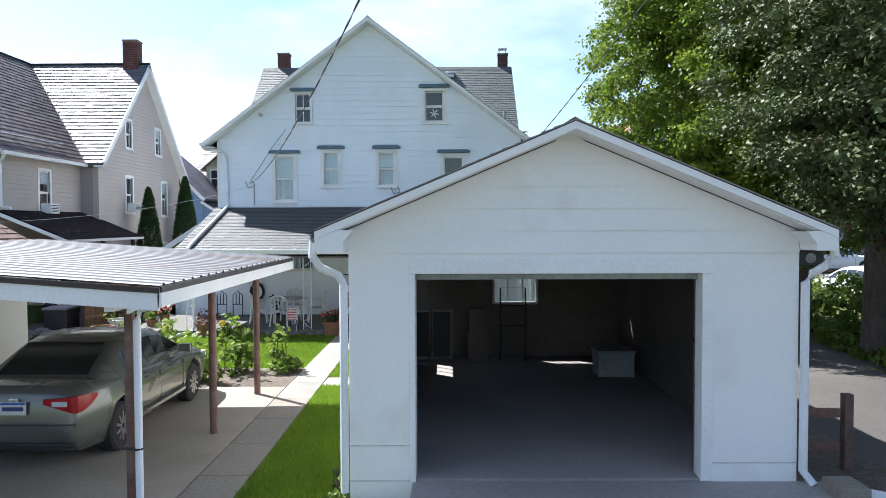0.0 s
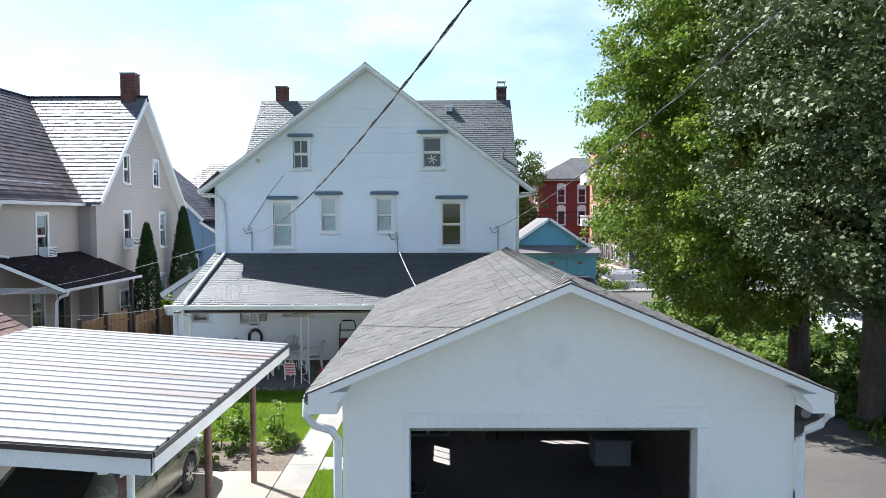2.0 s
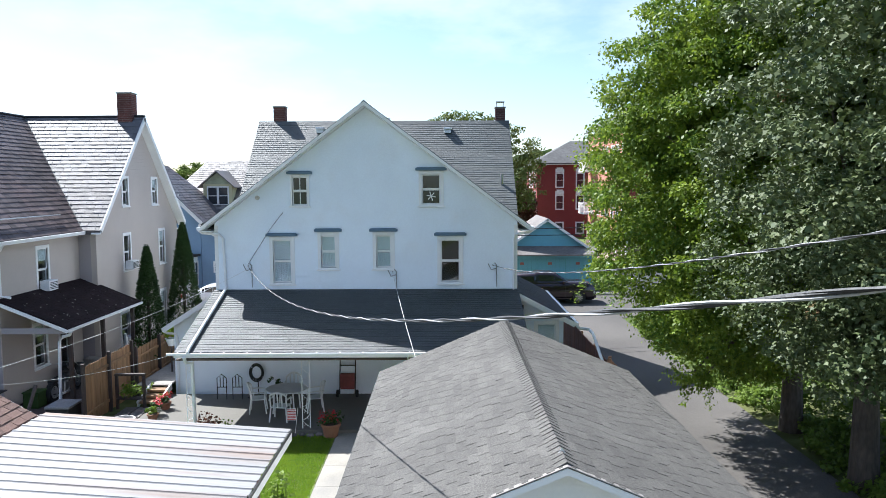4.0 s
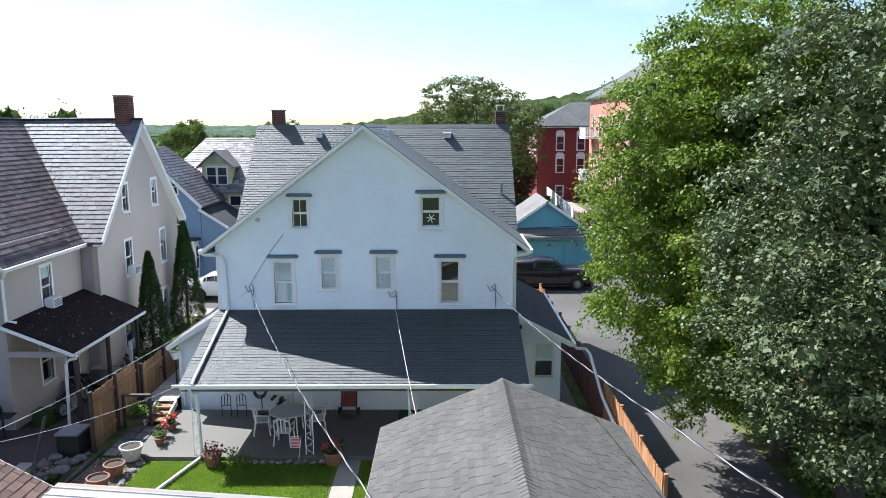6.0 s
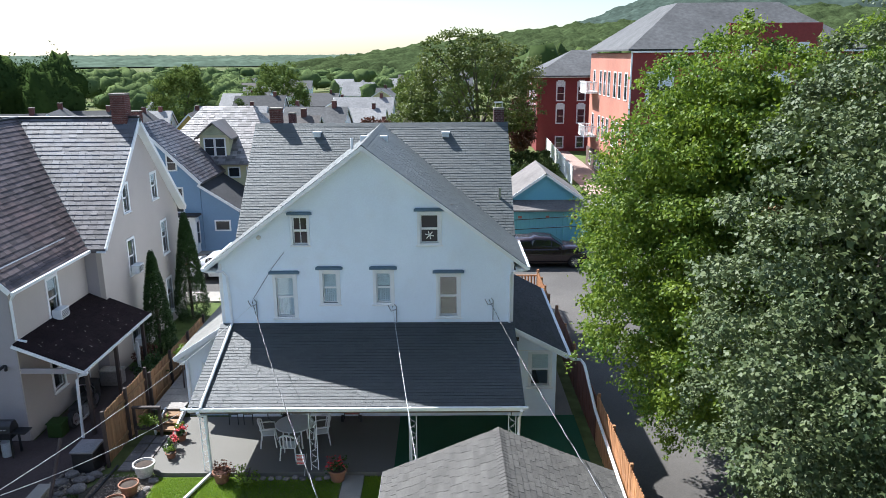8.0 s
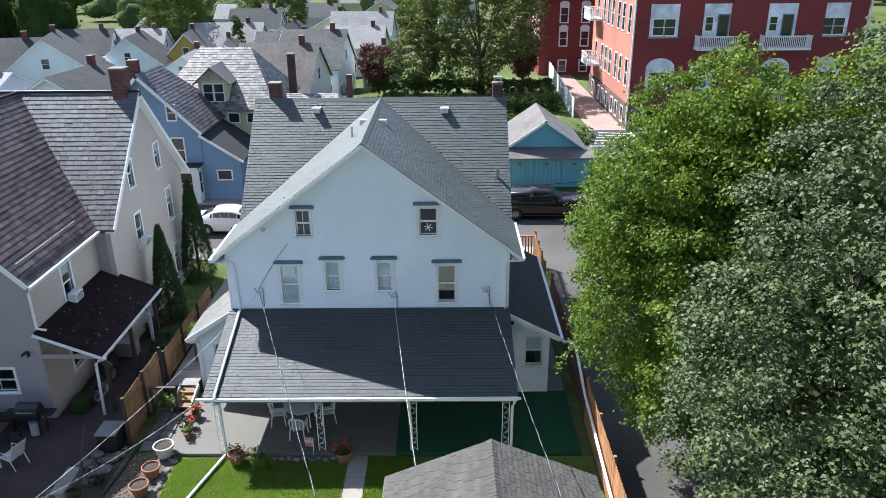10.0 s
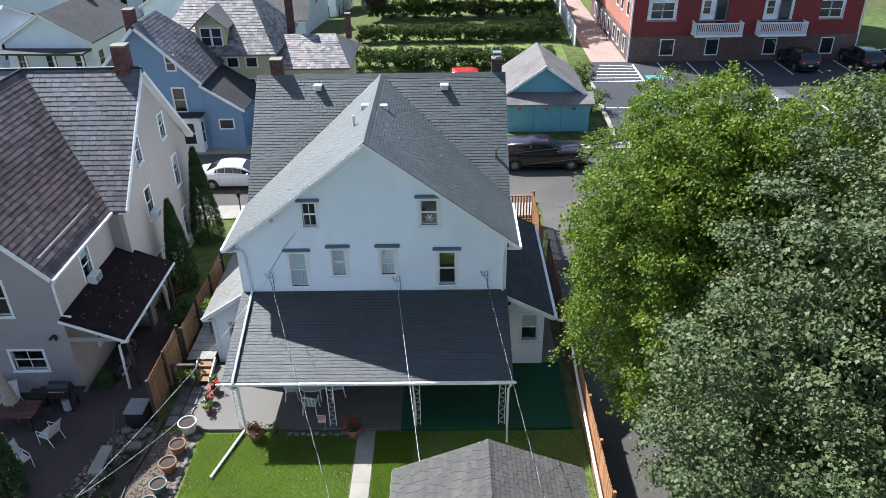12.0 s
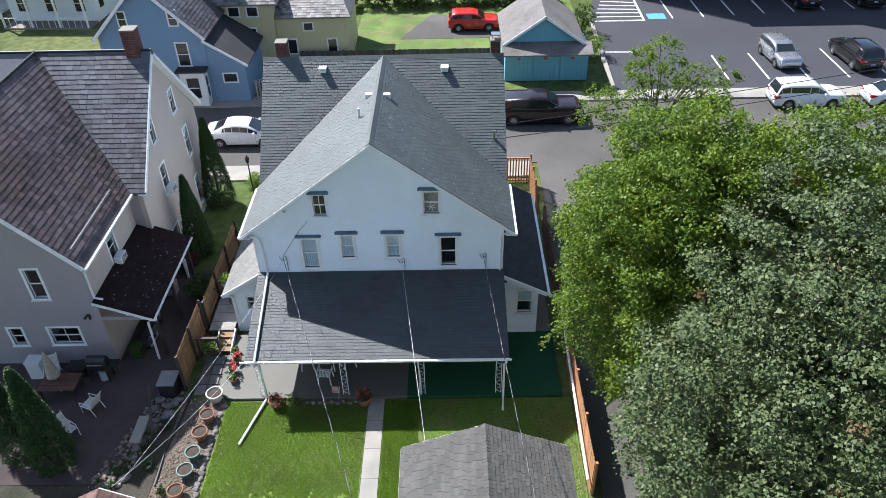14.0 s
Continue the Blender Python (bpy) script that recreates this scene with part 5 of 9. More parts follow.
def limb_tree(base, trunk_h, trunk_r, tips, t, seed):
    """A tapered trunk whose limbs reach the tips."""
    rnd = random.Random(seed)
    b = Vector(base)
    top = b + Vector((0.1 * trunk_h * (rnd.random() - 0.5), 0.1 * trunk_h * (rnd.random() - 0.5), trunk_h))
    bm = bmesh.new()
    tube(bm, [b - Vector((0, 0, 0.1)), b + (top - b) * 0.08, b + (top - b) * 0.35, b + (top - b) * 0.7, top], trunk_r * 1.25, 12, taper=trunk_r * 0.6)
    for q in tips:
        tip = Vector(q)
        start = b + (top - b) * (0.55 + 0.45 * rnd.random())
        mid = start.lerp(tip, 0.5) + Vector((0, 0, 0.12 * (tip - start).length))
        tube(bm, [start, start.lerp(mid, 0.6), mid, mid.lerp(tip, 0.5) + Vector((0, 0, 0.1)), tip], trunk_r * 0.36, 6, taper=0.02)
    part("trunk", bm, BARK, t, "grey-brown trunk with spreading limbs")


def tree(name, label, base, trunk_h, trunk_r, crowns, leaf, leaf_size, per, clump_r, category="tree", seed=3, limbs=9, kindred="", squash=0.75, up=0.35, droop=0.6, low=-1.0):
    """A tree of the middle distance: clumps of leaves over a limbed trunk."""
    rng = np.random.default_rng(seed)
    t = thing(name, label, category, kindred, at=base)
    cl = np.concatenate([crown_clumps(centre, radii, count, rng, bottom=low, seed_off=seed) for centre, radii, count in crowns])
    limb_tree(base, trunk_h, trunk_r, cl[rng.integers(len(cl), size=limbs * len(crowns))], t, seed)
    v, f = leaves(cl, clump_r * (0.7 + 0.6 * rng.random(len(cl))), per, leaf_size, rng, squash, up, droop)
    np_mesh("crown", v, f, leaf, t, "leafy crown")
    return t


# leaf outlines: along the midrib, across it, and how far that point hangs down
OVATE = np.array([(-0.5, 0, 0), (-0.08, 0.36, -0.07), (0.55, 0, -0.16), (-0.08, -0.36, -0.07)])
LOBED = np.array([(-0.4, 0, 0), (-0.08, 0.5, -0.12), (0.14, 0.21, -0.05), (0.55, 0, -0.16), (0.14, -0.21, -0.05), (-0.08, -0.5, -0.12)])


def leaf_blades(p, n, tip, size, shape):
    """One blade at each point p, facing n, its tip towards tip."""
    n = unit(n)
    t = unit(tip - n * np.sum(tip * n, axis=1)[:, None])
    b = np.cross(n, t)
    s = size[:, None]
    v = np.stack([p + (t * a + b * c + n * h) * s for a, c, h in shape], axis=1).reshape(-1, 3)
    return v, np.arange(len(v)).reshape(-1, len(shape))


def bough_tree(name, label, base, trunk_h, trunk_r, crowns, spacing, reach, sprays, per, leaf, leaf_size, shape, seed, low=-1.0, up=0.6, hang=0.5, shoots=0, fill=9000):
    """A near tree: separate boughs stand out of an uneven crown, each a dome of leaf sprays with dark gaps between."""
    rng = np.random.default_rng(seed)
    t = thing(name, label, "tree", at=base)
    heads, outs = [], []
    for i, (centre, radii) in enumerate(crowns):
        c, r = np.array(centre, float), np.array(radii, float)
        ld, lw = unit(rng.normal(size=(16, 3))), 0.1 + 0.22 * rng.random(16)
        kept = np.zeros((0, 3))
        for d in unit(rng.normal(size=(5200, 3))):
            if d[2] < low:
                continue
            bulge = min(0.8 + float(np.max(lw * np.clip(ld @ d, 0, 1) ** 5)) + 0.2 * noise.noise((d[0] * 2.4 + seed, d[1] * 2.4 + i, d[2] * 2.4)), 1.06)
            p = c + d * r * bulge * (0.64 + 0.34 * rng.random() ** 0.7)
            if any(np.linalg.norm((p - np.array(c2)) / np.array(r2)) < 0.66 for j, (c2, r2) in enumerate(crowns) if j != i):
                continue
            if len(kept) and np.min(np.linalg.norm(kept - p, axis=1)) < spacing:
                continue
            kept = np.vstack([kept, p])
            heads.append(p)
            outs.append(d / r)
    heads, outs = np.array(heads), unit(np.array(outs))
    limb_tree(base, trunk_h, trunk_r, heads[rng.integers(len(heads), size=26)], t, seed)
    k = len(heads)
    axis = unit(outs * 0.75 + np.array([0, 0, 0.65]))
    size = reach * (0.65 + 0.7 * rng.random(k))
    hub, ax, rad = np.repeat(heads, sprays, 0), np.repeat(axis, sprays, 0), np.repeat(size, sprays)
    # the side towards the open fields is sparser
    full = (outs @ np.array([0.8, 0.5, 0.0]) < 0.35) | (np.arange(k) % 3 == 0)
    keep = np.repeat(full, sprays)
    hub, ax, rad = hub[keep], ax[keep], rad[keep]
    d = unit(rng.normal(size=hub.shape))
    side = np.sum(d * ax, axis=1)
    d = np.where((side < -0.15)[:, None], d - 2 * side[:, None] * ax, d)
    centre = hub + d * (rad * (0.55 + 0.5 * rng.random(len(rad))))[:, None] * np.array([1, 1, 0.62])
    p = np.repeat(centre, per, 0) + rng.normal(size=(len(centre) * per, 3)) * np.array([1, 1, 0.6]) * leaf_size * 1.5
    d = np.repeat(d, per, 0)
    lift = np.array([0, 0, 1.0])
    face = d * 0.4 + lift * up + rng.normal(size=d.shape) * 0.55
    tip = d * 0.8 - lift * hang + rng.normal(size=d.shape) * 0.5
    blocks = [leaf_blades(p, face, tip, leaf_size * (0.6 + 0.8 * rng.random(len(p))), shape)]
    # leafy twigs that stand out of the outline
    for h, o in zip(heads[rng.integers(k, size=shoots)], outs[rng.integers(k, size=shoots)]):
        o = unit(((h - np.mean(heads, axis=0)) / 4)[None])[0] * 0.8 + lift * 0.25 + rng.normal(size=3) * 0.25
        q = np.linspace(0.3, 0.9 + 0.7 * rng.random(), 26)[:, None]
        run = h + o * q * reach - lift * 0.25 * q * q
        run = np.repeat(run, 4, 0) + rng.normal(size=(104, 3)) * leaf_size * 0.8
        blocks.append(leaf_blades(run, lift + rng.normal(size=run.shape) * 0.5, o - lift * hang + rng.normal(size=run.shape) * 0.6, leaf_size * (0.6 + 0.7 * rng.random(len(run))), shape))
    # sparser leaves within
    for c, r in crowns:
        d = unit(rng.normal(size=(fill, 3)))
        d = d[d[:, 2] > low]
        q = np.array(c) + d * np.array(r) * (0.42 + 0.3 * rng.random(len(d)))[:, None]
        blocks.append(leaf_blades(q, rng.normal(size=q.shape) + lift * 0.4, rng.normal(size=q.shape), np.full(len(q), leaf_size * 2.0), shape))
    off, vs, fs = 0, [], []
    for v, f in blocks:
        vs.append(v)
        fs.append(f + off)
        off += len(v)
    np_mesh("crown", np.concatenate(vs), np.concatenate(fs), leaf, t, "leafy crown of separate boughs")
    return t


LIGHT_TREE = bough_tree("linden_tree", "tall bright green leafy tree beside the alley", (9.9, 20.6, G), 4.5, 0.28,
                        [((9.1, 20.2, 6.1), (4.9, 4.9, 5.1)), ((7.6, 19.5, 9.1), (3.0, 3.0, 3.5)), ((11.2, 19.2, 8.7), (3.7, 3.0, 3.9))], 0.72, 0.5, 24, 15, LEAF_BRIGHT, 0.09, OVATE, 11, up=0.4, hang=0.75, shoots=240, fill=14000)
DARK_TREE = bough_tree("maple_tree", "large dark green maple with dense leaves", (9.7, 16.6, G), 4.4, 0.3,
                       [((11.0, 13.3, 8.0), (6.5, 5.5, 6.4)), ((10.6, 13.3, 4.8), (5.2, 4.7, 3.1))], 0.85, 0.5, 22, 14, LEAF_DARK, 0.088, LOBED, 12, low=-0.85, up=0.6, hang=0.45, shoots=90, fill=12000)
bough_tree("young_tree", "slender yellow-green young tree at the street corner", (11.4, 36.4, G), 3.2, 0.09,
           [((11.3, 36.8, 5.9), (1.6, 1.3, 1.7)), ((13.9, 36.6, 5.0), (1.4, 1.2, 1.5)), ((9.4, 36.9, 3.6), (1.8, 1.1, 1.0))], 0.62, 0.42, 11, 9, LEAF_BRIGHT, 0.1, OVATE, 17, up=0.4, hang=0.6, shoots=46, fill=120)
rng = np.random.default_rng(5)
dry = crown_clumps((11.8, 13.6, 7.2), (5.9, 5.5, 6.3), 46, rng, shell=0.96)
v, f = leaves(dry, np.full(len(dry), 0.28), 90, 0.1, rng)
np_mesh("dry_leaves", v, f, leaf_mat("dry_brown_leaf", (0.20, 0.115, 0.05), (0.13, 0.12, 0.05), 0.2, 0.7), DARK_TREE, "patches of dry brown leaves")
# ---- fences ----
def board_fence(name, label, x, y0, y1, z0, h, board, mat_, post_mat, posts, gap=0.012, top=0.0, lean=0.0):
    f = thing(name, label, "fence", at=(x, (y0 + y1) / 2, z0))
    rnd = random.Random(int(abs(y0) * 10))
    me = None
    y = y0
    while y < y1 - 0.02:
        if me is None:
            bm = bmesh.new()
            w, t, d = board / 2 - gap / 2, 0.011, 0.05
            prism(bm, [(t, -w, 0), (t, w, 0), (t, w, h - d), (t, w - d * 0.7, h), (t, -w + d * 0.7, h), (t, -w, h - d)], (-2 * t, 0, 0))
            me = bpy.data.meshes.new("board")
            bm.to_mesh(me)
            bm.free()
            me.materials.append(mat_)
        ob = attach(new("board", me), f)
        ob.location = (x + rnd.uniform(-0.006, 0.006), y + board / 2, z0 + rnd.uniform(-0.02, 0.015))
        y += board
    for z in (z0 + 0.3, z0 + h - 0.35):
        part("rail", boxes((x + 0.014, x + 0.055, y0, y1, z, z + 0.085)), mat_, f)
    k = y0
    while k <= y1 + 0.01:
        part("post", boxes((x + 0.014, x + 0.105, k - 0.045, k + 0.045, z0 - 0.1, z0 + h + top), bevel=0.006), post_mat, f)
        k += posts
    return f


board_fence("cedar_fence", "orange-brown cedar board fence along the alley", 5.02, 15.9, 22.2, G, 1.75, 0.14, FENCE_WOOD, FENCE_WOOD, 2.1)
# same cedar fence further back; the house's shadow is painted into its darker boards
board_fence("red_fence", "cedar board fence beside the sunroom, house shadow put into its colour", 5.02, 22.3, 31.3, G, 1.6, 0.14, mat("house_shadow_board", (0.16, 0.065, 0.045), 0.75, 0.12, 0.8, 0.2, 9, 0.2, 25, rnd=0.15, stretch=(1, 1, 0.15)), FENCE_WOOD, 2.25)
board_fence("yard_fence", "brown wooden board fence between the yards", -10.4, 20.9, 24.2, G, 1.75, 0.14, BROWN_WOOD, DARK_WOOD, 1.65, top=0.12)
board_fence("back_yard_fence", "lighter brown board fence beside the house", -10.35, 24.4, 30.4, G, 1.5, 0.14, BROWN_WOOD, DARK_WOOD, 2.0, top=0.1)
board_fence("deck_screen", "orange-brown lattice screen of a front deck", 4.75, 32.0, 36.0, G, 1.9, 0.12, FENCE_WOOD, FENCE_WOOD, 1.3, gap=0.05)
gate = thing("deck_railing", "orange-brown deck railing by the street", "railing", at=(3.8, 36.1, G))
for i in range(12):
    part("slat", boxes((2.9 + i * 0.155, 2.97 + i * 0.155, 36.08, 36.12, G, G + 1.5)), FENCE_WOOD, gate)
part("rail", boxes((2.85, 4.75, 36.05, 36.15, G + 1.5, G + 1.56)), FENCE_WOOD, gate)
part("rail", boxes((2.85, 4.75, 36.05, 36.15, G + 0.1, G + 0.16)), FENCE_WOOD, gate)

# guard rail beside the garage
guard = thing("guard_rail", "weathered brown timber guard rail", "railing", at=(4.9, 9.06, G))
part("post", boxes((4.895, 5.005, 9.0, 9.12, G - 0.1, G + 0.95), bevel=0.012), mat("weathered_brown_post", (0.13, 0.08, 0.065), 0.85, 0.2, 2, 0.25, 15, 0.3, 30), guard)
for z in (G + 0.24, G + 0.66):
    part("rail", boxes((3.85, 4.86, 9.03, 9.09, z, z + 0.11), bevel=0.01), mat("worn_timber_rail", (0.16, 0.09, 0.07), 0.85, 0.2, 2, 0.25, 15, 0.3, 30), guard)


# ---- pots and plants ----
def plant_mesh(name, centre, r, h, count, size, material, parent, label, seed, up=0.5):
    rng = np.random.default_rng(seed)
    k = max(3, count // 12)
    cs = np.array(centre) + rng.normal(size=(k, 3)) * np.array([r * 0.5, r * 0.5, h * 0.3])
    v, f = leaves(cs, np.full(k, r * 0.45), 12, size, rng, 0.9, up)
    return np_mesh(name, v, f, material, parent, label)


def pot(x, y, r, h, material, label, soil=True, z=G + 0.03, plant=None, seed=1, flowers=None, category="flower pot", group="row of garden pots"):
    t = thing("flower_pot", label, category, group, at=(x, y, z))
    m = Matrix.Translation((x, y, z))
    bm = bmesh.new()
    lathe(bm, [(r * 0.68, 0), (r * 0.72, 0.01), (r * 0.95, h * 0.8), (r * 1.06, h * 0.81), (r * 1.08, h * 0.98), (r * 1.03, h), (r * 0.93, h), (r * 0.9, h * 0.86)], m, 20)
    body = part("pot", bm, material, t)
    if soil:
        bm = bmesh.new()
        lathe(bm, [(r * 0.9, h * 0.8), (r * 0.88, h * 0.86), (r * 0.4, h * 0.9)], m, 14)
        part("soil", bm, SOIL, t)
    if plant:
        pr, ph, n, leaf = plant
        plant_mesh("leaves", (x, y, z + h + ph * 0.35), pr, ph, n, 0.085, leaf, t, "", seed)
    if flowers:
        plant_mesh("flowers", (x, y, z + h + 0.2), r * 1.1, 0.2, 120, 0.06, flowers, t, "cluster of bright blossoms", seed + 5, 0.9)
    return t


WHITE_POT = mat("chalky_white_pot", (0.55, 0.53, 0.49), 0.8, 0.15, 4)
GREEN_POT = mat("green_glazed_pot", (0.07, 0.13, 0.115), 0.4, 0.15, 4)
pot(-9.0, 20.35, 0.31, 0.42, WHITE_POT, "large chalky white garden pot with soil")
pot(-9.05, 19.35, 0.27, 0.36, TERRACOTTA, "terracotta garden pot with dry soil")
pot(-9.1, 18.5, 0.28, 0.38, TERRACOTTA, "terracotta garden pot with dry soil")
pot(-9.12, 17.6, 0.27, 0.36, GREEN_POT, "green glazed garden pot with soil")
pot(-9.2, 16.85, 0.28, 0.34, GREEN_POT, "green glazed garden pot with soil")
pot(-9.3, 16.0, 0.27, 0.36, TERRACOTTA, "terracotta garden pot with dry soil")
pot(-6.55, 20.0, 0.26, 0.36, TERRACOTTA, "terracotta pot with a red flowering plant", plant=(0.36, 0.3, 240, LEAF_RED), seed=4, z=G + 0.02, group="pots by the patio")
pot(-3.1, 20.05, 0.26, 0.38, TERRACOTTA, "terracotta pot with red flowers", plant=(0.3, 0.25, 220, LEAF_THUJA), flowers=RED_FLOWER, seed=6, z=G + 0.02, group="pots by the patio")
pot(-8.55, 22.3, 0.17, 0.22, TERRACOTTA, "small terracotta pot with red flowers", plant=(0.2, 0.2, 120, LEAF_THUJA), flowers=RED_FLOWER, seed=7, z=-0.2, group="pots by the steps")
pot(-8.62, 21.7, 0.15, 0.2, WHITE_POT, "small white pot with red flowers", plant=(0.2, 0.22, 120, LEAF_THUJA), flowers=RED_FLOWER, seed=8, z=-0.2, group="pots by the steps")
pot(-8.5, 21.2, 0.16, 0.2, TERRACOTTA, "small terracotta pot with a leafy plant", plant=(0.17, 0.2, 120, LEAF_BUSH), seed=9, z=-0.2, group="pots by the steps")
pot(-8.75, 22.8, 0.15, 0.2, mat("teal_pot", (0.04, 0.22, 0.22), 0.4), "small teal pot with a leafy plant", plant=(0.17, 0.2, 120, LEAF_BUSH), seed=10, z=-0.2, group="pots by the steps")


def shrub(name, label, x, y, z, r, h, leaf, n, size, seed, category="shrub"):
    t = thing(name, label, category, at=(x, y, z))
    rng = np.random.default_rng(seed)
    bm = bmesh.new()
    for _ in range(9):
        a = rng.random() * math.tau
        tip = (x + r * 0.7 * math.cos(a), y + r * 0.7 * math.sin(a), z + h * (0.5 + 0.4 * rng.random()))
        tube(bm, [(x, y, z - 0.03), ((x + tip[0]) / 2, (y + tip[1]) / 2, z + h * 0.4), tip], 0.018, 5, taper=0.006)
    part("stem", bm, BARK, t)
    k = max(4, n // 20)
    d = rng.normal(size=(k, 3))
    d /= np.linalg.norm(d, axis=1)[:, None]
    cs = np.array([x, y, z + h * 0.55]) + d * (0.4 + 0.6 * rng.random((k, 1))) * np.array([r, r, h * 0.5])
    cs[:, 2] = np.maximum(cs[:, 2], z + 0.05)
    v, f = leaves(cs, np.full(k, r * 0.3), 20, size, rng, 0.9, 0.5)
    np_mesh("foliage", v, f, leaf, t)
    return t


shrub("garden_shrub", "low leafy shrub at the patio edge", -5.85, 19.95, G, 0.48, 0.42, LEAF_BUSH, 360, 0.075, 21)
# sunflower bed
bed = random.Random(5)
for i in range(20):
    x, y = bed.uniform(-6.6, -3.25), bed.uniform(13.9, 15.3)
    t = thing("garden_plant", "tall leafy garden plant in the flower bed", "plant", "plants in the flower bed", at=(x, y, G + 0.02))
    h = bed.uniform(0.4, 1.15)
    bm = tubes([(x, y, G), (x + bed.uniform(-0.05, 0.05), y, G + h * 0.5), (x + bed.uniform(-0.1, 0.1), y + bed.uniform(-0.1, 0.1), G + h)], r=0.014, seg=5)
    part("stalk", bm, LEAF_BUSH, t)
    rng = np.random.default_rng(100 + i)
    cs = np.array([[x, y, G + 0.1 + h * q] for q in np.linspace(0.05, 0.95, 9)]) + rng.normal(size=(9, 3)) * 0.1
    v, f = leaves(cs, np.full(9, 0.19), 10, 0.125, rng, 0.6, 0.9)
    np_mesh("foliage", v, f, LEAF_BUSH, t)
    if i % 9 == 0:
        bm = bmesh.new()
        mt = Matrix.Translation((x, y - 0.05, G + h + 0.05)) @ Matrix.Rotation(radians(65), 4, "X")
        lathe(bm, [(0.02, 0), (0.06, 0.01), (0.07, 0.02), (0.03, 0.03)], mt, 12)
        part("flower_head", bm, YELLOW_FLOWER, t, "yellow flower head")
for i in range(26):
    x, y = bed.uniform(-8.4, -3.1), bed.uniform(13.75, 15.4)
    shrub("ground_plant", "low green plant in the flower bed", x, y, G + 0.02, bed.uniform(0.12, 0.28), bed.uniform(0.15, 0.35), LEAF_BUSH, 120, 0.08, 300 + i, "plant")
for i in range(12):
    x, y = bed.uniform(-1.25, -1.05), bed.uniform(7.5, 9.6)
    shrub("weed", "tuft of weeds at the foot of the wall", x, y, G + 0.01, 0.13, 0.22, LEAF_BUSH, 90, 0.07, 400 + i, "plant")

# arborvitae, conical evergreens
def cone_tree(x, y, r, h, seed, label):
    t = thing("arborvitae", label, "conifer", "arborvitae by the houses", at=(x, y, G))
    part("trunk", tubes([(x, y, G - 0.05), (x, y, G + h * 0.85)], r=0.07, seg=8), BARK, t)
    rng = np.random.default_rng(seed)
    n = int(420 * h)
    q = rng.random(n) ** 0.8
    a = rng.random(n) * math.tau
    rr = r * np.clip(1.02 - q, 0.03, 1) ** 0.75 * (0.86 + 0.2 * rng.random(n)) * np.where(q < 0.08, 0.8, 1)
    cs = np.stack([x + rr * np.cos(a), y + rr * np.sin(a), G + 0.1 + q * (h - 0.15)], axis=1)
    v, f = leaves(cs, np.full(n, 0.1), 14, 0.062, rng, 1.8, 0.9)
    np_mesh("foliage", v, f, LEAF_THUJA, t)
    return t


cone_tree(-12.05, 29.9, 0.72, 4.5, 31, "narrow dark green arborvitae beside the beige house")
cone_tree(-12.1, 34.2, 0.85, 5.2, 32, "narrow dark green arborvitae beside the beige house")
cone_tree(-15.35, 17.8, 0.8, 4.7, 33, "dense dark green arborvitae in the yard")
cone_tree(-14.05, 17.4, 0.8, 4.95, 34, "dense dark green arborvitae in the yard")
shrub("red_shrub", "low reddish shrub at the wall", -12.2, 28.6, G, 0.5, 0.9, LEAF_RED, 700, 0.1, 35)
shrub("round_hedge", "clipped round green shrub by the pavement", -10.4, 36.0, G, 0.75, 0.7, LEAF_BUSH, 1600, 0.09, 36)
shrub("dark_bush", "dark bush beside the yard fence", -11.0, 26.4, G, 0.7, 1.5, LEAF_THUJA, 1400, 0.1, 37)

# ---- patio furniture ----
def plastic_chair(label):
    t = thing("garden_chair", label, "chair", "chairs round the patio table")
    bm = bmesh.new()
    box(bm, -0.23, 0.23, -0.22, 0.22, 0.41, 0.44, bevel=0.012)
    part("seat", bm, PLASTIC_WHITE, t)
    bm = bmesh.new()
    prev = None
    for i in range(-4, 5):
        a = i / 4
        x = 0.24 * a
        zt = 0.9 - 0.12 * a * a
        y0, y1 = 0.21 - 0.05 * a * a, 0.30 - 0.08 * a * a
        q = [(x, y0, 0.44), (x, y1, zt), (x, y1 + 0.02, zt), (x, y0 + 0.02, 0.44)]
        if i % 2 == 0:
            tube(bm, [q[0], q[1]], 0.022, 6)
    tube(bm, [(0.24 * i / 4, 0.31 - 0.08 * (i / 4) ** 2, 0.9 - 0.12 * (i / 4) ** 2) for i in range(-4, 5)], 0.03, 6)
    part("backrest", bm, PLASTIC_WHITE, t)
    for s in (-1, 1):
        part("armrest", tubes([(s * 0.25, 0.26, 0.66), (s * 0.27, 0.0, 0.66), (s * 0.26, -0.2, 0.64), (s * 0.25, -0.22, 0.42)], r=0.022, seg=6), PLASTIC_WHITE, t)
        for y in (-0.2, 0.2):
            part("leg", tubes([(s * 0.22, y, 0.42), (s * 0.26, y * 1.25, 0.0)], r=0.022, seg=6), PLASTIC_WHITE, t)
    return t


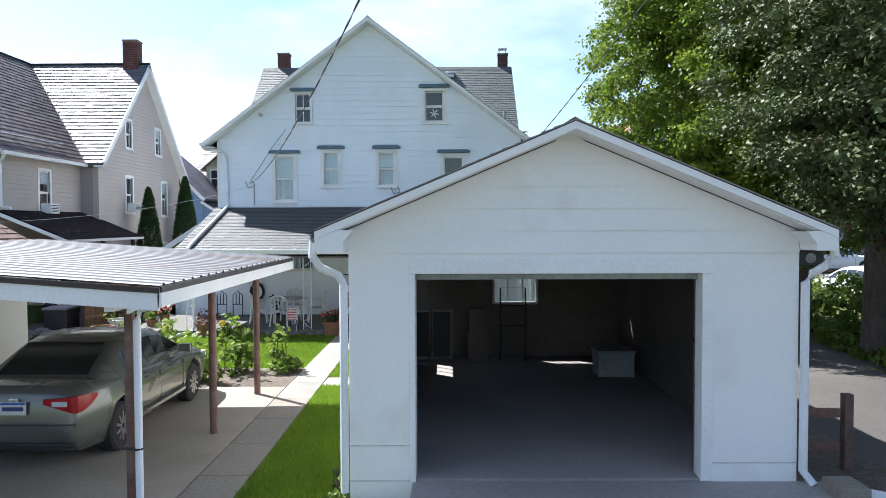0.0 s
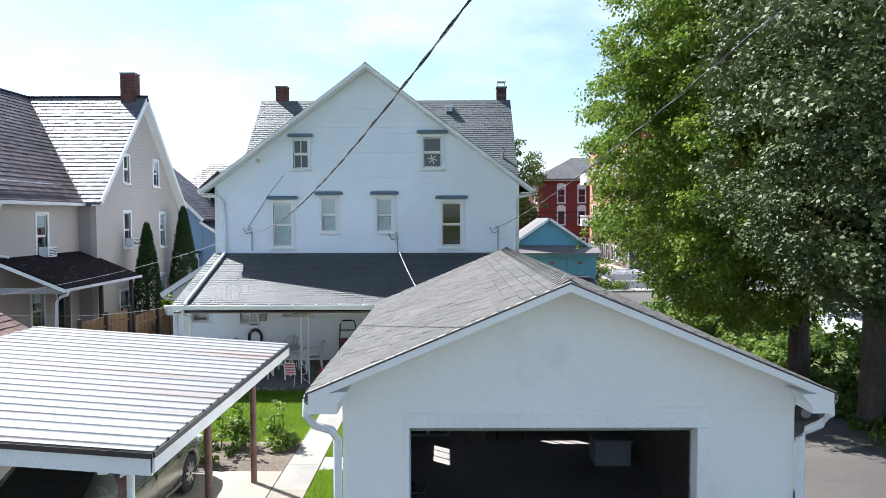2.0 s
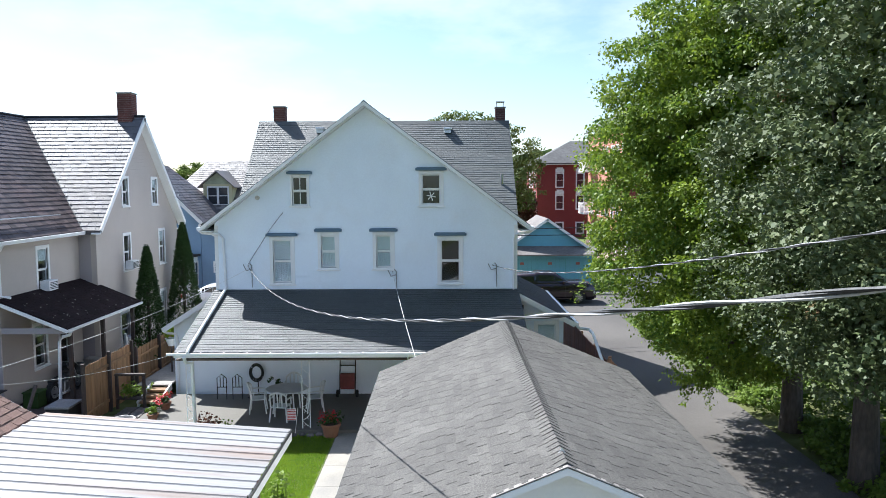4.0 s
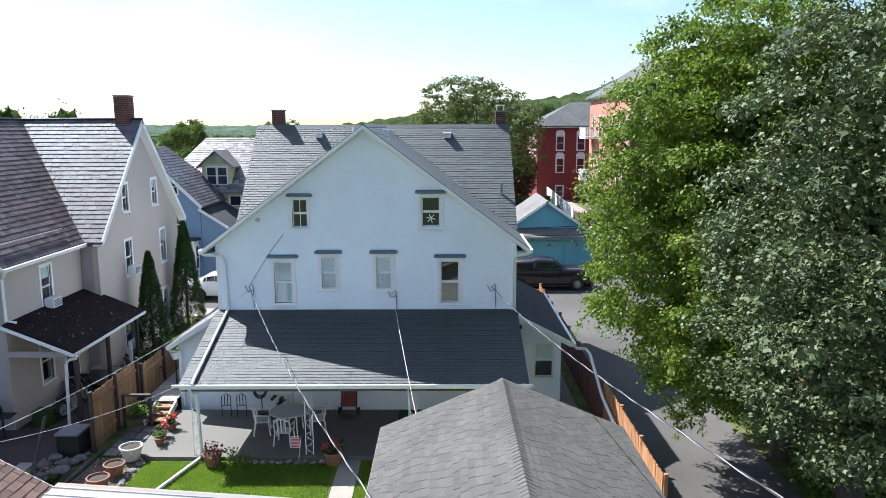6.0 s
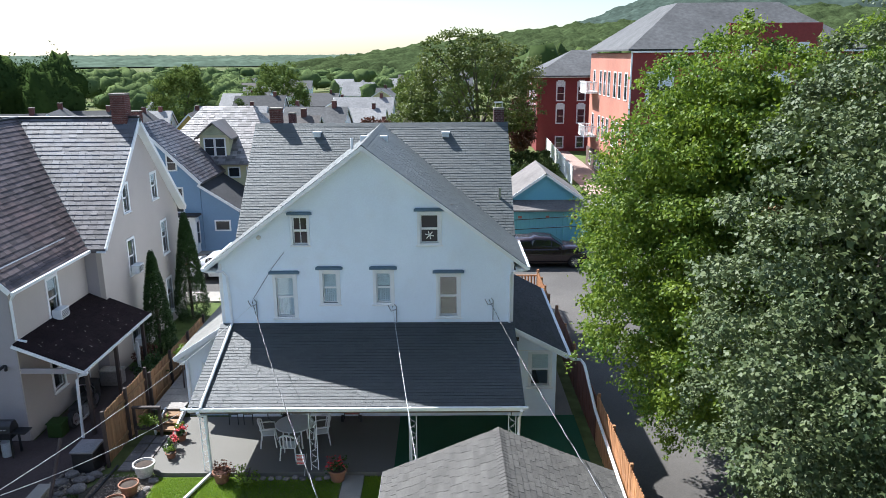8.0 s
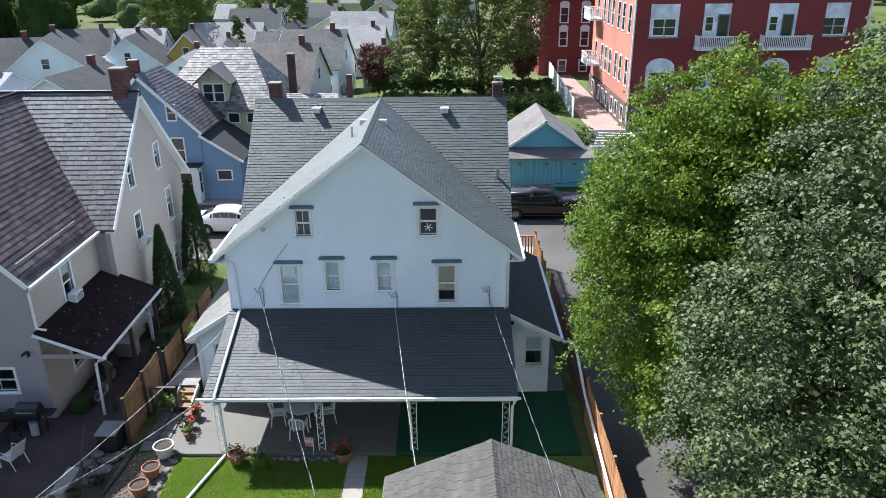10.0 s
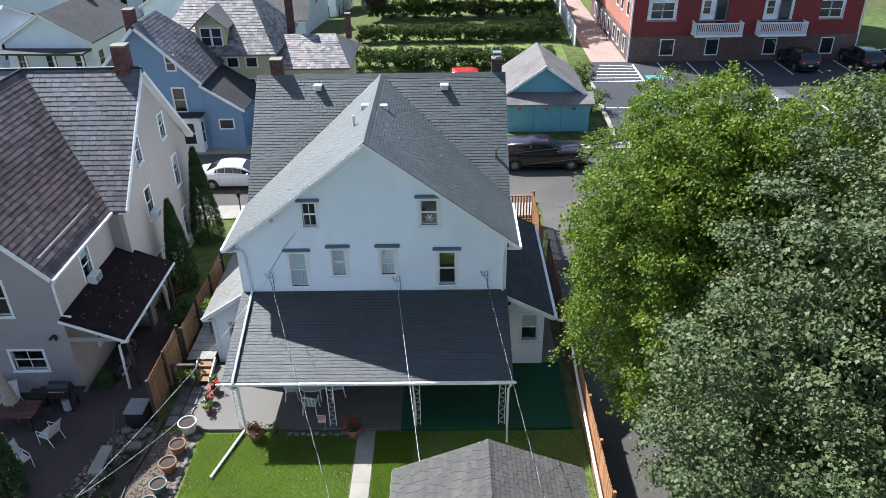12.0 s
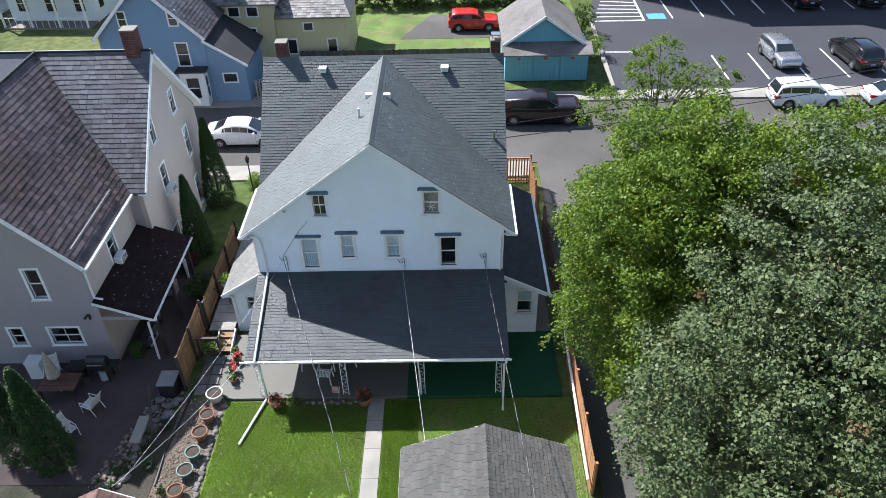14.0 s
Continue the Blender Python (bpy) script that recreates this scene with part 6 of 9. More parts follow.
chair = plastic_chair("white plastic garden armchair")
chair.matrix_basis = pose(-4.75, 21.2, -0.2, 0, 0, 175)
for x, y, a in ((-5.6, 22.0, 100), (-3.9, 22.1, -75), (-4.7, 22.9, 10)):
    copy_thing(chair, pose(x, y, -0.2, 0, 0, a))
table = thing("patio_table", "round white plastic patio table", "table", at=(-4.75, 22.05, -0.2))
bm = bmesh.new()
lathe(bm, [(0.58, 0.0), (0.62, 0.015), (0.62, 0.03), (0.6, 0.04)], Matrix.Translation((-4.75, 22.05, 0.48)), 28)
part("tabletop", bm, PLASTIC_WHITE, table)
for a in range(4):
    c, s = math.cos(a * math.tau / 4 + 0.7), math.sin(a * math.tau / 4 + 0.7)
    part("leg", tubes([(-4.75 + 0.4 * c, 22.05 + 0.4 * s, 0.48), (-4.75 + 0.46 * c, 22.05 + 0.46 * s, -0.2)], r=0.025, seg=7), PLASTIC_WHITE, table)
truck = thing("hand_truck", "red and black hand truck leaning on the wall", "hand truck", at=(-3.1, 23.6, -0.2))
part("frame", tubes([(-3.35, 23.5, -0.1), (-3.35, 23.74, 0.95), (-3.28, 23.78, 1.1), (-2.92, 23.78, 1.1), (-2.85, 23.74, 0.95), (-2.85, 23.5, -0.1)], [(-3.33, 23.6, 0.35), (-2.87, 23.6, 0.35)], [(-3.34, 23.7, 0.8), (-2.86, 23.7, 0.8)], r=0.02, seg=7), BLACK, truck)
part("load", boxes((-3.33, -2.87, 23.52, 23.7, 0.05, 0.55), bevel=0.02), mat("faded_red_case", (0.22, 0.05, 0.045), 0.6), truck, "faded red folded seat")
part("wheel", tubes([(-3.45, 23.5, -0.08), (-3.38, 23.5, -0.08)], r=0.12, seg=14), RUBBER, truck)
part("wheel", tubes([(-2.82, 23.5, -0.08), (-2.75, 23.5, -0.08)], r=0.12, seg=14), RUBBER, truck)
hose = thing("garden_hose", "black garden hose coiled on a wall hanger", "hose", at=(-6.1, 23.8, 0.4))
part("coil", tubes(*[[(-6.1 + r * math.cos(a), 23.8 - 0.015 * k, 0.55 + 1.3 * r * math.sin(a)) for a in np.linspace(0, math.tau, 18)] for k, r in enumerate((0.17, 0.2, 0.23, 0.19))], r=0.018, seg=6), BLACK, hose)
part("tail", tubes([(-6.05, 23.75, 0.3), (-6.0, 23.6, -0.1), (-5.8, 23.5, -0.18), (-6.3, 23.4, -0.18)], r=0.018, seg=6), BLACK, hose)
part("hanger", tubes([(-6.3, 23.85, 0.95), (-6.2, 23.7, 0.98), (-6.0, 23.7, 0.98)], r=0.015, seg=6), BLACK, hose)
meter = thing("wall_meter", "grey meter box on the porch wall", "meter", at=(-5.85, 23.85, 1.2))
part("box", boxes((-5.95, -5.75, 23.76, 23.89, 1.08, 1.32), bevel=0.015), mat("grey_meter", (0.25, 0.25, 0.26), 0.5), meter)
part("conduit", tubes([(-5.85, 23.84, 1.32), (-5.85, 23.84, 1.8)], r=0.025), WHITE_METAL, meter)
stand = thing("black_plant_stand", "black wire plant stand by the wall", "plant stand", at=(-7.05, 23.4, -0.2))
for x in (-7.25, -6.75):
    part("chair_frame", tubes([(x, 23.3, -0.2), (x, 23.3, 0.5), (x + 0.15, 23.3, 0.62), (x + 0.3, 23.3, 0.5), (x + 0.3, 23.3, -0.2)], [(x, 23.3, 0.2), (x + 0.3, 23.3, 0.2)], [(x + 0.1, 23.3, 0.2), (x + 0.1, 23.3, 0.55)], [(x + 0.2, 23.3, 0.2), (x + 0.2, 23.3, 0.55)], r=0.014, seg=6), BLACK, stand)
pot(-5.35, 23.5, 0.13, 0.25, BLACK, "black pot with a spiky plant", plant=(0.18, 0.45, 150, LEAF_THUJA), seed=14, z=-0.2, group="pots by the patio")
paper = thing("small_flag", "small striped flag on a stick by the post", "flag", at=(-4.0, 20.3, G))
part("stick", tubes([(-4.15, 20.3, G), (-4.05, 20.28, 0.45)], r=0.008, seg=5), WHITE_TRIM, paper)
bm = bmesh.new()
for i in range(7):
    z = 0.1 + i * 0.045
    box(bm, -4.36 + 0.01 * (i % 2), -4.12, 20.285, 20.29, z, z + 0.024)
part("stripes", bm, mat("red_stripe", (0.5, 0.05, 0.05), 0.8), paper)
part("cloth", boxes((-4.36, -4.11, 20.292, 20.296, 0.08, 0.42)), WHITE_TRIM, paper)
# stones edging the bed along the patio
for i in range(14):
    x = -5.6 + i * 0.24
    if -2.97 < x < -2.3:
        continue
    t = thing("edging_stone", "small pale stone edging the patio", "stone", "edging stones", at=(x, 20.12, G))
    bm = bmesh.new()
    bmesh.ops.create_icosphere(bm, subdivisions=2, radius=0.09)
    for v in bm.verts:
        v.co = Vector((x, 20.1 + 0.05 * math.sin(i * 3), G + 0.05)) + Vector((v.co.x * 1.2, v.co.y, v.co.z * 0.7)) * (1 + 0.35 * noise.noise(v.co * 9 + Vector((i, 0, 0))))
    part("stone", bm, STONE, t)
for i in range(22):
    a = random.Random(i)
    x, y = (-8.68, 15.6 + i * 0.21) if i < 20 else (-8.6, 20.0)
    t = thing("edging_stone", "pale stone edging the lawn", "stone", "edging stones", at=(x, y, G))
    bm = bmesh.new()
    bmesh.ops.create_icosphere(bm, subdivisions=2, radius=0.1)
    o = Vector((x + a.uniform(-0.05, 0.05), y, G + 0.05))
    for v in bm.verts:
        v.co = o + Vector((v.co.x * 1.1, v.co.y * 1.2, v.co.z * 0.6)) * (1 + 0.4 * noise.noise(v.co * 9 + Vector((i, 3, 0))))
    part("stone", bm, STONE, t)
# rock pile in the neighbour's yard
for i in range(34):
    a = random.Random(500 + i)
    y = a.uniform(16.0, 20.4)
    x = -10.75 - 0.25 * (20.4 - y) + a.uniform(-0.5, 0.35)
    t = thing("field_stone", "grey field stone in a rough pile", "stone", "rock pile", at=(x, y, G))
    r = a.uniform(0.07, 0.19)
    bm = bmesh.new()
    bmesh.ops.create_icosphere(bm, subdivisions=2, radius=r)
    for v in bm.verts:
        v.co = Vector((x, y, G + r * 0.4)) + Vector((v.co.x * 1.2, v.co.y, v.co.z * 0.7)) * (1 + 0.45 * noise.noise(v.co * 4 + Vector((i, 1, 0))))
    part("stone", bm, STONE, t)
for i in range(12):
    part("paver", boxes((-9.95 + (i % 3) * 0.42, -9.57 + (i % 3) * 0.42, 20.6 + (i // 3) * 0.55, 21.1 + (i // 3) * 0.55, G, G + 0.05), bevel=0.008), STONE, patio)
def rubble(name, label, spots, seed):
    """Many small uneven stones in one mesh; spots: x, y, size."""
    rng = np.random.default_rng(seed)
    ball = np.array([(1, 0, 0), (-1, 0, 0), (0, 1, 0), (0, -1, 0), (0, 0, 1), (0, 0, -1)], float)
    tri = np.array([(0, 2, 4), (2, 1, 4), (1, 3, 4), (3, 0, 4), (2, 0, 5), (1, 2, 5), (3, 1, 5), (0, 3, 5)])
    vs = [np.array([x, y, G + 0.02 + r * 0.25]) + ball * r * (0.6 + 0.7 * rng.random((6, 1))) * np.array([1, 1, 0.6]) for x, y, r in spots]
    fs = [tri + 6 * i for i in range(len(vs))]
    return tagged(np_mesh(name, np.concatenate(vs), np.concatenate(fs), RUBBLE), label, "gravel", kind="stuff")


RUBBLE = mat("mixed_gravel", (0.2, 0.165, 0.13), 0.9, 0.2, 2, 0.2, 20, 0.3, 30, rnd=0.6, island=True)
gr = random.Random(61)
rubble("bed_gravel", "loose gravel and chips round the garden pots", [(gr.uniform(-10.25, -8.6), gr.uniform(15.3, 20.4), gr.uniform(0.015, 0.05)) for _ in range(1500)], 62)
rubble("yard_rubble", "broken stones heaped along the yard edge", [(-10.9 - 0.28 * (20.6 - y) + gr.uniform(-0.55, 0.5), y, gr.uniform(0.03, 0.11)) for y in [gr.uniform(15.8, 20.8) for _ in range(420)]], 63)
hs_ = thing("edging_pipe", "dark edging pipe lying between the yards", "pipe", at=(-10.15, 18.5, G))
part("pipe", tubes([(-10.05, 20.85, G + 0.05), (-10.1, 19.4, G + 0.05), (-10.28, 17.9, G + 0.05), (-10.2, 16.4, G + 0.05)], r=0.04, seg=7), BLACK, hs_)
for i, (x, y, r) in enumerate(((-11.0, 18.0, 0.3), (-11.6, 17.0, 0.35), (-10.7, 17.2, 0.25), (-11.9, 16.3, 0.4), (-10.6, 19.0, 0.2), (-9.9, 16.1, 0.22))):
    shrub("yard_weed", "dark green weeds among the stones", x, y, G + 0.01, r, r * 1.2, LEAF_THUJA, 260, 0.07, 520 + i, "plant")
# steps and small deck by the side extension
deck = thing("side_deck", "small weathered grey deck with white steps", "deck", at=(-9.3, 25, G))
for i in range(8):
    part("plank", boxes((-10.1, -9.02, 23.9 + i * 0.55, 24.42 + i * 0.55, 0.08, 0.12)), GREY_WOOD, deck)
for x, y in ((-10.1, 23.9), (-9.1, 23.9), (-10.1, 28.2), (-9.1, 28.2)):
    part("deck_post", boxes((x - 0.05, x + 0.05, y - 0.05, y + 0.05, G, 0.08)), DARK_WOOD, deck)
for i in range(3):
    part("step", boxes((-9.6, -8.98, 22.9 + i * 0.32, 23.3 + i * 0.32, G + 0.1 + i * 0.1, G + 0.16 + i * 0.1)), BROWN_WOOD, deck, "brown wooden step")
for x in (-9.65, -8.98):
    bar("stringer", (x, 22.85, G + 0.18), (x, 23.95, 0.15), 0.05, 0.2, WHITE_TRIM, deck)
bench = thing("plant_shelf", "dark wooden frame with hanging planters", "plant stand", at=(-9.9, 22.7, G))
for x in (-10.2, -9.35):
    part("post", boxes((x - 0.04, x + 0.04, 22.66, 22.74, G, 0.75)), DARK_WOOD, bench)
part("rail", boxes((-10.24, -9.31, 22.64, 22.76, 0.75, 0.81)), DARK_WOOD, bench)
part("shelf", boxes((-10.2, -9.35, 22.6, 22.85, 0.0, 0.04)), DARK_WOOD, bench)
plant_mesh("foliage", (-9.75, 22.7, 0.3), 0.35, 0.3, 300, 0.09, LEAF_BUSH, bench, "trailing green plants", 77)
hb = thing("hanging_basket", "white hanging pot with yellow-green plant", "flower pot", at=(-9.55, 25.6, 1.3))
bm = bmesh.new()
lathe(bm, [(0.1, 1.05), (0.19, 1.3), (0.2, 1.32), (0.17, 1.31)], Matrix.Translation((-9.55, 25.6, 0)), 16)
part("pot", bm, PLASTIC_WHITE, hb)
plant_mesh("leaves", (-9.55, 25.6, 1.5), 0.33, 0.3, 300, 0.1, leaf_mat("lime_leaf", (0.25, 0.33, 0.03), (0.16, 0.26, 0.03)), hb, "lime green foliage", 78)
part("post", tubes([(-9.55, 25.6, 1.06), (-9.55, 25.6, 0.08)], r=0.03), DARK_WOOD, hb)

# neighbour's patio things
umb = thing("patio_umbrella", "closed beige patio umbrella standing in a table", "umbrella", at=(-15.35, 20.85, G))
bm = bmesh.new()
lathe(bm, [(0.26, 1.0), (0.24, 1.15), (0.15, 1.7), (0.06, 2.2), (0.02, 2.3)], Matrix.Translation((-15.35, 20.85, G)), 10)
part("canopy", bm, mat("beige_canvas", (0.42, 0.36, 0.29), 0.9, 0.12, 6), umb)
part("pole", tubes([(-15.35, 20.85, G), (-15.35, 20.85, G + 2.35)], r=0.025), STEEL, umb)
tb = thing("patio_table", "brown wooden patio table", "table", at=(-15.2, 20.75, G))
for i in range(7):
    part("slat", boxes((-15.9, -14.45, 20.3 + i * 0.135, 20.42 + i * 0.135, 0.36, 0.4)), mat("red_brown_slat", (0.13, 0.06, 0.045), 0.6), tb)
for x in (-15.85, -14.6):
    for y in (20.37, 21.15):
        part("leg", boxes((x - 0.04, x + 0.04, y - 0.04, y + 0.04, G, 0.36)), DARK_WOOD, tb)


def sling_chair(label):
    t = thing("sling_chair", label, "chair", "chairs on the neighbour's patio")
    cloth = mat("pale_sling_cloth", (0.55, 0.53, 0.5), 0.8, 0.1, 8)
    bm = bmesh.new()
    prism(bm, [(-0.24, -0.25, 0.42), (-0.24, 0.2, 0.38), (-0.24, 0.42, 0.95), (-0.24, 0.44, 0.94), (-0.24, 0.22, 0.36), (-0.24, -0.25, 0.4)], (0.48, 0, 0))
    part("sling", bm, cloth, t)
    for s in (-0.26, 0.26):
        part("frame", tubes([(s, -0.28, 0), (s, -0.27, 0.6), (s, 0.1, 0.62), (s, 0.3, 0.6)], [(s, 0.45, 0.98), (s, 0.2, 0.37), (s, -0.26, 0.41)], [(s, 0.1, 0.62), (s, 0.35, 0.0)], r=0.016, seg=6), WHITE_METAL, t)
    return t


sc = sling_chair("white framed sling chair on the dim patio")
sc.matrix_basis = pose(-13.7, 19.9, G + 0.02, 0, 0, -110)
copy_thing(sc, pose(-14.1, 18.6, G + 0.02, 0, 0, 60))
copy_thing(sc, pose(-15.9, 21.6, G + 0.02, 0, 0, 20))
grill = thing("gas_grill", "black gas grill with side shelves", "grill", at=(-13.9, 21.6, G))
part("firebox", boxes((-14.3, -13.55, 21.35, 21.85, 0.35, 0.6), bevel=0.03), BLACK, grill)
bm = bmesh.new()
prism(bm, [(-14.3, 21.35, 0.605), (-14.3, 21.4, 0.8), (-14.3, 21.55, 0.9), (-14.3, 21.72, 0.88), (-14.3, 21.85, 0.605)], (0.75, 0, 0))
part("lid", bm, mat("dark_enamel", (0.03, 0.03, 0.033), 0.35), grill, "closed black lid")
part("lid_handle", tubes([(-14.2, 21.33, 0.7), (-14.2, 21.29, 0.72), (-13.65, 21.29, 0.72), (-13.65, 21.33, 0.7)], r=0.014), STEEL, grill)
for x in (-14.75, -13.53):
    part("side_shelf", boxes((x, x + 0.43, 21.38, 21.82, 0.52, 0.56), bevel=0.01), BLACK, grill)
for x in (-14.28, -13.57):
    for y in (21.38, 21.82):
        part("leg", boxes((x - 0.025, x + 0.025, y - 0.025, y + 0.025, G + 0.02, 0.36)), BLACK, grill)
part("gas_bottle", tubes([(-13.85, 21.55, G + 0.03), (-13.85, 21.55, 0.2)], r=0.16, seg=16), mat("pale_blue_bottle", (0.42, 0.46, 0.5), 0.4), grill, "pale gas bottle")
bike = thing("motorcycle", "black and chrome motorcycle under the side porch", "motorcycle", at=(-12.6, 24.1, G))
for y in (23.4, 24.9):
    w = part("wheel", tubes([(-12.68, y, G + 0.34), (-12.54, y, G + 0.34)], r=0.32, seg=20), RUBBER, bike)
    part("rim", tubes([(-12.69, y, G + 0.34), (-12.53, y, G + 0.34)], r=0.2, seg=16), STEEL, w)
bm = bmesh.new()
box(bm, -12.78, -12.44, 24.05, 24.6, G + 0.6, G + 0.82, bevel=0.07)
part("tank", bm, BLACK, bike)
bm = bmesh.new()
box(bm, -12.75, -12.47, 23.35, 24.05, G + 0.62, G + 0.74, bevel=0.05)
part("seat", bm, RUBBER, bike)
part("engine", boxes((-12.8, -12.42, 23.85, 24.4, G + 0.2, G + 0.58), bevel=0.04), STEEL, bike)
part("fork", tubes([(-12.7, 24.9, G + 0.34), (-12.7, 24.55, G + 1.0)], [(-12.52, 24.9, G + 0.34), (-12.52, 24.55, G + 1.0)], r=0.025), STEEL, bike)
part("handlebar", tubes([(-12.98, 24.35, G + 1.02), (-12.8, 24.5, G + 1.08), (-12.42, 24.5, G + 1.08), (-12.24, 24.35, G + 1.02)], r=0.018), STEEL, bike)
part("exhaust", tubes([(-12.4, 24.2, G + 0.3), (-12.38, 23.9, G + 0.22), (-12.38, 23.1, G + 0.28)], r=0.04), STEEL, bike)
bin_ = thing("storage_box", "dark plastic storage box beside the fence", "box", at=(-10.9, 20.9, G))
part("body", boxes((-11.25, -10.6, 20.5, 21.25, G + 0.02, 0.35), bevel=0.03), BLACK, bin_)
part("lid", boxes((-11.28, -10.57, 20.47, 21.28, 0.35, 0.42), bevel=0.02), mat("grey_lid", (0.2, 0.2, 0.21), 0.6), bin_)
bn = thing("stone_bench", "pale stone slab bench", "bench", at=(-11.35, 18.6, G))
part("slab", boxes((-11.55, -11.15, 18.0, 19.2, 0.08, 0.16), bevel=0.01), CONCRETE, bn)
for y in (18.15, 18.95):
    part("support", boxes((-11.5, -11.2, y, y + 0.12, G, 0.08)), CONCRETE, bn)
pole_ = thing("yard_post", "dark leaning wooden post in the rock bed", "post", at=(-11.0, 19.5, G))
part("post", tubes([(-10.95, 18.4, G), (-11.15, 19.9, 1.2)], r=0.05, seg=7), DARK_WOOD, pole_)
sk = thing("white_yard_figure", "white plastic figure ornament beside the wall", "figure", at=(-12.2, 28.0, G))
bm = bmesh.new()
tube(bm, [(-12.2, 28.0, G), (-12.2, 28.0, 0.7)], 0.06, 8, taper=0.1)
tube(bm, [(-12.2, 28.0, 0.7), (-12.2, 28.0, 1.0)], 0.09, 8, taper=0.05)
part("ornament", bm, PLASTIC_WHITE, sk)
for i, (x, y, w, h, c) in enumerate(((-15.0, 21.9, 0.7, 0.45, BLACK), (-16.6, 21.8, 0.6, 0.9, PLASTIC_WHITE), (-12.9, 22.9, 0.5, 0.5, LEAF_THUJA), (-13.1, 25.6, 0.6, 0.7, BLACK), (-12.8, 26.9, 0.8, 0.6, GREY_WOOD))):
    t = thing("yard_box", "covered box stored against the wall", "box", "clutter on the neighbour's patio", at=(x, y, G))
    part("body", boxes((x - w / 2, x + w / 2, y - 0.25, y + 0.25, G + 0.02, G + h), bevel=0.04), c, t)
    part("cover", boxes((x - w / 2 - 0.02, x + w / 2 + 0.02, y - 0.27, y + 0.27, G + h, G + h + 0.04), bevel=0.015), c, t)

# ---- bushes and weeds beside the alley ----
v_, f_, off = [], [], 0
rng = np.random.default_rng(91)
n = 620
ys = rng.uniform(11, 37.5, n)
xs = 9.5 + 0.35 * np.sin(ys * 0.7) + rng.random(n) ** 1.2 * 3.6
hs = np.clip((xs - 9.2) * 0.48, 0.1, 1.5) * (0.55 + 0.6 * rng.random(n))
cs = np.stack([xs, ys, G + hs * rng.random(n) ** 0.5], axis=1)
v, f = leaves(cs, 0.16 + 0.25 * rng.random(n), 60, 0.13, rng, 0.8, 0.7)
b_ = np_mesh("roadside_bushes", v, f, LEAF_BUSH)
tagged(b_, "overgrown green bushes and weeds along the alley", "bushes", kind="stuff")
# ---- service wires ----
def wire(name, label, pts, r, material, twist=0.0, bracket=None):
    t = thing(name, label, "cable", "service wires", at=pts[0])
    a, b, sag = Vector(pts[0]), Vector(pts[1]), pts[2]
    run = [a.lerp(b, i / 24) - Vector((0, 0, sag * 4 * (i / 24) * (1 - i / 24))) for i in range(25)]
    part("wire", tubes(run, r=r, seg=6), material, t)
    if twist:
        for ph in (0.0, math.pi):
            k = 240
            pp = []
            for i in range(k + 1):
                q = i / k
                p = a.lerp(b, q) - Vector((0, 0, sag * 4 * q * (1 - q)))
                pp.append(p + Vector((math.cos(i * 0.8 + ph), 0, math.sin(i * 0.8 + ph))) * twist)
            part("strand", tubes(pp, r=r * 0.8, seg=4), BLACK if ph else mat("grey_cable_strand", (0.35, 0.35, 0.36), 0.5), t)
    return t


CABLE_W = mat("white_cable", (0.65, 0.65, 0.64), 0.5)
wire("service_wire", "twisted black service cable from the house to the alley pole", ((-6.3, 23.82, 4.05), (4.67, -7.95, 9.2), 1.4), 0.007, BLACK, 0.009)
wire("service_wire", "twisted grey service cable from the house to the alley pole", ((1.62, 23.82, 4.05), (3.81, -7.95, 9.05), 0.72), 0.006, BLACK, 0.008)
wire("garage_wire", "thin cable from the house to the garage gable", ((-1.62, 23.82, 3.85), (-0.55, 15.65, 2.95), 0.1), 0.007, CABLE_W)
wire("shed_wire", "white cable from the house to the outbuilding", ((-6.3, 23.82, 3.95), (-9.9, 14.3, 2.75), 0.25), 0.005, CABLE_W)
wire("shed_wire", "white cable from the house to the outbuilding", ((-7.5, 20.05, 2.0), (-10.1, 14.3, 2.7), 0.2), 0.005, CABLE_W)
wire("street_wire", "dark overhead wire along the street", ((2.45, 33.5, 4.6), (60, 46.7, 7.6), 0.7), 0.02, BLACK)
wire("street_wire", "dark overhead wire along the street", ((2.45, 32.5, 4.4), (60, 46.7, 7.2), 0.9), 0.02, BLACK)
for x, z, s in ((-6.3, 4.05, 1), (1.62, 4.05, 1), (-1.62, 3.85, 0)):
    t = thing("wire_bracket", "small metal wire bracket on the house wall", "bracket", "wire brackets", at=(x, 23.85, z))
    part("mast", tubes([(x + 0.12, 23.85, z - 0.7), (x + 0.12, 23.85, z), (x + 0.06, 23.82, z + 0.08)], [(x, 23.88, z), (x, 23.8, z)], [(x + 0.12, 23.84, z - 0.1), (x - 0.05, 23.8, z - 0.15), (x - 0.15, 23.82, z + 0.05)], r=0.016, seg=6), mat("dull_grey_metal", (0.3, 0.31, 0.33), 0.5, metal=0.5), t)
pole = thing("utility_pole", "tall wooden utility pole beside the alley", "utility pole", at=(4.1, -8, G))
part("pole", tubes([(4.1, -8.1, G - 0.2), (4.1, -8.1, 9.8)], r=0.15, seg=12), BARK, pole)
part("crossarm", boxes((3.2, 5.0, -8.16, -7.94, 9.0, 9.25)), BARK, pole)
t = thing("wall_bracket", "tiny white bracket with a thin wire on the facade", "bracket", at=(-5.15, 23.86, 5.75))
part("bracket", tubes([(-5.15, 23.88, 5.75), (-5.15, 23.8, 5.78)], [(-5.15, 23.82, 5.75), (-5.55, 23.84, 5.25), (-6.3, 23.84, 4.1)], r=0.008, seg=5), BLACK, t)
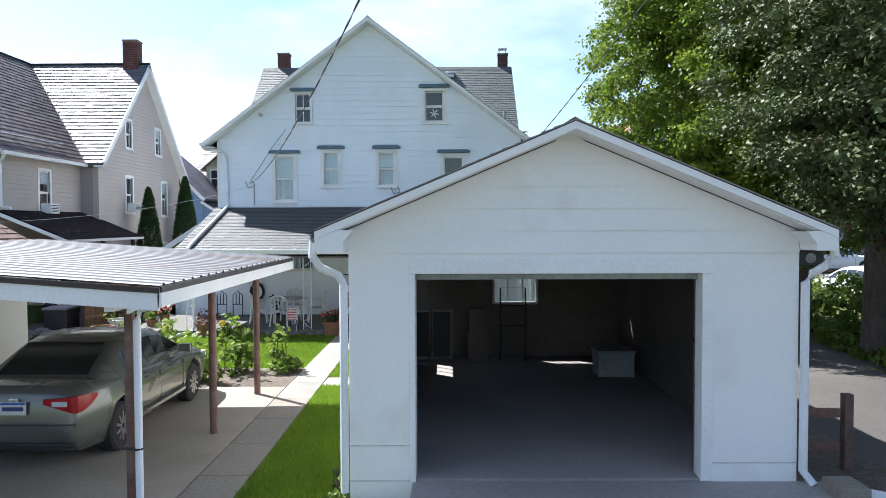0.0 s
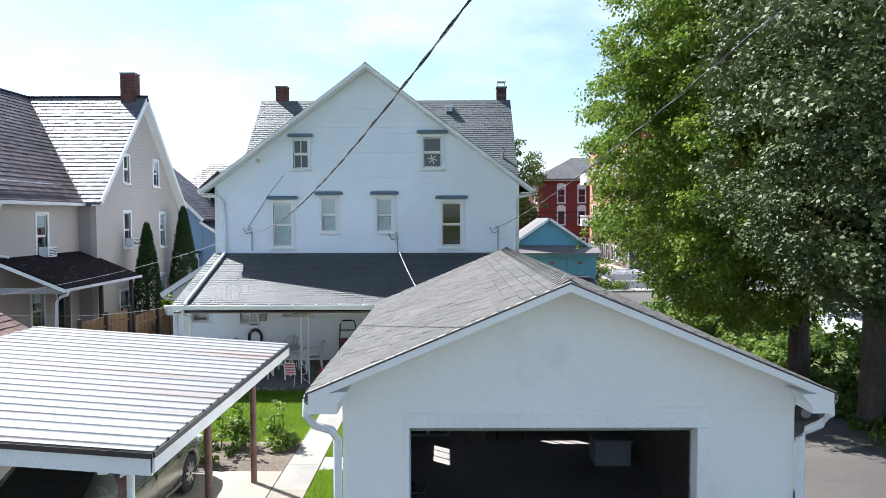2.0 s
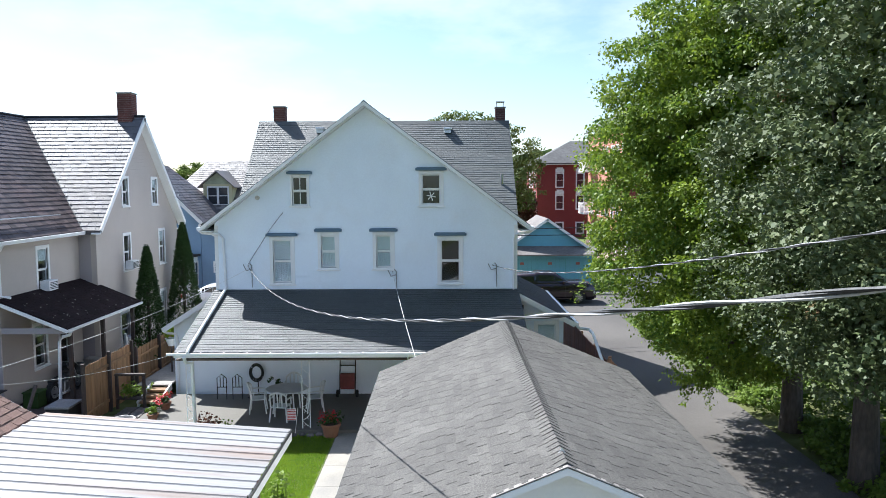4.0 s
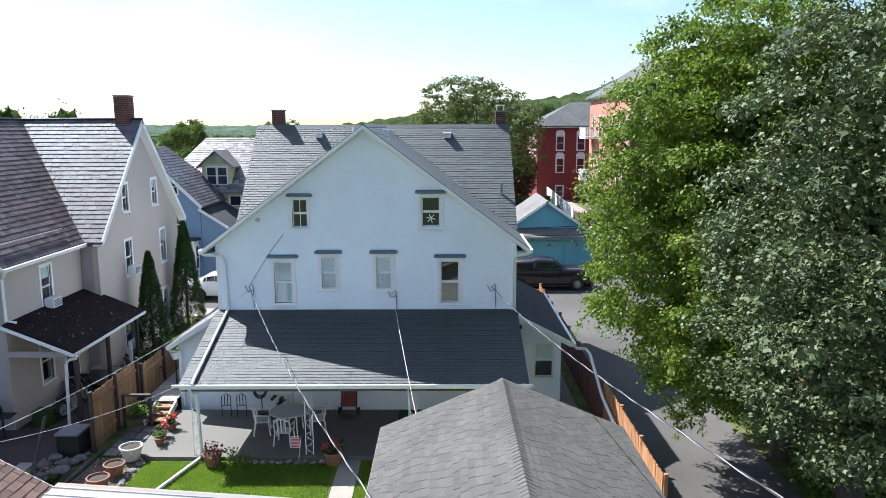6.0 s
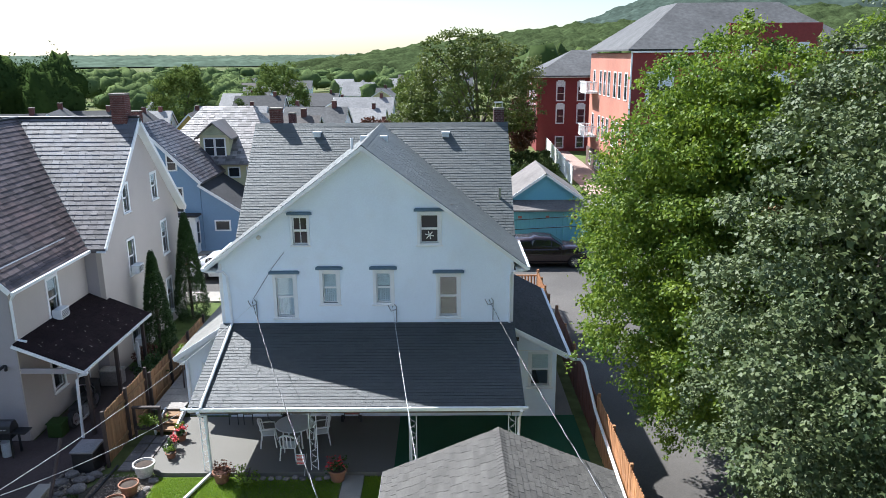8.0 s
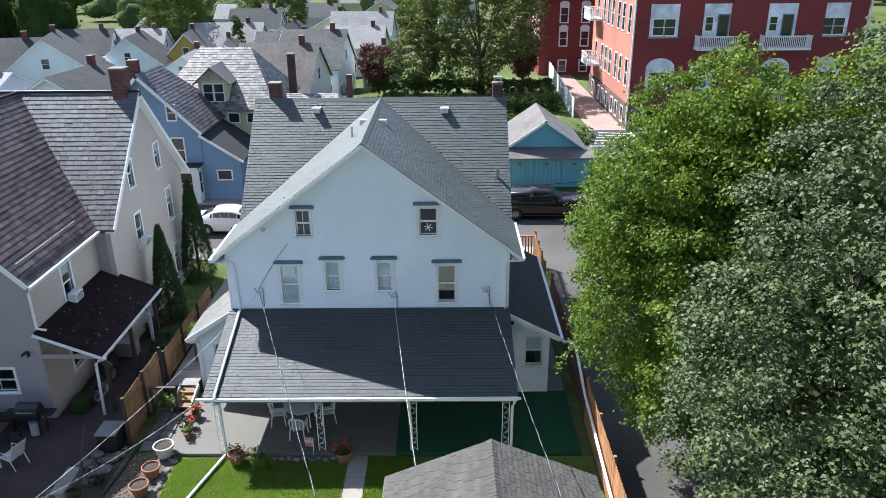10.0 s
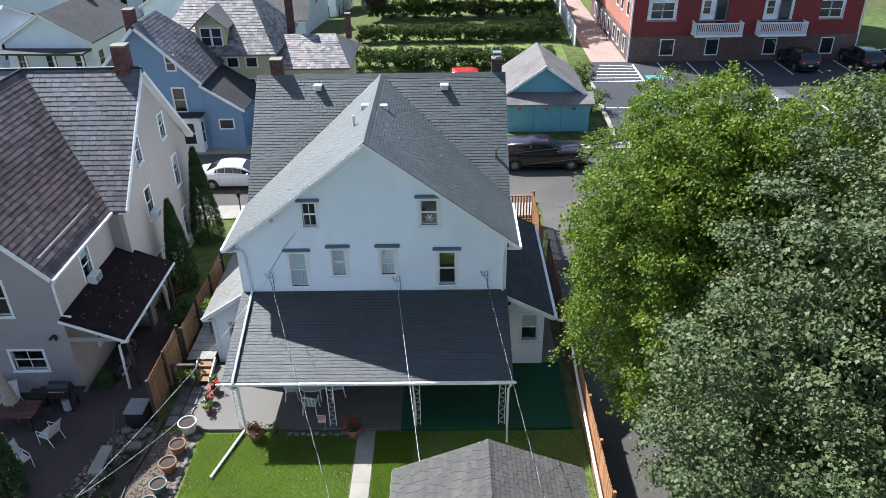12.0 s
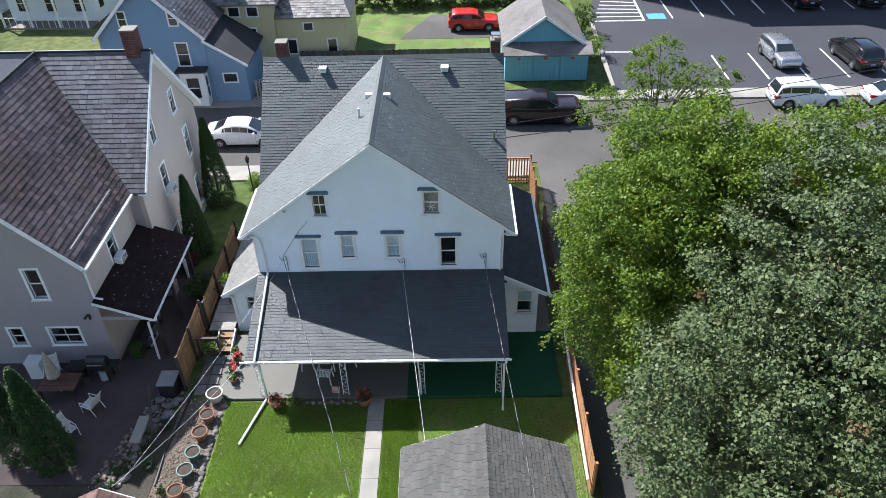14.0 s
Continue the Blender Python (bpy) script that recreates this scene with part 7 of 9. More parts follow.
t = thing("wall_vent", "small round vent in the gable", "vent", at=(-5.95, 23.88, 6.22))
part("cover", tubes([(-5.95, 23.89, 6.25), (-5.95, 23.83, 6.25)], r=0.07, seg=14), mat("beige_vent", (0.5, 0.47, 0.42), 0.6), t)
pole2 = thing("utility_pole", "wooden utility pole on the far pavement", "utility pole", at=(60, 46.8, G))
part("pole", tubes([(60, 46.8, G - 0.2), (60, 46.8, 9.0)], r=0.15, seg=12), BARK, pole2)
# ---- vehicles ----
CAR_GLASS = mat("tinted_car_glass", (0.012, 0.015, 0.017), 0.06, 0.05, 1, 0.02, 5, 0, spec=0.9)
RED_LENS = mat("red_lamp_lens", (0.35, 0.012, 0.015), 0.15, 0.05, 1, 0.05, 5, 0)
CLEAR_LENS = mat("clear_lamp_lens", (0.6, 0.6, 0.6), 0.12, 0.05, 1, 0.05, 5, 0)


def paint(name, c, metal=0.5, rough=0.3):
    m = mat(name, c, rough, 0.04, 0.5, 0.01, 3, 0.0, metal=metal, coat=0.6)
    return m


def loft(bm, rings):
    rows = [[bm.verts.new(p) for p in r] for r in rings]
    for a, b in zip(rows, rows[1:]):
        for i in range(len(a) - 1):
            bm.faces.new((a[i], a[i + 1], b[i + 1], b[i]))
    bm.faces.new(rows[0][::-1])
    bm.faces.new(rows[-1])
    for f in bm.faces:
        f.smooth = True


def car(name, label, group, body_mat, L=4.8, W=1.82, H=1.47, belt=0.95, hood=0.95, deck=1.05, kind="sedan", axles=(0.95, 3.72), wheel=0.325):
    """A car with its nose along +y, its rear bumper at y = 0, standing on z = 0."""
    t = thing(name, label, "car", group)
    hw = W / 2
    if kind == "sedan":
        top = [(0.0, 0.62), (0.03, 0.92), (0.12, deck - 0.02), (0.5, deck), (0.95, deck - 0.01), (2.9, belt + 0.02), (3.35, hood + 0.02), (4.1, hood - 0.07), (4.55, 0.78), (4.74, 0.66), (4.8, 0.5)]
        cab = [(0.55, deck - 0.02, 0.62), (1.35, H - 0.06, 0.56), (1.8, H, 0.57), (2.3, H - 0.005, 0.57), (2.75, H - 0.09, 0.58), (3.55, hood + 0.01, 0.68)]
    elif kind == "suv":
        top = [(0.0, 0.6), (0.02, 0.95), (0.06, belt + 0.03), (0.3, belt + 0.05), (3.0, belt + 0.02), (3.4, hood + 0.05), (4.2, hood), (4.6, 0.9), (4.76, 0.7), (4.8, 0.5)]
        cab = [(0.05, belt + 0.02, 0.7), (0.35, H - 0.05, 0.62), (0.9, H, 0.63), (2.2, H, 0.63), (2.75, H - 0.1, 0.62), (3.45, hood + 0.03, 0.7)]
    else:
        top = [(0.0, 0.62), (0.02, 0.95), (0.08, belt + 0.02), (1.9, belt + 0.03), (3.1, belt + 0.03), (3.5, hood + 0.08), (4.4, hood + 0.04), (4.7, 0.98), (4.78, 0.75), (4.8, 0.55)]
        cab = [(0.25, belt + 0.0, 0.68), (0.42, H - 0.12, 0.64), (1.7, H - 0.1, 0.64), (1.85, H, 0.6), (2.7, H - 0.05, 0.6), (3.4, hood + 0.06, 0.7)]
    k = L / 4.8

    def lerp(tab, y):
        for (a, va), (b, vb) in zip(tab, tab[1:]):
            if a <= y <= b:
                return va + (vb - va) * (y - a) / (b - a)
        return tab[-1][1] if y > tab[-1][0] else tab[0][1]
    ys = sorted({round(v, 3) for v in list(np.linspace(0, 4.8, 40)) + [0.02, 0.05, 0.09, 0.16, 4.64, 4.71, 4.75, 4.78] + [axl / k + d for axl in axles for d in (-0.42, -0.4, -0.36, -0.3, -0.2, -0.1, 0, 0.1, 0.2, 0.3, 0.36, 0.4, 0.42)]})
    rings = []
    for y in ys:
        zt = lerp(top, y)
        e = min(y, 4.8 - y)
        w = hw * (0.74 + 0.26 * min(1, (e / 0.6)) ** 0.5)
        zb = 0.24 if e > 0.1 else 0.32
        for ax in axles:
            d = abs(y * k - ax)
            if d < 0.40:
                zb = max(zb, wheel + math.sqrt(max(0.40 ** 2 - d * d, 0)) - 0.02)
        zm = min(0.72, zt - 0.05)
        zb2 = min(zb, zt - 0.12)
        half = [(w * 0.62, zb2), (w * 0.95, zb2 + 0.01), (w, max(zb2 + 0.02, 0.45)), (w * 1.0, max(zm, zb2 + 0.04)), (w * 0.975, max(zt - 0.13, zb2 + 0.06)), (w * 0.9, zt - 0.035), (w * 0.7, zt + 0.0), (w * 0.3, zt + 0.015)]
        rings.append([(x, y * k, z) for x, z in half] + [(-x, y * k, z) for x, z in half[::-1]])
    bm = bmesh.new()
    loft(bm, rings)
    body = part("body", bm, body_mat, t)
    part("underbody", boxes((-hw * 0.75, hw * 0.75, 0.25, L - 0.25, 0.2, 0.5)), BLACK, t)
    # cabin
    rings, side = [], []
    for y, z, w in cab:
        zb = min(lerp(top, y) - 0.06, z - 0.01)
        wb = hw * 0.93
        wt = hw * w / 0.68 * 0.86
        q = [(wb, zb), (wb + (wt - wb) * 0.85, zb + (z - zb) * 0.82), (wt * 0.92, z - 0.02), (wt * 0.6, z), (0.0, z + 0.012)]
        rings.append([(x, y * k, zz) for x, zz in q] + [(-x, y * k, zz) for x, zz in q[-2::-1]])
        side.append(((wb, zb), (wb + (wt - wb) * 0.85, zb + (z - zb) * 0.82), y * k, z, wt))
    bm = bmesh.new()
    loft(bm, rings)
    cabin = part("cabin", bm, body_mat, t)
    # glass: side panes between stations, sunk frames left as pillars
    n = len(side)
    for s in (1, -1):
        for i in range(0, n - 1):
            (b0, t0, y0, z0, _), (b1, t1, y1, z1, _) = side[i], side[i + 1]
            def at(b, tt, q):
                return (b[0] + (tt[0] - b[0]) * q + 0.006, b[1] + (tt[1] - b[1]) * q)
            lo, hi = 0.28, 0.93
            m0 = 0.03 if i else 0.30
            m1 = 0.03 if i < n - 2 else 0.30
            ya, yb = y0 + (y1 - y0) * m0, y1 - (y1 - y0) * m1

            def pt(y, q):
                f = (y - y0) / (y1 - y0)
                p0, p1 = at(b0, t0, q), at(b1, t1, q)
                return (s * (p0[0] + (p1[0] - p0[0]) * f), y, p0[1] + (p1[1] - p0[1]) * f)
            bm = bmesh.new()
            vs = [bm.verts.new(pt(ya, lo)), bm.verts.new(pt(yb, lo)), bm.verts.new(pt(yb, hi)), bm.verts.new(pt(ya, hi))]
            bm.faces.new(vs if s > 0 else vs[::-1])
            part("side_window", bm, CAR_GLASS, cabin)
    for i0, i1, nm in ((0, 1, "rear_window"), (n - 1, n - 2, "windscreen")):
        (b0, t0, y0, z0, w0), (b1, t1, y1, z1, w1) = side[i0], side[i1]
        d = -1 if i0 == 0 else 1
        nrm = Vector((0, d * (z1 - z0), abs(y1 - y0))).normalized() * 0.012
        pts = []
        for fx in (-0.88, -0.45, 0, 0.45, 0.88):
            lo = Vector((fx * w0 * 0.95, y0 + (y1 - y0) * 0.1, z0 + (z1 - z0) * 0.1 + 0.0)) + nrm * 1.4
            hi = Vector((fx * w1 * 0.93, y0 + (y1 - y0) * 0.93, z0 + (z1 - z0) * 0.93 + 0.005)) + nrm * 1.4
            pts.append((lo, hi))
        bm = bmesh.new()
        rows = [[bm.verts.new(a), bm.verts.new(b)] for a, b in pts]
        for a, b in zip(rows, rows[1:]):
            bm.faces.new((a[0], b[0], b[1], a[1]))
        part(nm, bm, CAR_GLASS, cabin)
    for ax in axles:
        for s in (-1, 1):
            x0, x1 = s * (hw - 0.24), s * (hw - 0.015)
            m = Matrix.Translation((x1, ax, wheel)) @ Matrix.Rotation(radians(90 * s), 4, "Y")
            bm = bmesh.new()
            lathe(bm, [(wheel * 0.62, 0.0), (wheel * 0.9, 0.0), (wheel, -0.03), (wheel, -0.19), (wheel * 0.92, -0.21), (wheel * 0.6, -0.21)], m, 26)
            tyre = part("wheel", bm, RUBBER, t)
            bm = bmesh.new()
            lathe(bm, [(0.03, 0.0), (wheel * 0.63, 0.0), (wheel * 0.66, 0.008), (wheel * 0.66, -0.05), (wheel * 0.55, -0.06), (0.05, -0.06)], m @ Matrix.Translation((0, 0, -0.02)), 20)
            for q in range(10):
                a = q * math.tau / 10
                box(bm, 0.04, wheel * 0.6, -0.018, 0.018, -0.01, 0.012, m=m @ Matrix.Rotation(a, 4, "Z"))
            part("rim", bm, STEEL, tyre)
    yr = 0.05
    for s in (-1, 1):
        bm = bmesh.new()
        zl = deck - 0.2 if kind == "sedan" else belt - 0.12
        run = [(0.40, -0.012, -0.005, 0.055), (0.6, -0.008, -0.06, 0.068), (0.76, 0.0, -0.115, 0.082), (0.83, 0.03, -0.12, 0.09), (0.875, 0.1, -0.1, 0.092), (0.915, 0.2, -0.05, 0.085), (0.945, 0.33, 0.035, 0.07)]
        rows = [[bm.verts.new((s * (hw * q + o * (q > 0.7)), y - o * (q < 0.85), zl + z)) for z in (za, zb) for o in (0.012, -0.03)] for q, y, za, zb in run]
        for p, q in zip(rows, rows[1:]):
            for i, j in ((0, 2), (2, 3), (3, 1), (1, 0)):
                bm.faces.new((p[i], p[j], q[j], q[i]))
        bm.faces.new((rows[0][0], rows[0][1], rows[0][3], rows[0][2]))
        bm.faces.new((rows[-1][0], rows[-1][2], rows[-1][3], rows[-1][1]))
        bmesh.ops.recalc_face_normals(bm, faces=bm.faces[:])
        lamp = part("tail_lamp", bm, RED_LENS, t, "red tail lamp")
        part("reverse_lens", boxes((min(s * hw * 0.52, s * hw * 0.72), max(s * hw * 0.52, s * hw * 0.72), -0.034, 0.0, zl - 0.03, zl + 0.03), bevel=0.006), CLEAR_LENS, lamp)
        part("headlamp", boxes((min(s * hw * 0.55, s * hw * 0.88), max(s * hw * 0.55, s * hw * 0.88), L - 0.26, L - 0.1, 0.6, 0.72), bevel=0.03), CLEAR_LENS, t, "clear headlamp")
        bm = bmesh.new()
        box(bm, min(s * (hw * 0.96), s * (hw * 0.96 + 0.2)), max(s * (hw * 0.96), s * (hw * 0.96 + 0.2)), 3.08 * k, 3.2 * k, belt + 0.0, belt + 0.13, bevel=0.035)
        part("wing_mirror", bm, body_mat, t)
        for yy in (1.75, 2.65):
            part("door_handle", boxes((min(s * hw * 0.985, s * (hw + 0.018)), max(s * hw * 0.985, s * (hw + 0.018)), yy * k, yy * k + 0.2, belt - 0.14, belt - 0.115), bevel=0.006), body_mat, t)
        for yy in (1.45, 2.25, 3.2):
            part("door_seam", boxes((min(s * hw * 0.99, s * (hw + 0.002)), max(s * hw * 0.99, s * (hw + 0.002)), yy * k, yy * k + 0.008, 0.33, belt - 0.12)), BLACK, t)
        part("sill_trim", boxes((min(s * hw * 0.99, s * (hw + 0.012)), max(s * hw * 0.99, s * (hw + 0.012)), axles[0] + 0.45, axles[1] - 0.45, 0.3, 0.36), bevel=0.01), body_mat, t)
    pz = 0.72 if kind == "sedan" else 0.62
    plate = part("number_plate", boxes((-0.16, 0.16, -0.032, -0.02, pz, pz + 0.16), bevel=0.004), mat("plate_white", (0.6, 0.6, 0.55), 0.5), t, "rear plate with plain bars")
    part("plate_bar", boxes((-0.13, 0.13, -0.036, -0.033, pz + 0.05, pz + 0.1)), mat("plate_dark_bar", (0.03, 0.05, 0.16), 0.5), plate)
    part("plate_band", boxes((-0.155, 0.155, -0.036, -0.033, pz + 0.125, pz + 0.155)), mat("plate_blue_band", (0.05, 0.12, 0.4), 0.5), plate)
    part("bumper_strip", boxes((-hw * 0.8, hw * 0.8, -0.03, 0.03, 0.33, 0.37), bevel=0.01), BLACK, t)
    if kind == "sedan":
        part("boot_seam", boxes((-hw * 0.82, hw * 0.82, -0.016, 0.02, 0.585, 0.595)), BLACK, t)
        part("badge", boxes((-0.06, 0.06, -0.022, 0.0, deck - 0.19, deck - 0.13), bevel=0.01), STEEL, t, "small chrome badge")
    return t


sedan = car("sedan_car", "dark grey-green sedan parked under the carport", "", paint("grey_green_metallic", (0.15, 0.155, 0.135), 0.45, 0.25))
sedan.matrix_basis = pose(-5.22, 8.9, G + 0.03)
c2 = car("white_sedan", "white sedan parked on the street", "parked cars", paint("white_car_paint", (0.72, 0.73, 0.74), 0.0, 0.25))
c2.matrix_basis = pose(-14.6, 41.3, G + 0.01, 0, 0, -90)
c3 = car("pickup_truck", "dark maroon pickup truck parked on the street", "parked cars", paint("maroon_black_paint", (0.022, 0.012, 0.016), 0.3, 0.2), L=5.6, W=1.95, H=1.85, belt=1.2, hood=1.2, kind="pickup", axles=(1.1, 4.55), wheel=0.39)
c3.matrix_basis = pose(3.3, 43.6, G + 0.01, 0, 0, -90)
c4 = car("silver_hatchback", "silver hatchback in the parking lot", "parked cars", paint("silver_paint", (0.42, 0.43, 0.45), 0.7, 0.25), L=4.2, W=1.75, H=1.5, kind="suv", axles=(0.8, 3.3), belt=0.95, hood=0.95)
c4.matrix_basis = pose(24.3, 54.2, G + 0.02, 0, 0, 184)
c5 = car("black_suv", "black sport utility car in the parking lot", "parked cars", paint("black_paint", (0.015, 0.015, 0.017), 0.3, 0.2), W=1.9, H=1.68, kind="suv", belt=1.08, hood=1.05, wheel=0.36)
c5.matrix_basis = pose(29.9, 49.4, G + 0.02, 0, 0, 4)
c6 = car("white_suv", "white station wagon parked on the street", "parked cars", paint("white_paint", (0.68, 0.69, 0.7), 0.0, 0.25), L=4.7, W=1.8, H=1.65, kind="suv", belt=1.0, hood=1.0, wheel=0.36)
c6.matrix_basis = pose(21.3, 45.1, G + 0.01, 0, 0, -90)
c7 = car("white_compact", "white compact sedan parked on the street", "parked cars", paint("pearl_white_paint", (0.65, 0.66, 0.68), 0.0, 0.25), L=4.5)
c7.matrix_basis = pose(27.4, 45.0, G + 0.01, 0, 0, -90)
for x, a in ((30.7, 2), (36.0, 0)):
    copy_thing(c5, pose(x, 62.0, G + 0.02, 0, 0, a))
copy_thing(c4, pose(38.6, 62.2, G + 0.02, 0, 0, 1))
far_car = copy_thing(c2, pose(15.5, 24.5, G + 0.01, 0, 0, 8))
far_car["label"] = "white car parked beyond the alley trees"
# ---- simple town houses ----
HOUSE_COLOURS = {"white": WHITE_SIDING, "beige": BEIGE}


def wall_colour(name, c):
    if name not in HOUSE_COLOURS:
        HOUSE_COLOURS[name] = mat("wall_" + name, c, 0.7, 0.07, 0.3, 0.05, 10, 0.08, 20)
    return HOUSE_COLOURS[name]


wall_colour("blue", (0.195, 0.305, 0.44))
wall_colour("yellow", (0.54, 0.50, 0.30))
wall_colour("grey", (0.42, 0.42, 0.43))
wall_colour("tan", (0.46, 0.40, 0.32))
wall_colour("ochre", (0.50, 0.34, 0.09))
wall_colour("pale", (0.62, 0.64, 0.66))
wall_colour("turquoise", (0.17, 0.42, 0.52))
FAR_ROOFS = [mat("far_roof_grey", (0.085, 0.085, 0.085), 0.85, 0.2, 0.4, 0.25, 3, 0.4, 8), mat("far_roof_dark", (0.05, 0.05, 0.052), 0.85, 0.2, 0.4, 0.25, 3, 0.4, 8),
             mat("far_roof_pale", (0.24, 0.235, 0.23), 0.8, 0.15, 0.4, 0.2, 3, 0.3, 8), mat("far_roof_brown", (0.105, 0.092, 0.085), 0.85, 0.2, 0.4, 0.25, 3, 0.4, 8)]


def panes(m, u0, u1, z0, z1, parent, bars=1, trim=WHITE_TRIM, c=0.09):
    """A window for a wall without opening: casing proud of the wall, dark pane set back inside it."""
    bm = boxes((u0 - c, u0, 0.0, 0.05, z0 - c, z1 + c), (u1, u1 + c, 0.0, 0.05, z0 - c, z1 + c), (u0, u1, 0.0, 0.05, z1, z1 + c), (u0, u1, 0.0, 0.05, z0 - c, z0), m=m)
    for i in range(bars):
        z = z0 + (z1 - z0) * (i + 1) / (bars + 1)
        box(bm, u0, u1, 0.006, 0.035, z - 0.025, z + 0.025, m=m)
    w = part("window", bm, trim, parent)
    part("pane", boxes((u0, u1, 0.002, 0.014, z0, z1), m=m), DARK_PANE, w)
    return w


def gable_house(x, y, w, d, eave, ridge, along, colour, roof, label, wins=True, turn=0.0, name="town_house", chimney=True, porch=False, group="houses of the town", over=0.3, z=None):
    """A house about (x, y), its ridge along 'x' or 'y'. Walls, roof planes, rake boards, chimney and windows."""
    t = thing(name, label, "house", group)
    wm_ = wall_colour(colour, None)
    hw, hd = w / 2, d / 2
    e, r = eave, ridge
    bm = bmesh.new()
    if along == "y":
        prism(bm, [(-hw, -hd, -0.3), (hw, -hd, -0.3), (hw, -hd, e), (0, -hd, r - 0.08), (-hw, -hd, e)], (0, d, 0))
    else:
        prism(bm, [(-hw, -hd, -0.3), (-hw, -hd, e), (-hw, 0, r - 0.08), (-hw, hd, e), (-hw, hd, -0.3)], (w, 0, 0))
    part("wall", bm, wm_, t)
    sl = (r - e) / (hw if along == "y" else hd)
    for s in (-1, 1):
        if along == "y":
            p = [Vector((s * (hw + over), -hd - over, e - sl * over)), Vector((s * (hw + over), hd + over, e - sl * over)), Vector((0, hd + over, r)), Vector((0, -hd - over, r))]
        else:
            p = [Vector((-hw - over, s * (hd + over), e - sl * over)), Vector((hw + over, s * (hd + over), e - sl * over)), Vector((hw + over, 0, r)), Vector((-hw - over, 0, r))]
        slab("roof", [q + Vector((0, 0, 0.05)) for q in p], 0.12, roof, t)
        bar("eave_board", p[0] + Vector((0, 0, -0.05)), p[1] + Vector((0, 0, -0.05)), 0.05, 0.14, WHITE_TRIM, t)
        for a, b in ((p[0], p[3]), (p[1], p[2])):
            bar("rake_board", a + Vector((0, 0, 0.02)), b + Vector((0, 0, 0.02)), 0.05, 0.2, WHITE_TRIM, t)
    if chimney:
        cx, cy = (0.0, hd * 0.55) if along == "y" else (hw * 0.6, 0.0)
        ch_ = part("chimney", boxes((cx - 0.28, cx + 0.28, cy - 0.28, cy + 0.28, r - 0.5, r + 0.75)), BRICK, t, "red brick chimney")
        part("cap", boxes((cx - 0.32, cx + 0.32, cy - 0.32, cy + 0.32, r + 0.75, r + 0.82)), CONCRETE_DIM, ch_)
    if wins:
        for fm_, half, is_gable in ((wall_frame((0, -hd, 0), (0, -1, 0)), hw, along == "y"), (wall_frame((hw, 0, 0), (1, 0, 0)), hd, along == "x"), (wall_frame((-hw, 0, 0), (-1, 0, 0)), hd, along == "x")):
            n = max(2, int(half * 2 / 2.4))
            for i in range(n):
                u = -half + (i + 0.5) * 2 * half / n
                for zz in ((0.9, 2.3), (3.5, 4.8)):
                    if zz[1] < e - 0.15:
                        panes(fm_, u - 0.42, u + 0.42, zz[0], zz[1], t)
            if is_gable and r - e > 2.2:
                panes(fm_, -0.4, 0.4, e + 0.35, e + 1.5, t)
    if porch:
        part("porch_roof", boxes((-hw, hw, -hd - 1.8, -hd - 0.02, 2.6, 2.75)), roof, t)
        for i in range(4):
            px = -hw + 0.15 + i * (w - 0.3) / 3
            part("porch_post", boxes((px - 0.07, px + 0.07, -hd - 1.7, -hd - 1.56, -0.2, 2.6)), WHITE_TRIM, t)
        part("porch_floor", boxes((-hw, hw, -hd - 1.8, -hd - 0.02, -0.3, 0.1)), CONCRETE_DIM, t)
        for i in range(14):
            px = -hw + 0.1 + i * (w - 0.2) / 13
            part("baluster", boxes((px - 0.02, px + 0.02, -hd - 1.66, -hd - 1.62, 0.1, 0.85)), WHITE_TRIM, t)
        part("porch_rail", boxes((-hw, hw, -hd - 1.68, -hd - 1.6, 0.85, 0.92)), WHITE_TRIM, t)
    t.matrix_basis = pose(x, y, ground_height(x, y) + 0.03 if z is None else z, 0, 0, turn)
    return t


# blue house across the street
blue = thing("blue_house", "blue sided house with a patched slate roof", "house", at=(-18.5, 48.5, G))
BL = wall_colour("blue", None)
bf = wall_frame((0, 46.8, 0), (0, -1, 0))
wall("wall", bf, [(-22.2, 4.6), (-18.83, 7.9), (-15.45, 4.6)], [], 0.2, BL, blue)
siding("board", bf, [(-22.2, 4.6), (-18.83, 7.9), (-15.45, 4.6)], [(-17.3, -16.6, 2.4, 3.9), (-17.35, -16.85, 5.1, 6.0), (-20.6, -19.9, 2.4, 3.9), (-20.55, -20.1, 5.1, 6.0)], 0.14, BL, blue, lap=0.014)
for a, b, c, d in ((-17.3, -16.6, 2.4, 3.9), (-17.35, -16.85, 5.1, 6.0), (-20.6, -19.9, 2.4, 3.9), (-20.55, -20.1, 5.1, 6.0)):
    panes(bf, a, b, c, d, blue)
wall("wall", wall_frame((-15.45, 0, 0), (1, 0, 0)), [(47.0, 4.6), (52.8, 4.6)], [], 0.2, BL, blue)
wall("wall", wall_frame((-22.2, 0, 0), (-1, 0, 0)), [(-52.8, 4.6), (-47.0, 4.6)], [], 0.2, BL, blue)
wall("wall", wall_frame((0, 53.0, 0), (0, 1, 0)), [(15.45, 4.5), (22.2, 4.5)], [], 0.2, BL, blue)
slab("roof", [Vector((-15.15, 53.3, 4.35)), Vector((-22.5, 53.3, 4.35)), Vector((-18.83, 50.6, 8.0))], 0.12, SLATE, blue)
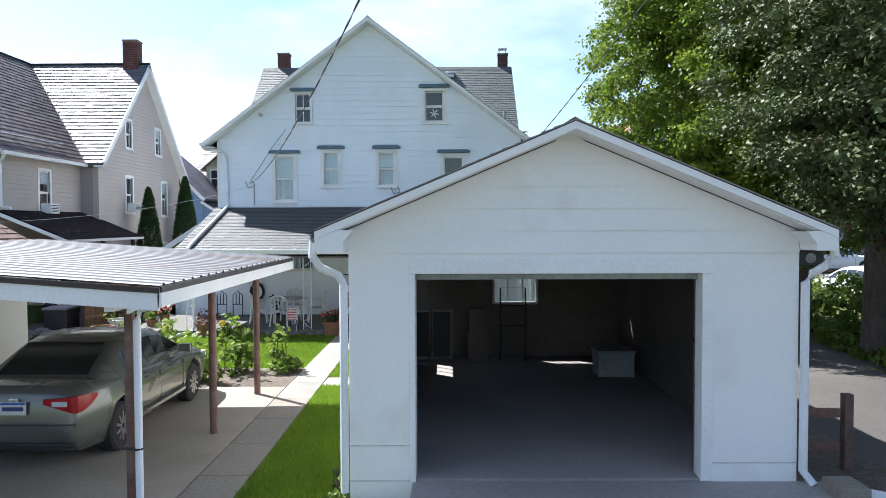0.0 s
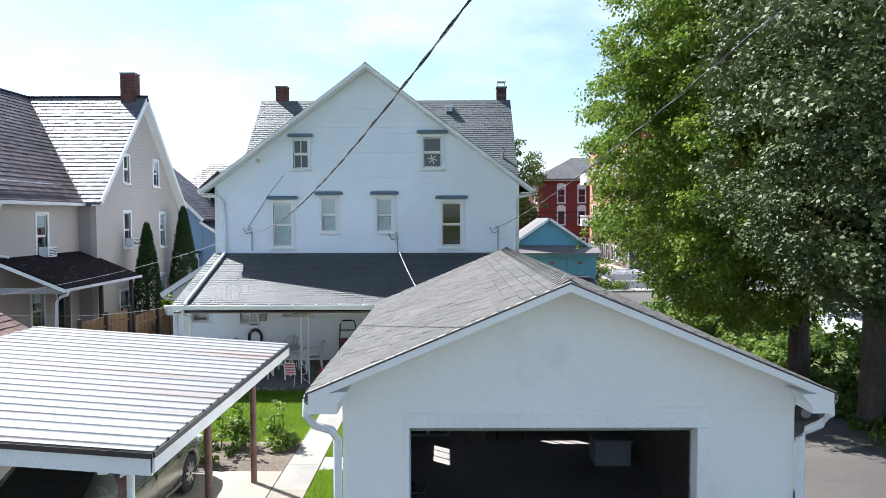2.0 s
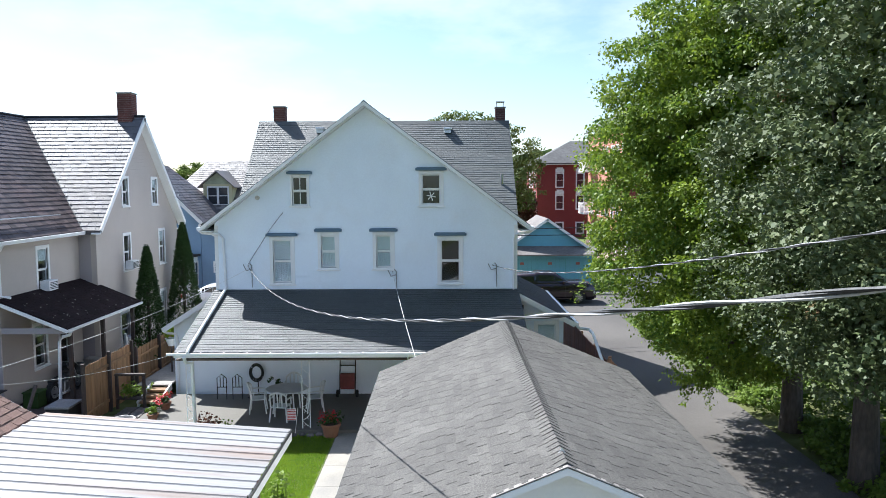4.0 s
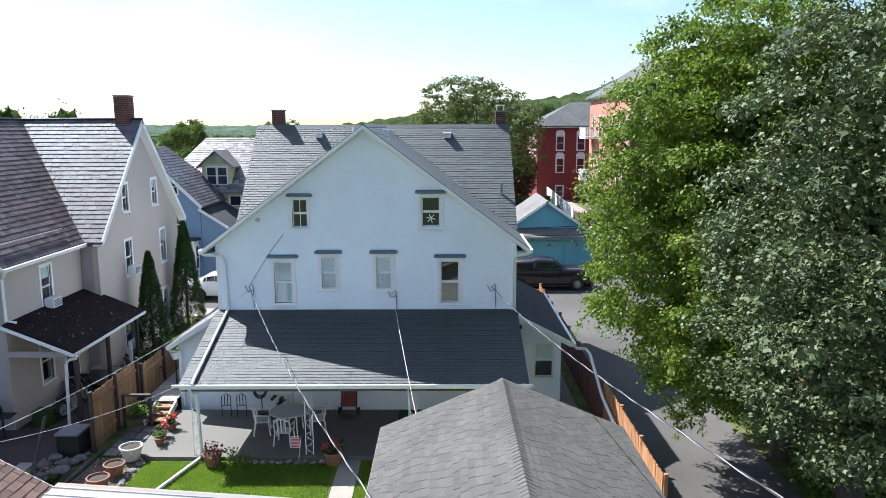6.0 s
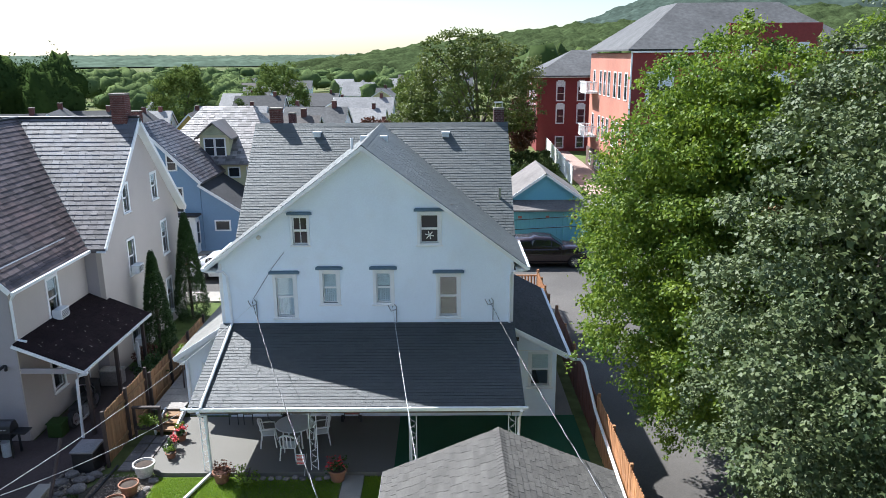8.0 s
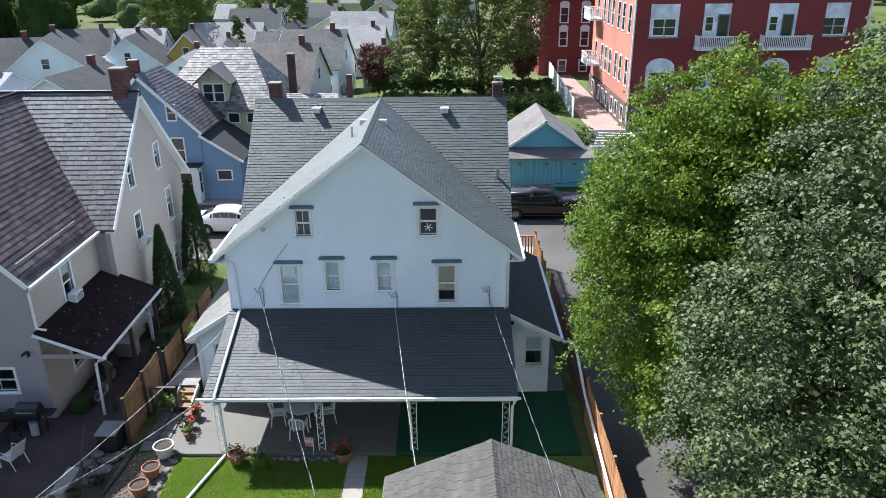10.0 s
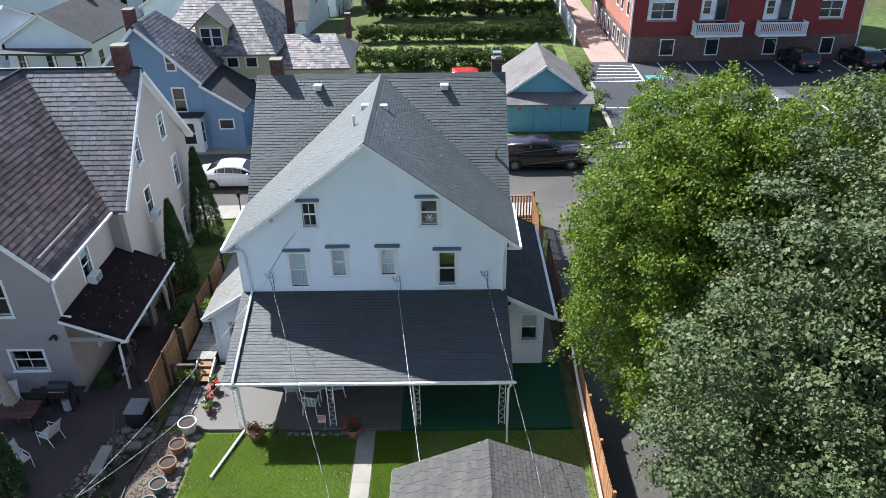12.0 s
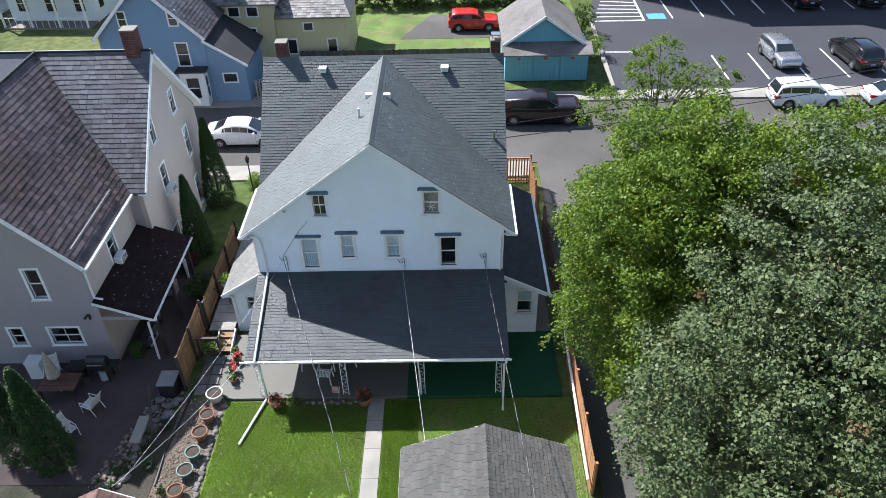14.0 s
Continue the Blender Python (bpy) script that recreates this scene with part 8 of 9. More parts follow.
for s, e0 in ((1, -15.15), (-1, -22.5)):
    p = [Vector((e0, 46.4, 4.35)), Vector((e0, 53.3, 4.35)), Vector((-18.83, 50.6, 8.0)), Vector((-18.83, 46.4, 8.0))]
    slab("roof", p, 0.12, SLATE, blue)
    if s > 0:
        lay_tiles(tiles_on(p, p[:2], 0.3, 0.24, 0.02, 88), "slate", SLATE, SLATE_OB, blue)
    bar("rake_board", (e0, 46.37, 4.33), (-18.83, 46.37, 7.98), 0.05, 0.2, WHITE_TRIM, blue)
brick_stack(-19.6, -19.0, 47.2, 47.8, 7.2, 8.7, blue, "chimney", BRICK)
# lower side wing
wall("wall", wall_frame((0, 46.81, 0), (0, -1, 0)), [(-15.43, 4.2), (-13.1, 2.7)], [], 0.15, BL, blue)
panes(wall_frame((0, 46.81, 0), (0, -1, 0)), -14.6, -13.75, 1.2, 1.75, blue, bars=0)
wall("wall", wall_frame((-13.1, 0, 0), (1, 0, 0)), [(46.96, 2.6), (51.5, 2.6)], [], 0.15, BL, blue)
p = [Vector((-12.75, 51.5, 2.5)), Vector((-12.75, 46.5, 2.5)), Vector((-15.43, 46.5, 4.25)), Vector((-15.43, 51.5, 4.25))]
slab("roof", p, 0.1, SHINGLE_BLACK, blue)
bar("rake_board", (-12.75, 46.47, 2.48), (-15.43, 46.47, 4.23), 0.05, 0.16, WHITE_TRIM, blue)
bay = part("bay", boxes((-17.3, -15.7, 46.1, 46.79, G, 2.2), bevel=0.0), WHITE_TRIM, blue, "white bay window")
part("bay_roof", boxes((-17.5, -15.5, 45.9, 46.79, 2.2, 2.32)), SHINGLE_BLACK, bay)
panes(wall_frame((0, 46.1, 0), (0, -1, 0)), -16.9, -16.1, 0.4, 1.8, bay)
panes(wall_frame((-15.7, 0, 0), (1, 0, 0)), 46.2, 46.7, 0.4, 1.8, bay)
wf = thing("wooden_fence", "grey wooden fence beside the blue house", "fence", at=(-12, 46.6, G))
for i in range(18):
    part("board", boxes((-12.7 + i * 0.18, -12.56 + i * 0.18, 47.0 + i * 0.12, 47.03 + i * 0.12, G, G + 1.5)), GREY_WOOD, wf)

# yellow house with a dormer
yel = thing("yellow_house", "pale yellow house with pale patched slate roof and dormer", "house", at=(-12, 55, G))
YL = wall_colour("yellow", None)
part("wall", boxes((-18.5, -10.6, 51.6, 59.5, G - 0.2, 4.9)), YL, yel)
part("wing_wall", boxes((-10.58, -5.6, 52.2, 58.5, G - 0.2, 3.6)), YL, yel)
hip = [((-19.0, 51.1, 4.85), (-10.1, 51.1, 4.85), (-12.6, 55.5, 8.5), (-16.3, 55.5, 8.5)), ((-10.1, 51.1, 4.85), (-10.1, 60, 4.85), (-12.6, 55.5, 8.5)),
       ((-10.1, 60, 4.85), (-19.0, 60, 4.85), (-16.3, 55.5, 8.5), (-12.6, 55.5, 8.5)), ((-19.0, 60, 4.85), (-19.0, 51.1, 4.85), (-16.3, 55.5, 8.5))]
pcs = []
for i, h in enumerate(hip):
    h = [Vector(q) for q in h]
    slab("roof", h, 0.1, SLATE_PALE, yel)
    if i in (0, 1):
        pcs += tiles_on(h, [h[0], h[1]], 0.3, 0.24, 0.018, 90 + i)
lay_tiles(pcs, "slate", SLATE_PALE, SLATE_PALE, yel)
hp = [[Vector(q) for q in ((-10.58, 51.9, 3.6), (-5.2, 51.9, 3.6), (-6.5, 55.3, 5.2), (-10.58, 55.3, 5.2))], [Vector(q) for q in ((-5.2, 51.9, 3.6), (-5.2, 58.8, 3.6), (-6.5, 55.3, 5.2))], [Vector(q) for q in ((-5.2, 58.8, 3.6), (-10.58, 58.8, 3.6), (-10.58, 55.3, 5.2), (-6.5, 55.3, 5.2))]]
for i, h in enumerate(hp):
    slab("wing_roof", h, 0.1, SLATE_PALE, yel)
lay_tiles(tiles_on(hp[0], hp[0][:2], 0.3, 0.24, 0.018, 95), "slate", SLATE_PALE, SLATE_PALE, yel)
yf = wall_frame((0, 51.6, 0), (0, -1, 0))
for a, b, c, d in ((-13.6, -12.9, 3.9, 4.5), (-12.3, -11.6, 3.9, 4.5), (-15.4, -14.7, 1.5, 3.0), (-12.6, -11.9, 1.5, 3.0)):
    panes(yf, a, b, c, d, yel, bars=0)
for a, b, c, d in ((-8.6, -8.0, 2.6, 3.1), (-7.0, -6.4, 0.9, 1.9), (-9.9, -9.3, 0.9, 1.9)):
    panes(wall_frame((0, 52.2, 0), (0, -1, 0)), a, b, c, d, yel, bars=0)
dm = part("dormer", boxes((-15.5, -13.5, 51.7, 54.5, 5.0, 6.75)), YL, yel, "pale green gabled dormer")
bm = bmesh.new()
prism(bm, [(-15.5, 51.7, 6.75), (-13.5, 51.7, 6.75), (-14.5, 51.7, 7.55)], (0, 3.0, 0))
part("dormer_gable", bm, mat("sage_paint", (0.38, 0.40, 0.26), 0.7), dm)
for s in (-1, 1):
    p = [Vector((-14.5 + s * 1.3, 51.35, 6.55)), Vector((-14.5 + s * 1.3, 55, 6.55)), Vector((-14.5, 55, 7.68)), Vector((-14.5, 51.35, 7.68))]
    slab("dormer_roof", p, 0.08, SLATE_PALE, dm)
for u in (-15.15, -14.4):
    panes(wall_frame((0, 51.69, 0), (0, -1, 0)), u, u + 0.6, 5.35, 6.5, dm)
brick_stack(-10.2, -9.7, 56.2, 56.7, 5.0, 7.9, yel, "chimney", DARK_BRICK)
brick_stack(-6.0, -5.6, 57.0, 57.4, 4.4, 6.2, yel, "chimney", BRICK)

yel.location.x -= 1.3

# turquoise garage pair across the street
TQ = wall_colour("turquoise", None)
tq = thing("turquoise_garage", "turquoise painted garage with pale roof and worn doors", "garage", at=(6.8, 50, G))
part("wall", boxes((4.3, 10.05, 49.45, 52.2, G - 0.2, 2.0)), TQ, tq)
bm = bmesh.new()
prism(bm, [(4.0, 48.2, 1.95), (10.15, 48.2, 1.95), (10.15, 49.5, 2.4), (4.0, 49.5, 2.4)], (0, 0, 0.1))
FELT = mat("rusty_felt", (0.16, 0.145, 0.135), 0.9, 0.25, 0.6, 0.25, 8)
part("lean_roof", bm, FELT, tq, "low felt roof over the doors")
for i in range(3):
    d = part("garage_door", boxes((4.4 + i * 1.87, 6.15 + i * 1.87, 49.41, 49.44, G, 1.65)), mat("worn_turquoise_door_%d" % i, (0.14, 0.37 + 0.03 * i, 0.46), 0.7, 0.15, 0.8, 0.15, 10), tq, "worn turquoise garage door")
    for j in range(6):
        part("plank", boxes((4.43 + i * 1.87 + j * 0.29, 4.69 + i * 1.87 + j * 0.29, 49.385, 49.408, G + 0.02, 1.62)), TQ, d)
    part("sign", boxes((5.1 + i * 1.87, 5.35 + i * 1.87, 49.37, 49.384, 1.25, 1.42)), mat("small_red_sign", (0.35, 0.12, 0.1), 0.6), d)
tqg = part("gable_wall", boxes((4.4, 9.4, 49.5, 55, G, 2.6)), TQ, tq)
bm = bmesh.new()
prism(bm, [(4.4, 49.5, 2.6), (9.4, 49.5, 2.6), (6.9, 49.5, 4.25)], (0, 5.5, 0))
part("gable", bm, TQ, tq)
for s in (-1, 1):
    p = [Vector((6.9 + s * 2.85, 49.2, 2.42)), Vector((6.9 + s * 2.85, 55.3, 2.42)), Vector((6.9, 55.3, 4.38)), Vector((6.9, 49.2, 4.38))]
    slab("roof", p, 0.1, FELT, tq)
    bar("rake_board", p[0] + Vector((0, -0.03, 0)), p[3] + Vector((0, -0.03, 0)), 0.05, 0.16, WHITE_TRIM, tq)

# ---- red brick building ----
red = thing("red_brick_building", "large red brick apartment building with white balconies", "apartment building", at=(26, 75, G))
rf = wall_frame((0, 66.5, 0), (0, -1, 0))
RWINS, RARCH = [], []
for a in (17.75, 22.3, 27.65, 32.2):
    RWINS.append((a, a + 2.45, 7.8, 10.5))
    RARCH.append((a, a + 2.5, 3.3, 5.1))
top_arch = [(25.6, 26.6, 11.3, 12.6), (30.5, 31.5, 11.3, 12.6)]
low = [(19.2, 20.3, 0.3, 1.6), (23.2, 24.2, 0.3, 1.6), (28.3, 29.3, 0.3, 1.6), (33.3, 34.3, 0.3, 1.6)]
part("wall", boxes((16.5, 36.3, 66.5, 85, 1.9, 12.1)), RED_WALL, red)
part("stone_base", boxes((16.35, 36.45, 66.35, 85.1, G - 0.2, 1.9)), BROWNSTONE, red, "brown stone base course")
# thin sheet over the red wall that paints this side as sunlit
part("salmon_side", boxes((16.46, 16.495, 66.52, 84.98, 1.95, 12.05)), SUNLIT_WALL, red, "salmon side wall with sunlight put into its colour")
part("parapet", boxes((24.6, 32.5, 66.2, 66.49, 1.9, 14.5)), RED_WALL, red, "projecting centre bay")
for a, b in ((16.3, 24.6), (32.5, 36.5)):
    part("cornice", boxes((a, b, 66.1, 66.48, 12.1, 12.4), bevel=0.03), WHITE_TRIM, red, "white cornice")
for p in ([(16.0, 66.1, 12.4), (36.8, 66.1, 12.4), (31.5, 73, 16.6), (22.0, 73, 16.6)], [(36.8, 66.1, 12.4), (36.8, 85.5, 12.4), (31.5, 79, 16.6), (31.5, 73, 16.6)], [(16.0, 85.5, 12.4), (16.0, 66.1, 12.4), (22.0, 73, 16.6), (22.0, 79, 16.6)], [(22.0, 73, 16.6), (31.5, 73, 16.6), (31.5, 79, 16.6), (22.0, 79, 16.6)]):
    slab("roof", [Vector(q) for q in p], 0.15, FAR_ROOFS[0], red)


def infill(m, a, b, z0, z1, parent, arch=False, door=False):
    """A white infilled bay with a smaller window or balcony door in it."""
    bm = bmesh.new()
    if arch:
        n = 12
        pts = [(a, 0.01, z0), (b, 0.01, z0), (b, 0.01, z1 - 0.9)] + [((a + b) / 2 + (b - a) / 2 * math.cos(math.pi * i / n), 0.01, z1 - 0.9 + 0.9 * math.sin(math.pi * i / n)) for i in range(1, n)] + [(a, 0.01, z1 - 0.9)]
        prism(bm, pts, (0, 0.05, 0), m)
    else:
        box(bm, a, b, 0.01, 0.06, z0, z1, m=m)
    w = part("window_bay", bm, mat("bay_white", (0.72, 0.74, 0.78), 0.6) if "bay_white" not in bpy.data.materials else bpy.data.materials["bay_white"], parent, "white infilled window bay")
    mm = m @ Matrix.Translation((0, 0.06, 0))
    if door:
        panes(mm, b - 1.15, b - 0.35, z0 - 0.35, z0 + 1.75, w, bars=0, trim=BLUE_TRIM)
        panes(mm, a + 0.2, a + 0.8, z0 + 0.5, z0 + 1.6, w)
    else:
        mid = (a + b) / 2
        panes(mm, a + 0.3, mid - 0.06, z0 + 0.15, z0 + 1.45, w)
        panes(mm, mid + 0.06, b - 0.3, z0 + 0.15, z0 + 1.45, w)
    part("bay_sill", boxes((a - 0.1, b + 0.1, 0.01, 0.15, z0 - 0.12, z0 - 0.02), m=m), CONCRETE, w)
    return w


def balcony(m, a, b, z, parent):
    f = part("balcony", boxes((a, b, 0.02, 1.3, z - 0.25, z - 0.05), m=m), WHITE_TRIM, parent, "white balcony with slatted railing")
    for u in np.arange(a + 0.05, b, 0.16):
        part("baluster", boxes((u - 0.03, u + 0.03, 1.24, 1.28, z - 0.05, z + 0.85), m=m), WHITE_TRIM, f)
    part("hand_rail", boxes((a, b, 1.2, 1.32, z + 0.85, z + 0.95), (a, a + 0.1, 0.02, 1.2, z + 0.85, z + 0.95), (b - 0.1, b, 0.02, 1.2, z + 0.85, z + 0.95), m=m), WHITE_TRIM, f)
    for yy in np.arange(0.2, 1.2, 0.18):
        part("baluster", boxes((a, a + 0.05, yy - 0.03, yy + 0.03, z - 0.05, z + 0.85), m=m), WHITE_TRIM, f)
        part("baluster", boxes((b - 0.05, b, yy - 0.03, yy + 0.03, z - 0.05, z + 0.85), m=m), WHITE_TRIM, f)


rfc = rf @ Matrix.Translation((0, 0.3, 0))
for i, (a, b, z0, z1) in enumerate(RWINS):
    infill(rf if i != 2 else rfc, a, b, z0, z1, red, door=i in (1, 2))
for i, (a, b, z0, z1) in enumerate(RARCH):
    infill(rf if i != 2 else rfc, a, b, z0, z1 + 0.9, red, arch=True, door=i in (1, 2))
for a, b, z in ((21.7, 25.8, 7.0), (27.2, 31.3, 7.0), (21.7, 25.8, 2.3), (27.2, 31.3, 2.3)):
    balcony(rf, a, b, z, red)
for a, b, c, d in low:
    panes(rf @ Matrix.Translation((0, 0.16, 0)), a, b, c, d, red, bars=0)
for a, b, c, d in top_arch:
    infill(rfc, a, b, c - 0.2, d + 0.3, red, arch=False)
part("downpipe", tubes([(16.4, 66.4, 12.1), (16.4, 66.4, G)], r=0.08), WHITE_METAL, red)
part("downpipe", tubes([(36.4, 66.4, 12.1), (36.4, 66.4, G)], r=0.08), WHITE_METAL, red)
sd = wall_frame((16.46, 0, 0), (-1, 0, 0))
for u in (-68.2, -70.6, -72.6, -75.2, -77.2, -79.2, -82.5):
    for z in (3.4, 8.0):
        panes(sd, u - 0.45, u + 0.45, z, z + 2.3, red, trim=CURTAIN)
    panes(sd @ Matrix.Translation((0, 0.12, 0)), u - 0.45, u + 0.45, 0.2, 1.5, red, bars=0)
balcony(sd, -84, -80.5, 8.2, red)
balcony(sd, -84, -80.5, 3.6, red)
redb = thing("red_brick_wing", "far red brick wing with arched pale windows", "apartment building", at=(17, 103, G))
part("wall", boxes((12.2, 26, 98, 110, G - 0.2, 9.4)), RED_WALL, redb)
for p in ([(11.6, 97.4, 9.4), (26.6, 97.4, 9.4), (20, 104, 12.6), (17.5, 104, 12.6)], [(11.6, 110.6, 9.4), (11.6, 97.4, 9.4), (17.5, 104, 12.6)], [(26.6, 97.4, 9.4), (26.6, 110.6, 9.4), (20, 104, 12.6)], [(26.6, 110.6, 9.4), (11.6, 110.6, 9.4), (17.5, 104, 12.6), (20, 104, 12.6)]):
    slab("roof", [Vector(q) for q in p], 0.15, FAR_ROOFS[0], redb)
part("eave_board", boxes((11.7, 26.5, 97.45, 97.55, 9.15, 9.4), (11.65, 11.75, 97.45, 110.4, 9.15, 9.4)), WHITE_TRIM, redb)
m_ = wall_frame((0, 98, 0), (0, -1, 0))
for u in (15.2, 17.9, 20.6):
    for z in (0.2, 3.4, 6.3):
        panes(m_, u - 0.42, u + 0.42, z, z + (1.7 if z > 1 else 1.3), redb, trim=CURTAIN, c=0.16)
        if z > 1:
            part("arch_panel", boxes((u - 0.58, u + 0.58, 0.0, 0.05, z + 1.87, z + 2.35), (u - 0.4, u + 0.4, 0.0, 0.05, z + 2.35, z + 2.52), m=m_), CURTAIN, redb)
m_ = wall_frame((12.2, 0, 0), (-1, 0, 0))
for u in (-100, -103, -106):
    for z in (3.4, 6.3):
        panes(m_, u - 0.5, u + 0.5, z, z + 2.2, redb, trim=CURTAIN, c=0.15)
fe = thing("white_fence", "white board fence along the lane", "fence", at=(13.5, 85, G))
for i in range(10):
    y0 = 72 + i * 2.6
    part("panel", boxes((12.55 + i * 0.1, 12.63 + i * 0.1, y0, y0 + 2.5, G, G + 1.8)), WHITE_TRIM, fe)

# parking bay lines
lines = thing("bay_lines", "white painted parking bay lines", "road marking", kind="structure")
def lot_line(p, q, w=0.13):
    """A painted line on the lot from p to q."""
    d = (Vector(q) - Vector(p)).normalized() * w / 2
    bm = bmesh.new()
    prism(bm, [(p[0] - d.y, p[1] + d.x, G + 0.014), (p[0] + d.y, p[1] - d.x, G + 0.014), (q[0] + d.y, q[1] - d.x, G + 0.014), (q[0] - d.y, q[1] + d.x, G + 0.014)], (0, 0, 0.004))
    part("line", bm, PAINT_LINE, lines)


for i in range(9):
    lot_line((19.0 + i * 2.6, 66.1), (19.0 + i * 2.6, 61.0 + i * 0.25))
for i in range(7):
    lot_line((19.95 + i * 2.8, 53.2 + i * 0.3), (19.95 + i * 2.8, 49.0))
for i in range(6):
    lot_line((12.35 + i * 0.28, 60.7 + i * 0.95), (16.55, 60.75 + i * 0.85), 0.16)
lot_line((16.55, 60.6), (16.7, 65.5), 0.18)
lot_line((12.3, 60.65), (16.6, 60.65), 0.16)
part("blue_square", boxes((17.0, 18.5, 60.95, 62.2, G + 0.013, G + 0.018)), BLUE_PAINT, lines, "blue accessible parking mark")
flat("lot_line_end", [(12.25, 54.15), (14.45, 54.05), (14.45, 54.2), (12.25, 54.3)], G + 0.016, PAINT_LINE, "white painted line", "road marking", thick=0.01)

# ---- town behind ----
NEAR = [
    (-33, 68, 7.5, 10, 3.4, 5.6, "y", "white", 1, True, -3), (-42.5, 68, 7, 10, 3.2, 5.3, "x", "white", 2, True, -3), (-52, 70, 8, 10, 3.4, 5.8, "y", "pale", 1, True, -3),
    (-18, 84, 8.2, 12, 2.3, 6.5, "x", "white", 3, False, -3), (-16.5, 98, 7.8, 11, 4.4, 8.4, "x", "white", 0, False, -4), (-8.3, 101, 4, 8, 3.2, 5.2, "y", "tan", 2, False, -3),
    (-30.5, 92, 8, 10, 3.2, 5.8, "y", "white", 2, False, 4), (-50, 97, 10, 12, 4.3, 8.2, "y", "white", 1, False, 18), (-55, 95, 9, 9, 4.0, 7.6, "x", "tan", 1, False, 12),
    (-58, 84, 8, 9, 3.4, 6.0, "x", "tan", 2, False, 8), (-45, 111, 9, 10, 4.6, 8.2, "y", "white", 1, False, 8), (-38.5, 116, 7, 8, 4.6, 8.2, "y", "ochre", 3, False, 6),
    (-31, 109, 8, 10, 4.2, 7.4, "y", "tan", 1, False, 10), (-37, 131, 12, 9, 4.6, 8.0, "x", "white", 2, False, 2), (-24, 117, 9, 8, 4.6, 7.8, "x", "grey", 0, False, -4),
    (-26, 130, 8, 9, 4.6, 8.0, "y", "white", 1, False, -6), (-15, 142, 11, 9, 4.8, 8.4, "x", "white", 2, False, -3), (-14, 122, 9, 9, 4.8, 7.6, "x", "pale", 2, False, -3),
    (-57, 122, 8, 9, 4.6, 8.0, "x", "white", 1, False, 8), (-50, 126, 8, 9, 4.4, 7.6, "x", "pale", 2, False, 6), (-54, 140, 8, 9, 4.8, 8.4, "y", "pale", 1, False, 20)]
for i, (x, y, w, d, e, r, al, col, ri, po, tn) in enumerate(NEAR):
    gable_house(x, y, w, d, e, r, al, col, FAR_ROOFS[ri], {"white": "white town house with pitched roof", "grey": "grey town house with pitched roof"}.get(col, col + " town house with pitched roof"), porch=po, turn=tn)
rnd = random.Random(77)
cols = ["white", "pale", "white", "grey", "tan", "white", "yellow", "pale"]
HOMES = [(x, y) for x, y, *_ in NEAR]
row_y = 156
while row_y < 330:
    x = -row_y * 0.27 + rnd.uniform(0, 6)
    while x < (4 if row_y < 180 else row_y * 0.03):
        if rnd.random() < 0.8:
            c = rnd.choice(cols)
            y = row_y + rnd.uniform(-4, 4)
            gable_house(x, y, rnd.uniform(7, 10), rnd.uniform(8, 11), rnd.uniform(4.4, 5.4), rnd.uniform(7.2, 8.6), rnd.choice("xy"), c, rnd.choice(FAR_ROOFS), c + " house in the far town", wins=row_y < 170, chimney=row_y < 200, turn=rnd.uniform(-8, 8), over=0.3)
            HOMES.append((x, y))
        x += rnd.uniform(11, 17) * (1 + (row_y - 118) / 400)
    row_y += rnd.uniform(17, 24) * (1 + (row_y - 118) / 260)

# ---- gardens and trees behind the street ----
flat("far_lawn", [(-7, 60), (11, 60), (12, 96), (-7, 96)], G + 0.02, GRASS_GROUND, "sunlit back lawn between hedges", "lawn")
flat("near_far_lawn", [(-11, 47.4), (3.6, 47.4), (3.6, 60), (-11, 60)], G + 0.015, GRASS_GROUND, "grass plot beside the turquoise garage", "lawn")
flat("yard_drive", [(-3.5, 57.5), (4.0, 57.5), (3.0, 62), (-1, 63)], G + 0.03, ASPHALT, "grey asphalt patch in the yard", "drive")
for nm, (x0, x1, y0, y1, h) in {"a": (-8.5, 11.5, 73.6, 75.2, 1.5), "b": (-8.5, 12, 84, 85.6, 1.6), "c": (-8.5, 9.5, 64.0, 66.4, 1.6)}.items():
    rng = np.random.default_rng(ord(nm))
    k = 520
    cs = np.stack([rng.uniform(x0, x1, k), rng.uniform(y0, y1, k), G + 0.15 + (h - 0.2) * rng.random(k) ** 0.6], axis=1)
    v, f = leaves(cs, np.full(k, 0.35), 34, 0.2, rng, 0.9, 0.4)
    t = thing("clipped_hedge", "long clipped green hedge", "hedge", "hedges behind the street", at=((x0 + x1) / 2, y0, G))
    np_mesh("foliage", v, f, LEAF_FAR, t)
LEAF_OAK = leaf_mat("olive_oak_leaf", (0.14, 0.17, 0.04), (0.075, 0.105, 0.025), 0.35, 0.6)
tree("oak_tree", "broad olive green tree behind the street", (4.2, 85, G), 4.5, 0.4, [((3.6, 85, 8.1), (7.8, 6, 7.3), 640), ((-3.4, 84, 4.0), (3.4, 3, 3.2), 130)], LEAF_OAK, 0.27, 48, 0.8, seed=41, kindred="trees of the town", squash=0.55, up=0.6)
tree("red_tree", "small red-leaved tree in a garden", (-7.5, 86, G), 1.6, 0.12, [((-7.5, 86, 3.0), (2.6, 2.4, 2.2), 220)], LEAF_RED, 0.25, 26, 0.5, seed=42, kindred="trees of the town", limbs=5)
tree("garden_tree", "leafy tree at the end of the lane", (9.6, 92, G), 3, 0.2, [((9.4, 92, 3.9), (2.1, 2.4, 3.3), 200)], LEAF_RED, 0.3, 34, 0.6, seed=43, kindred="trees of the town", limbs=5)
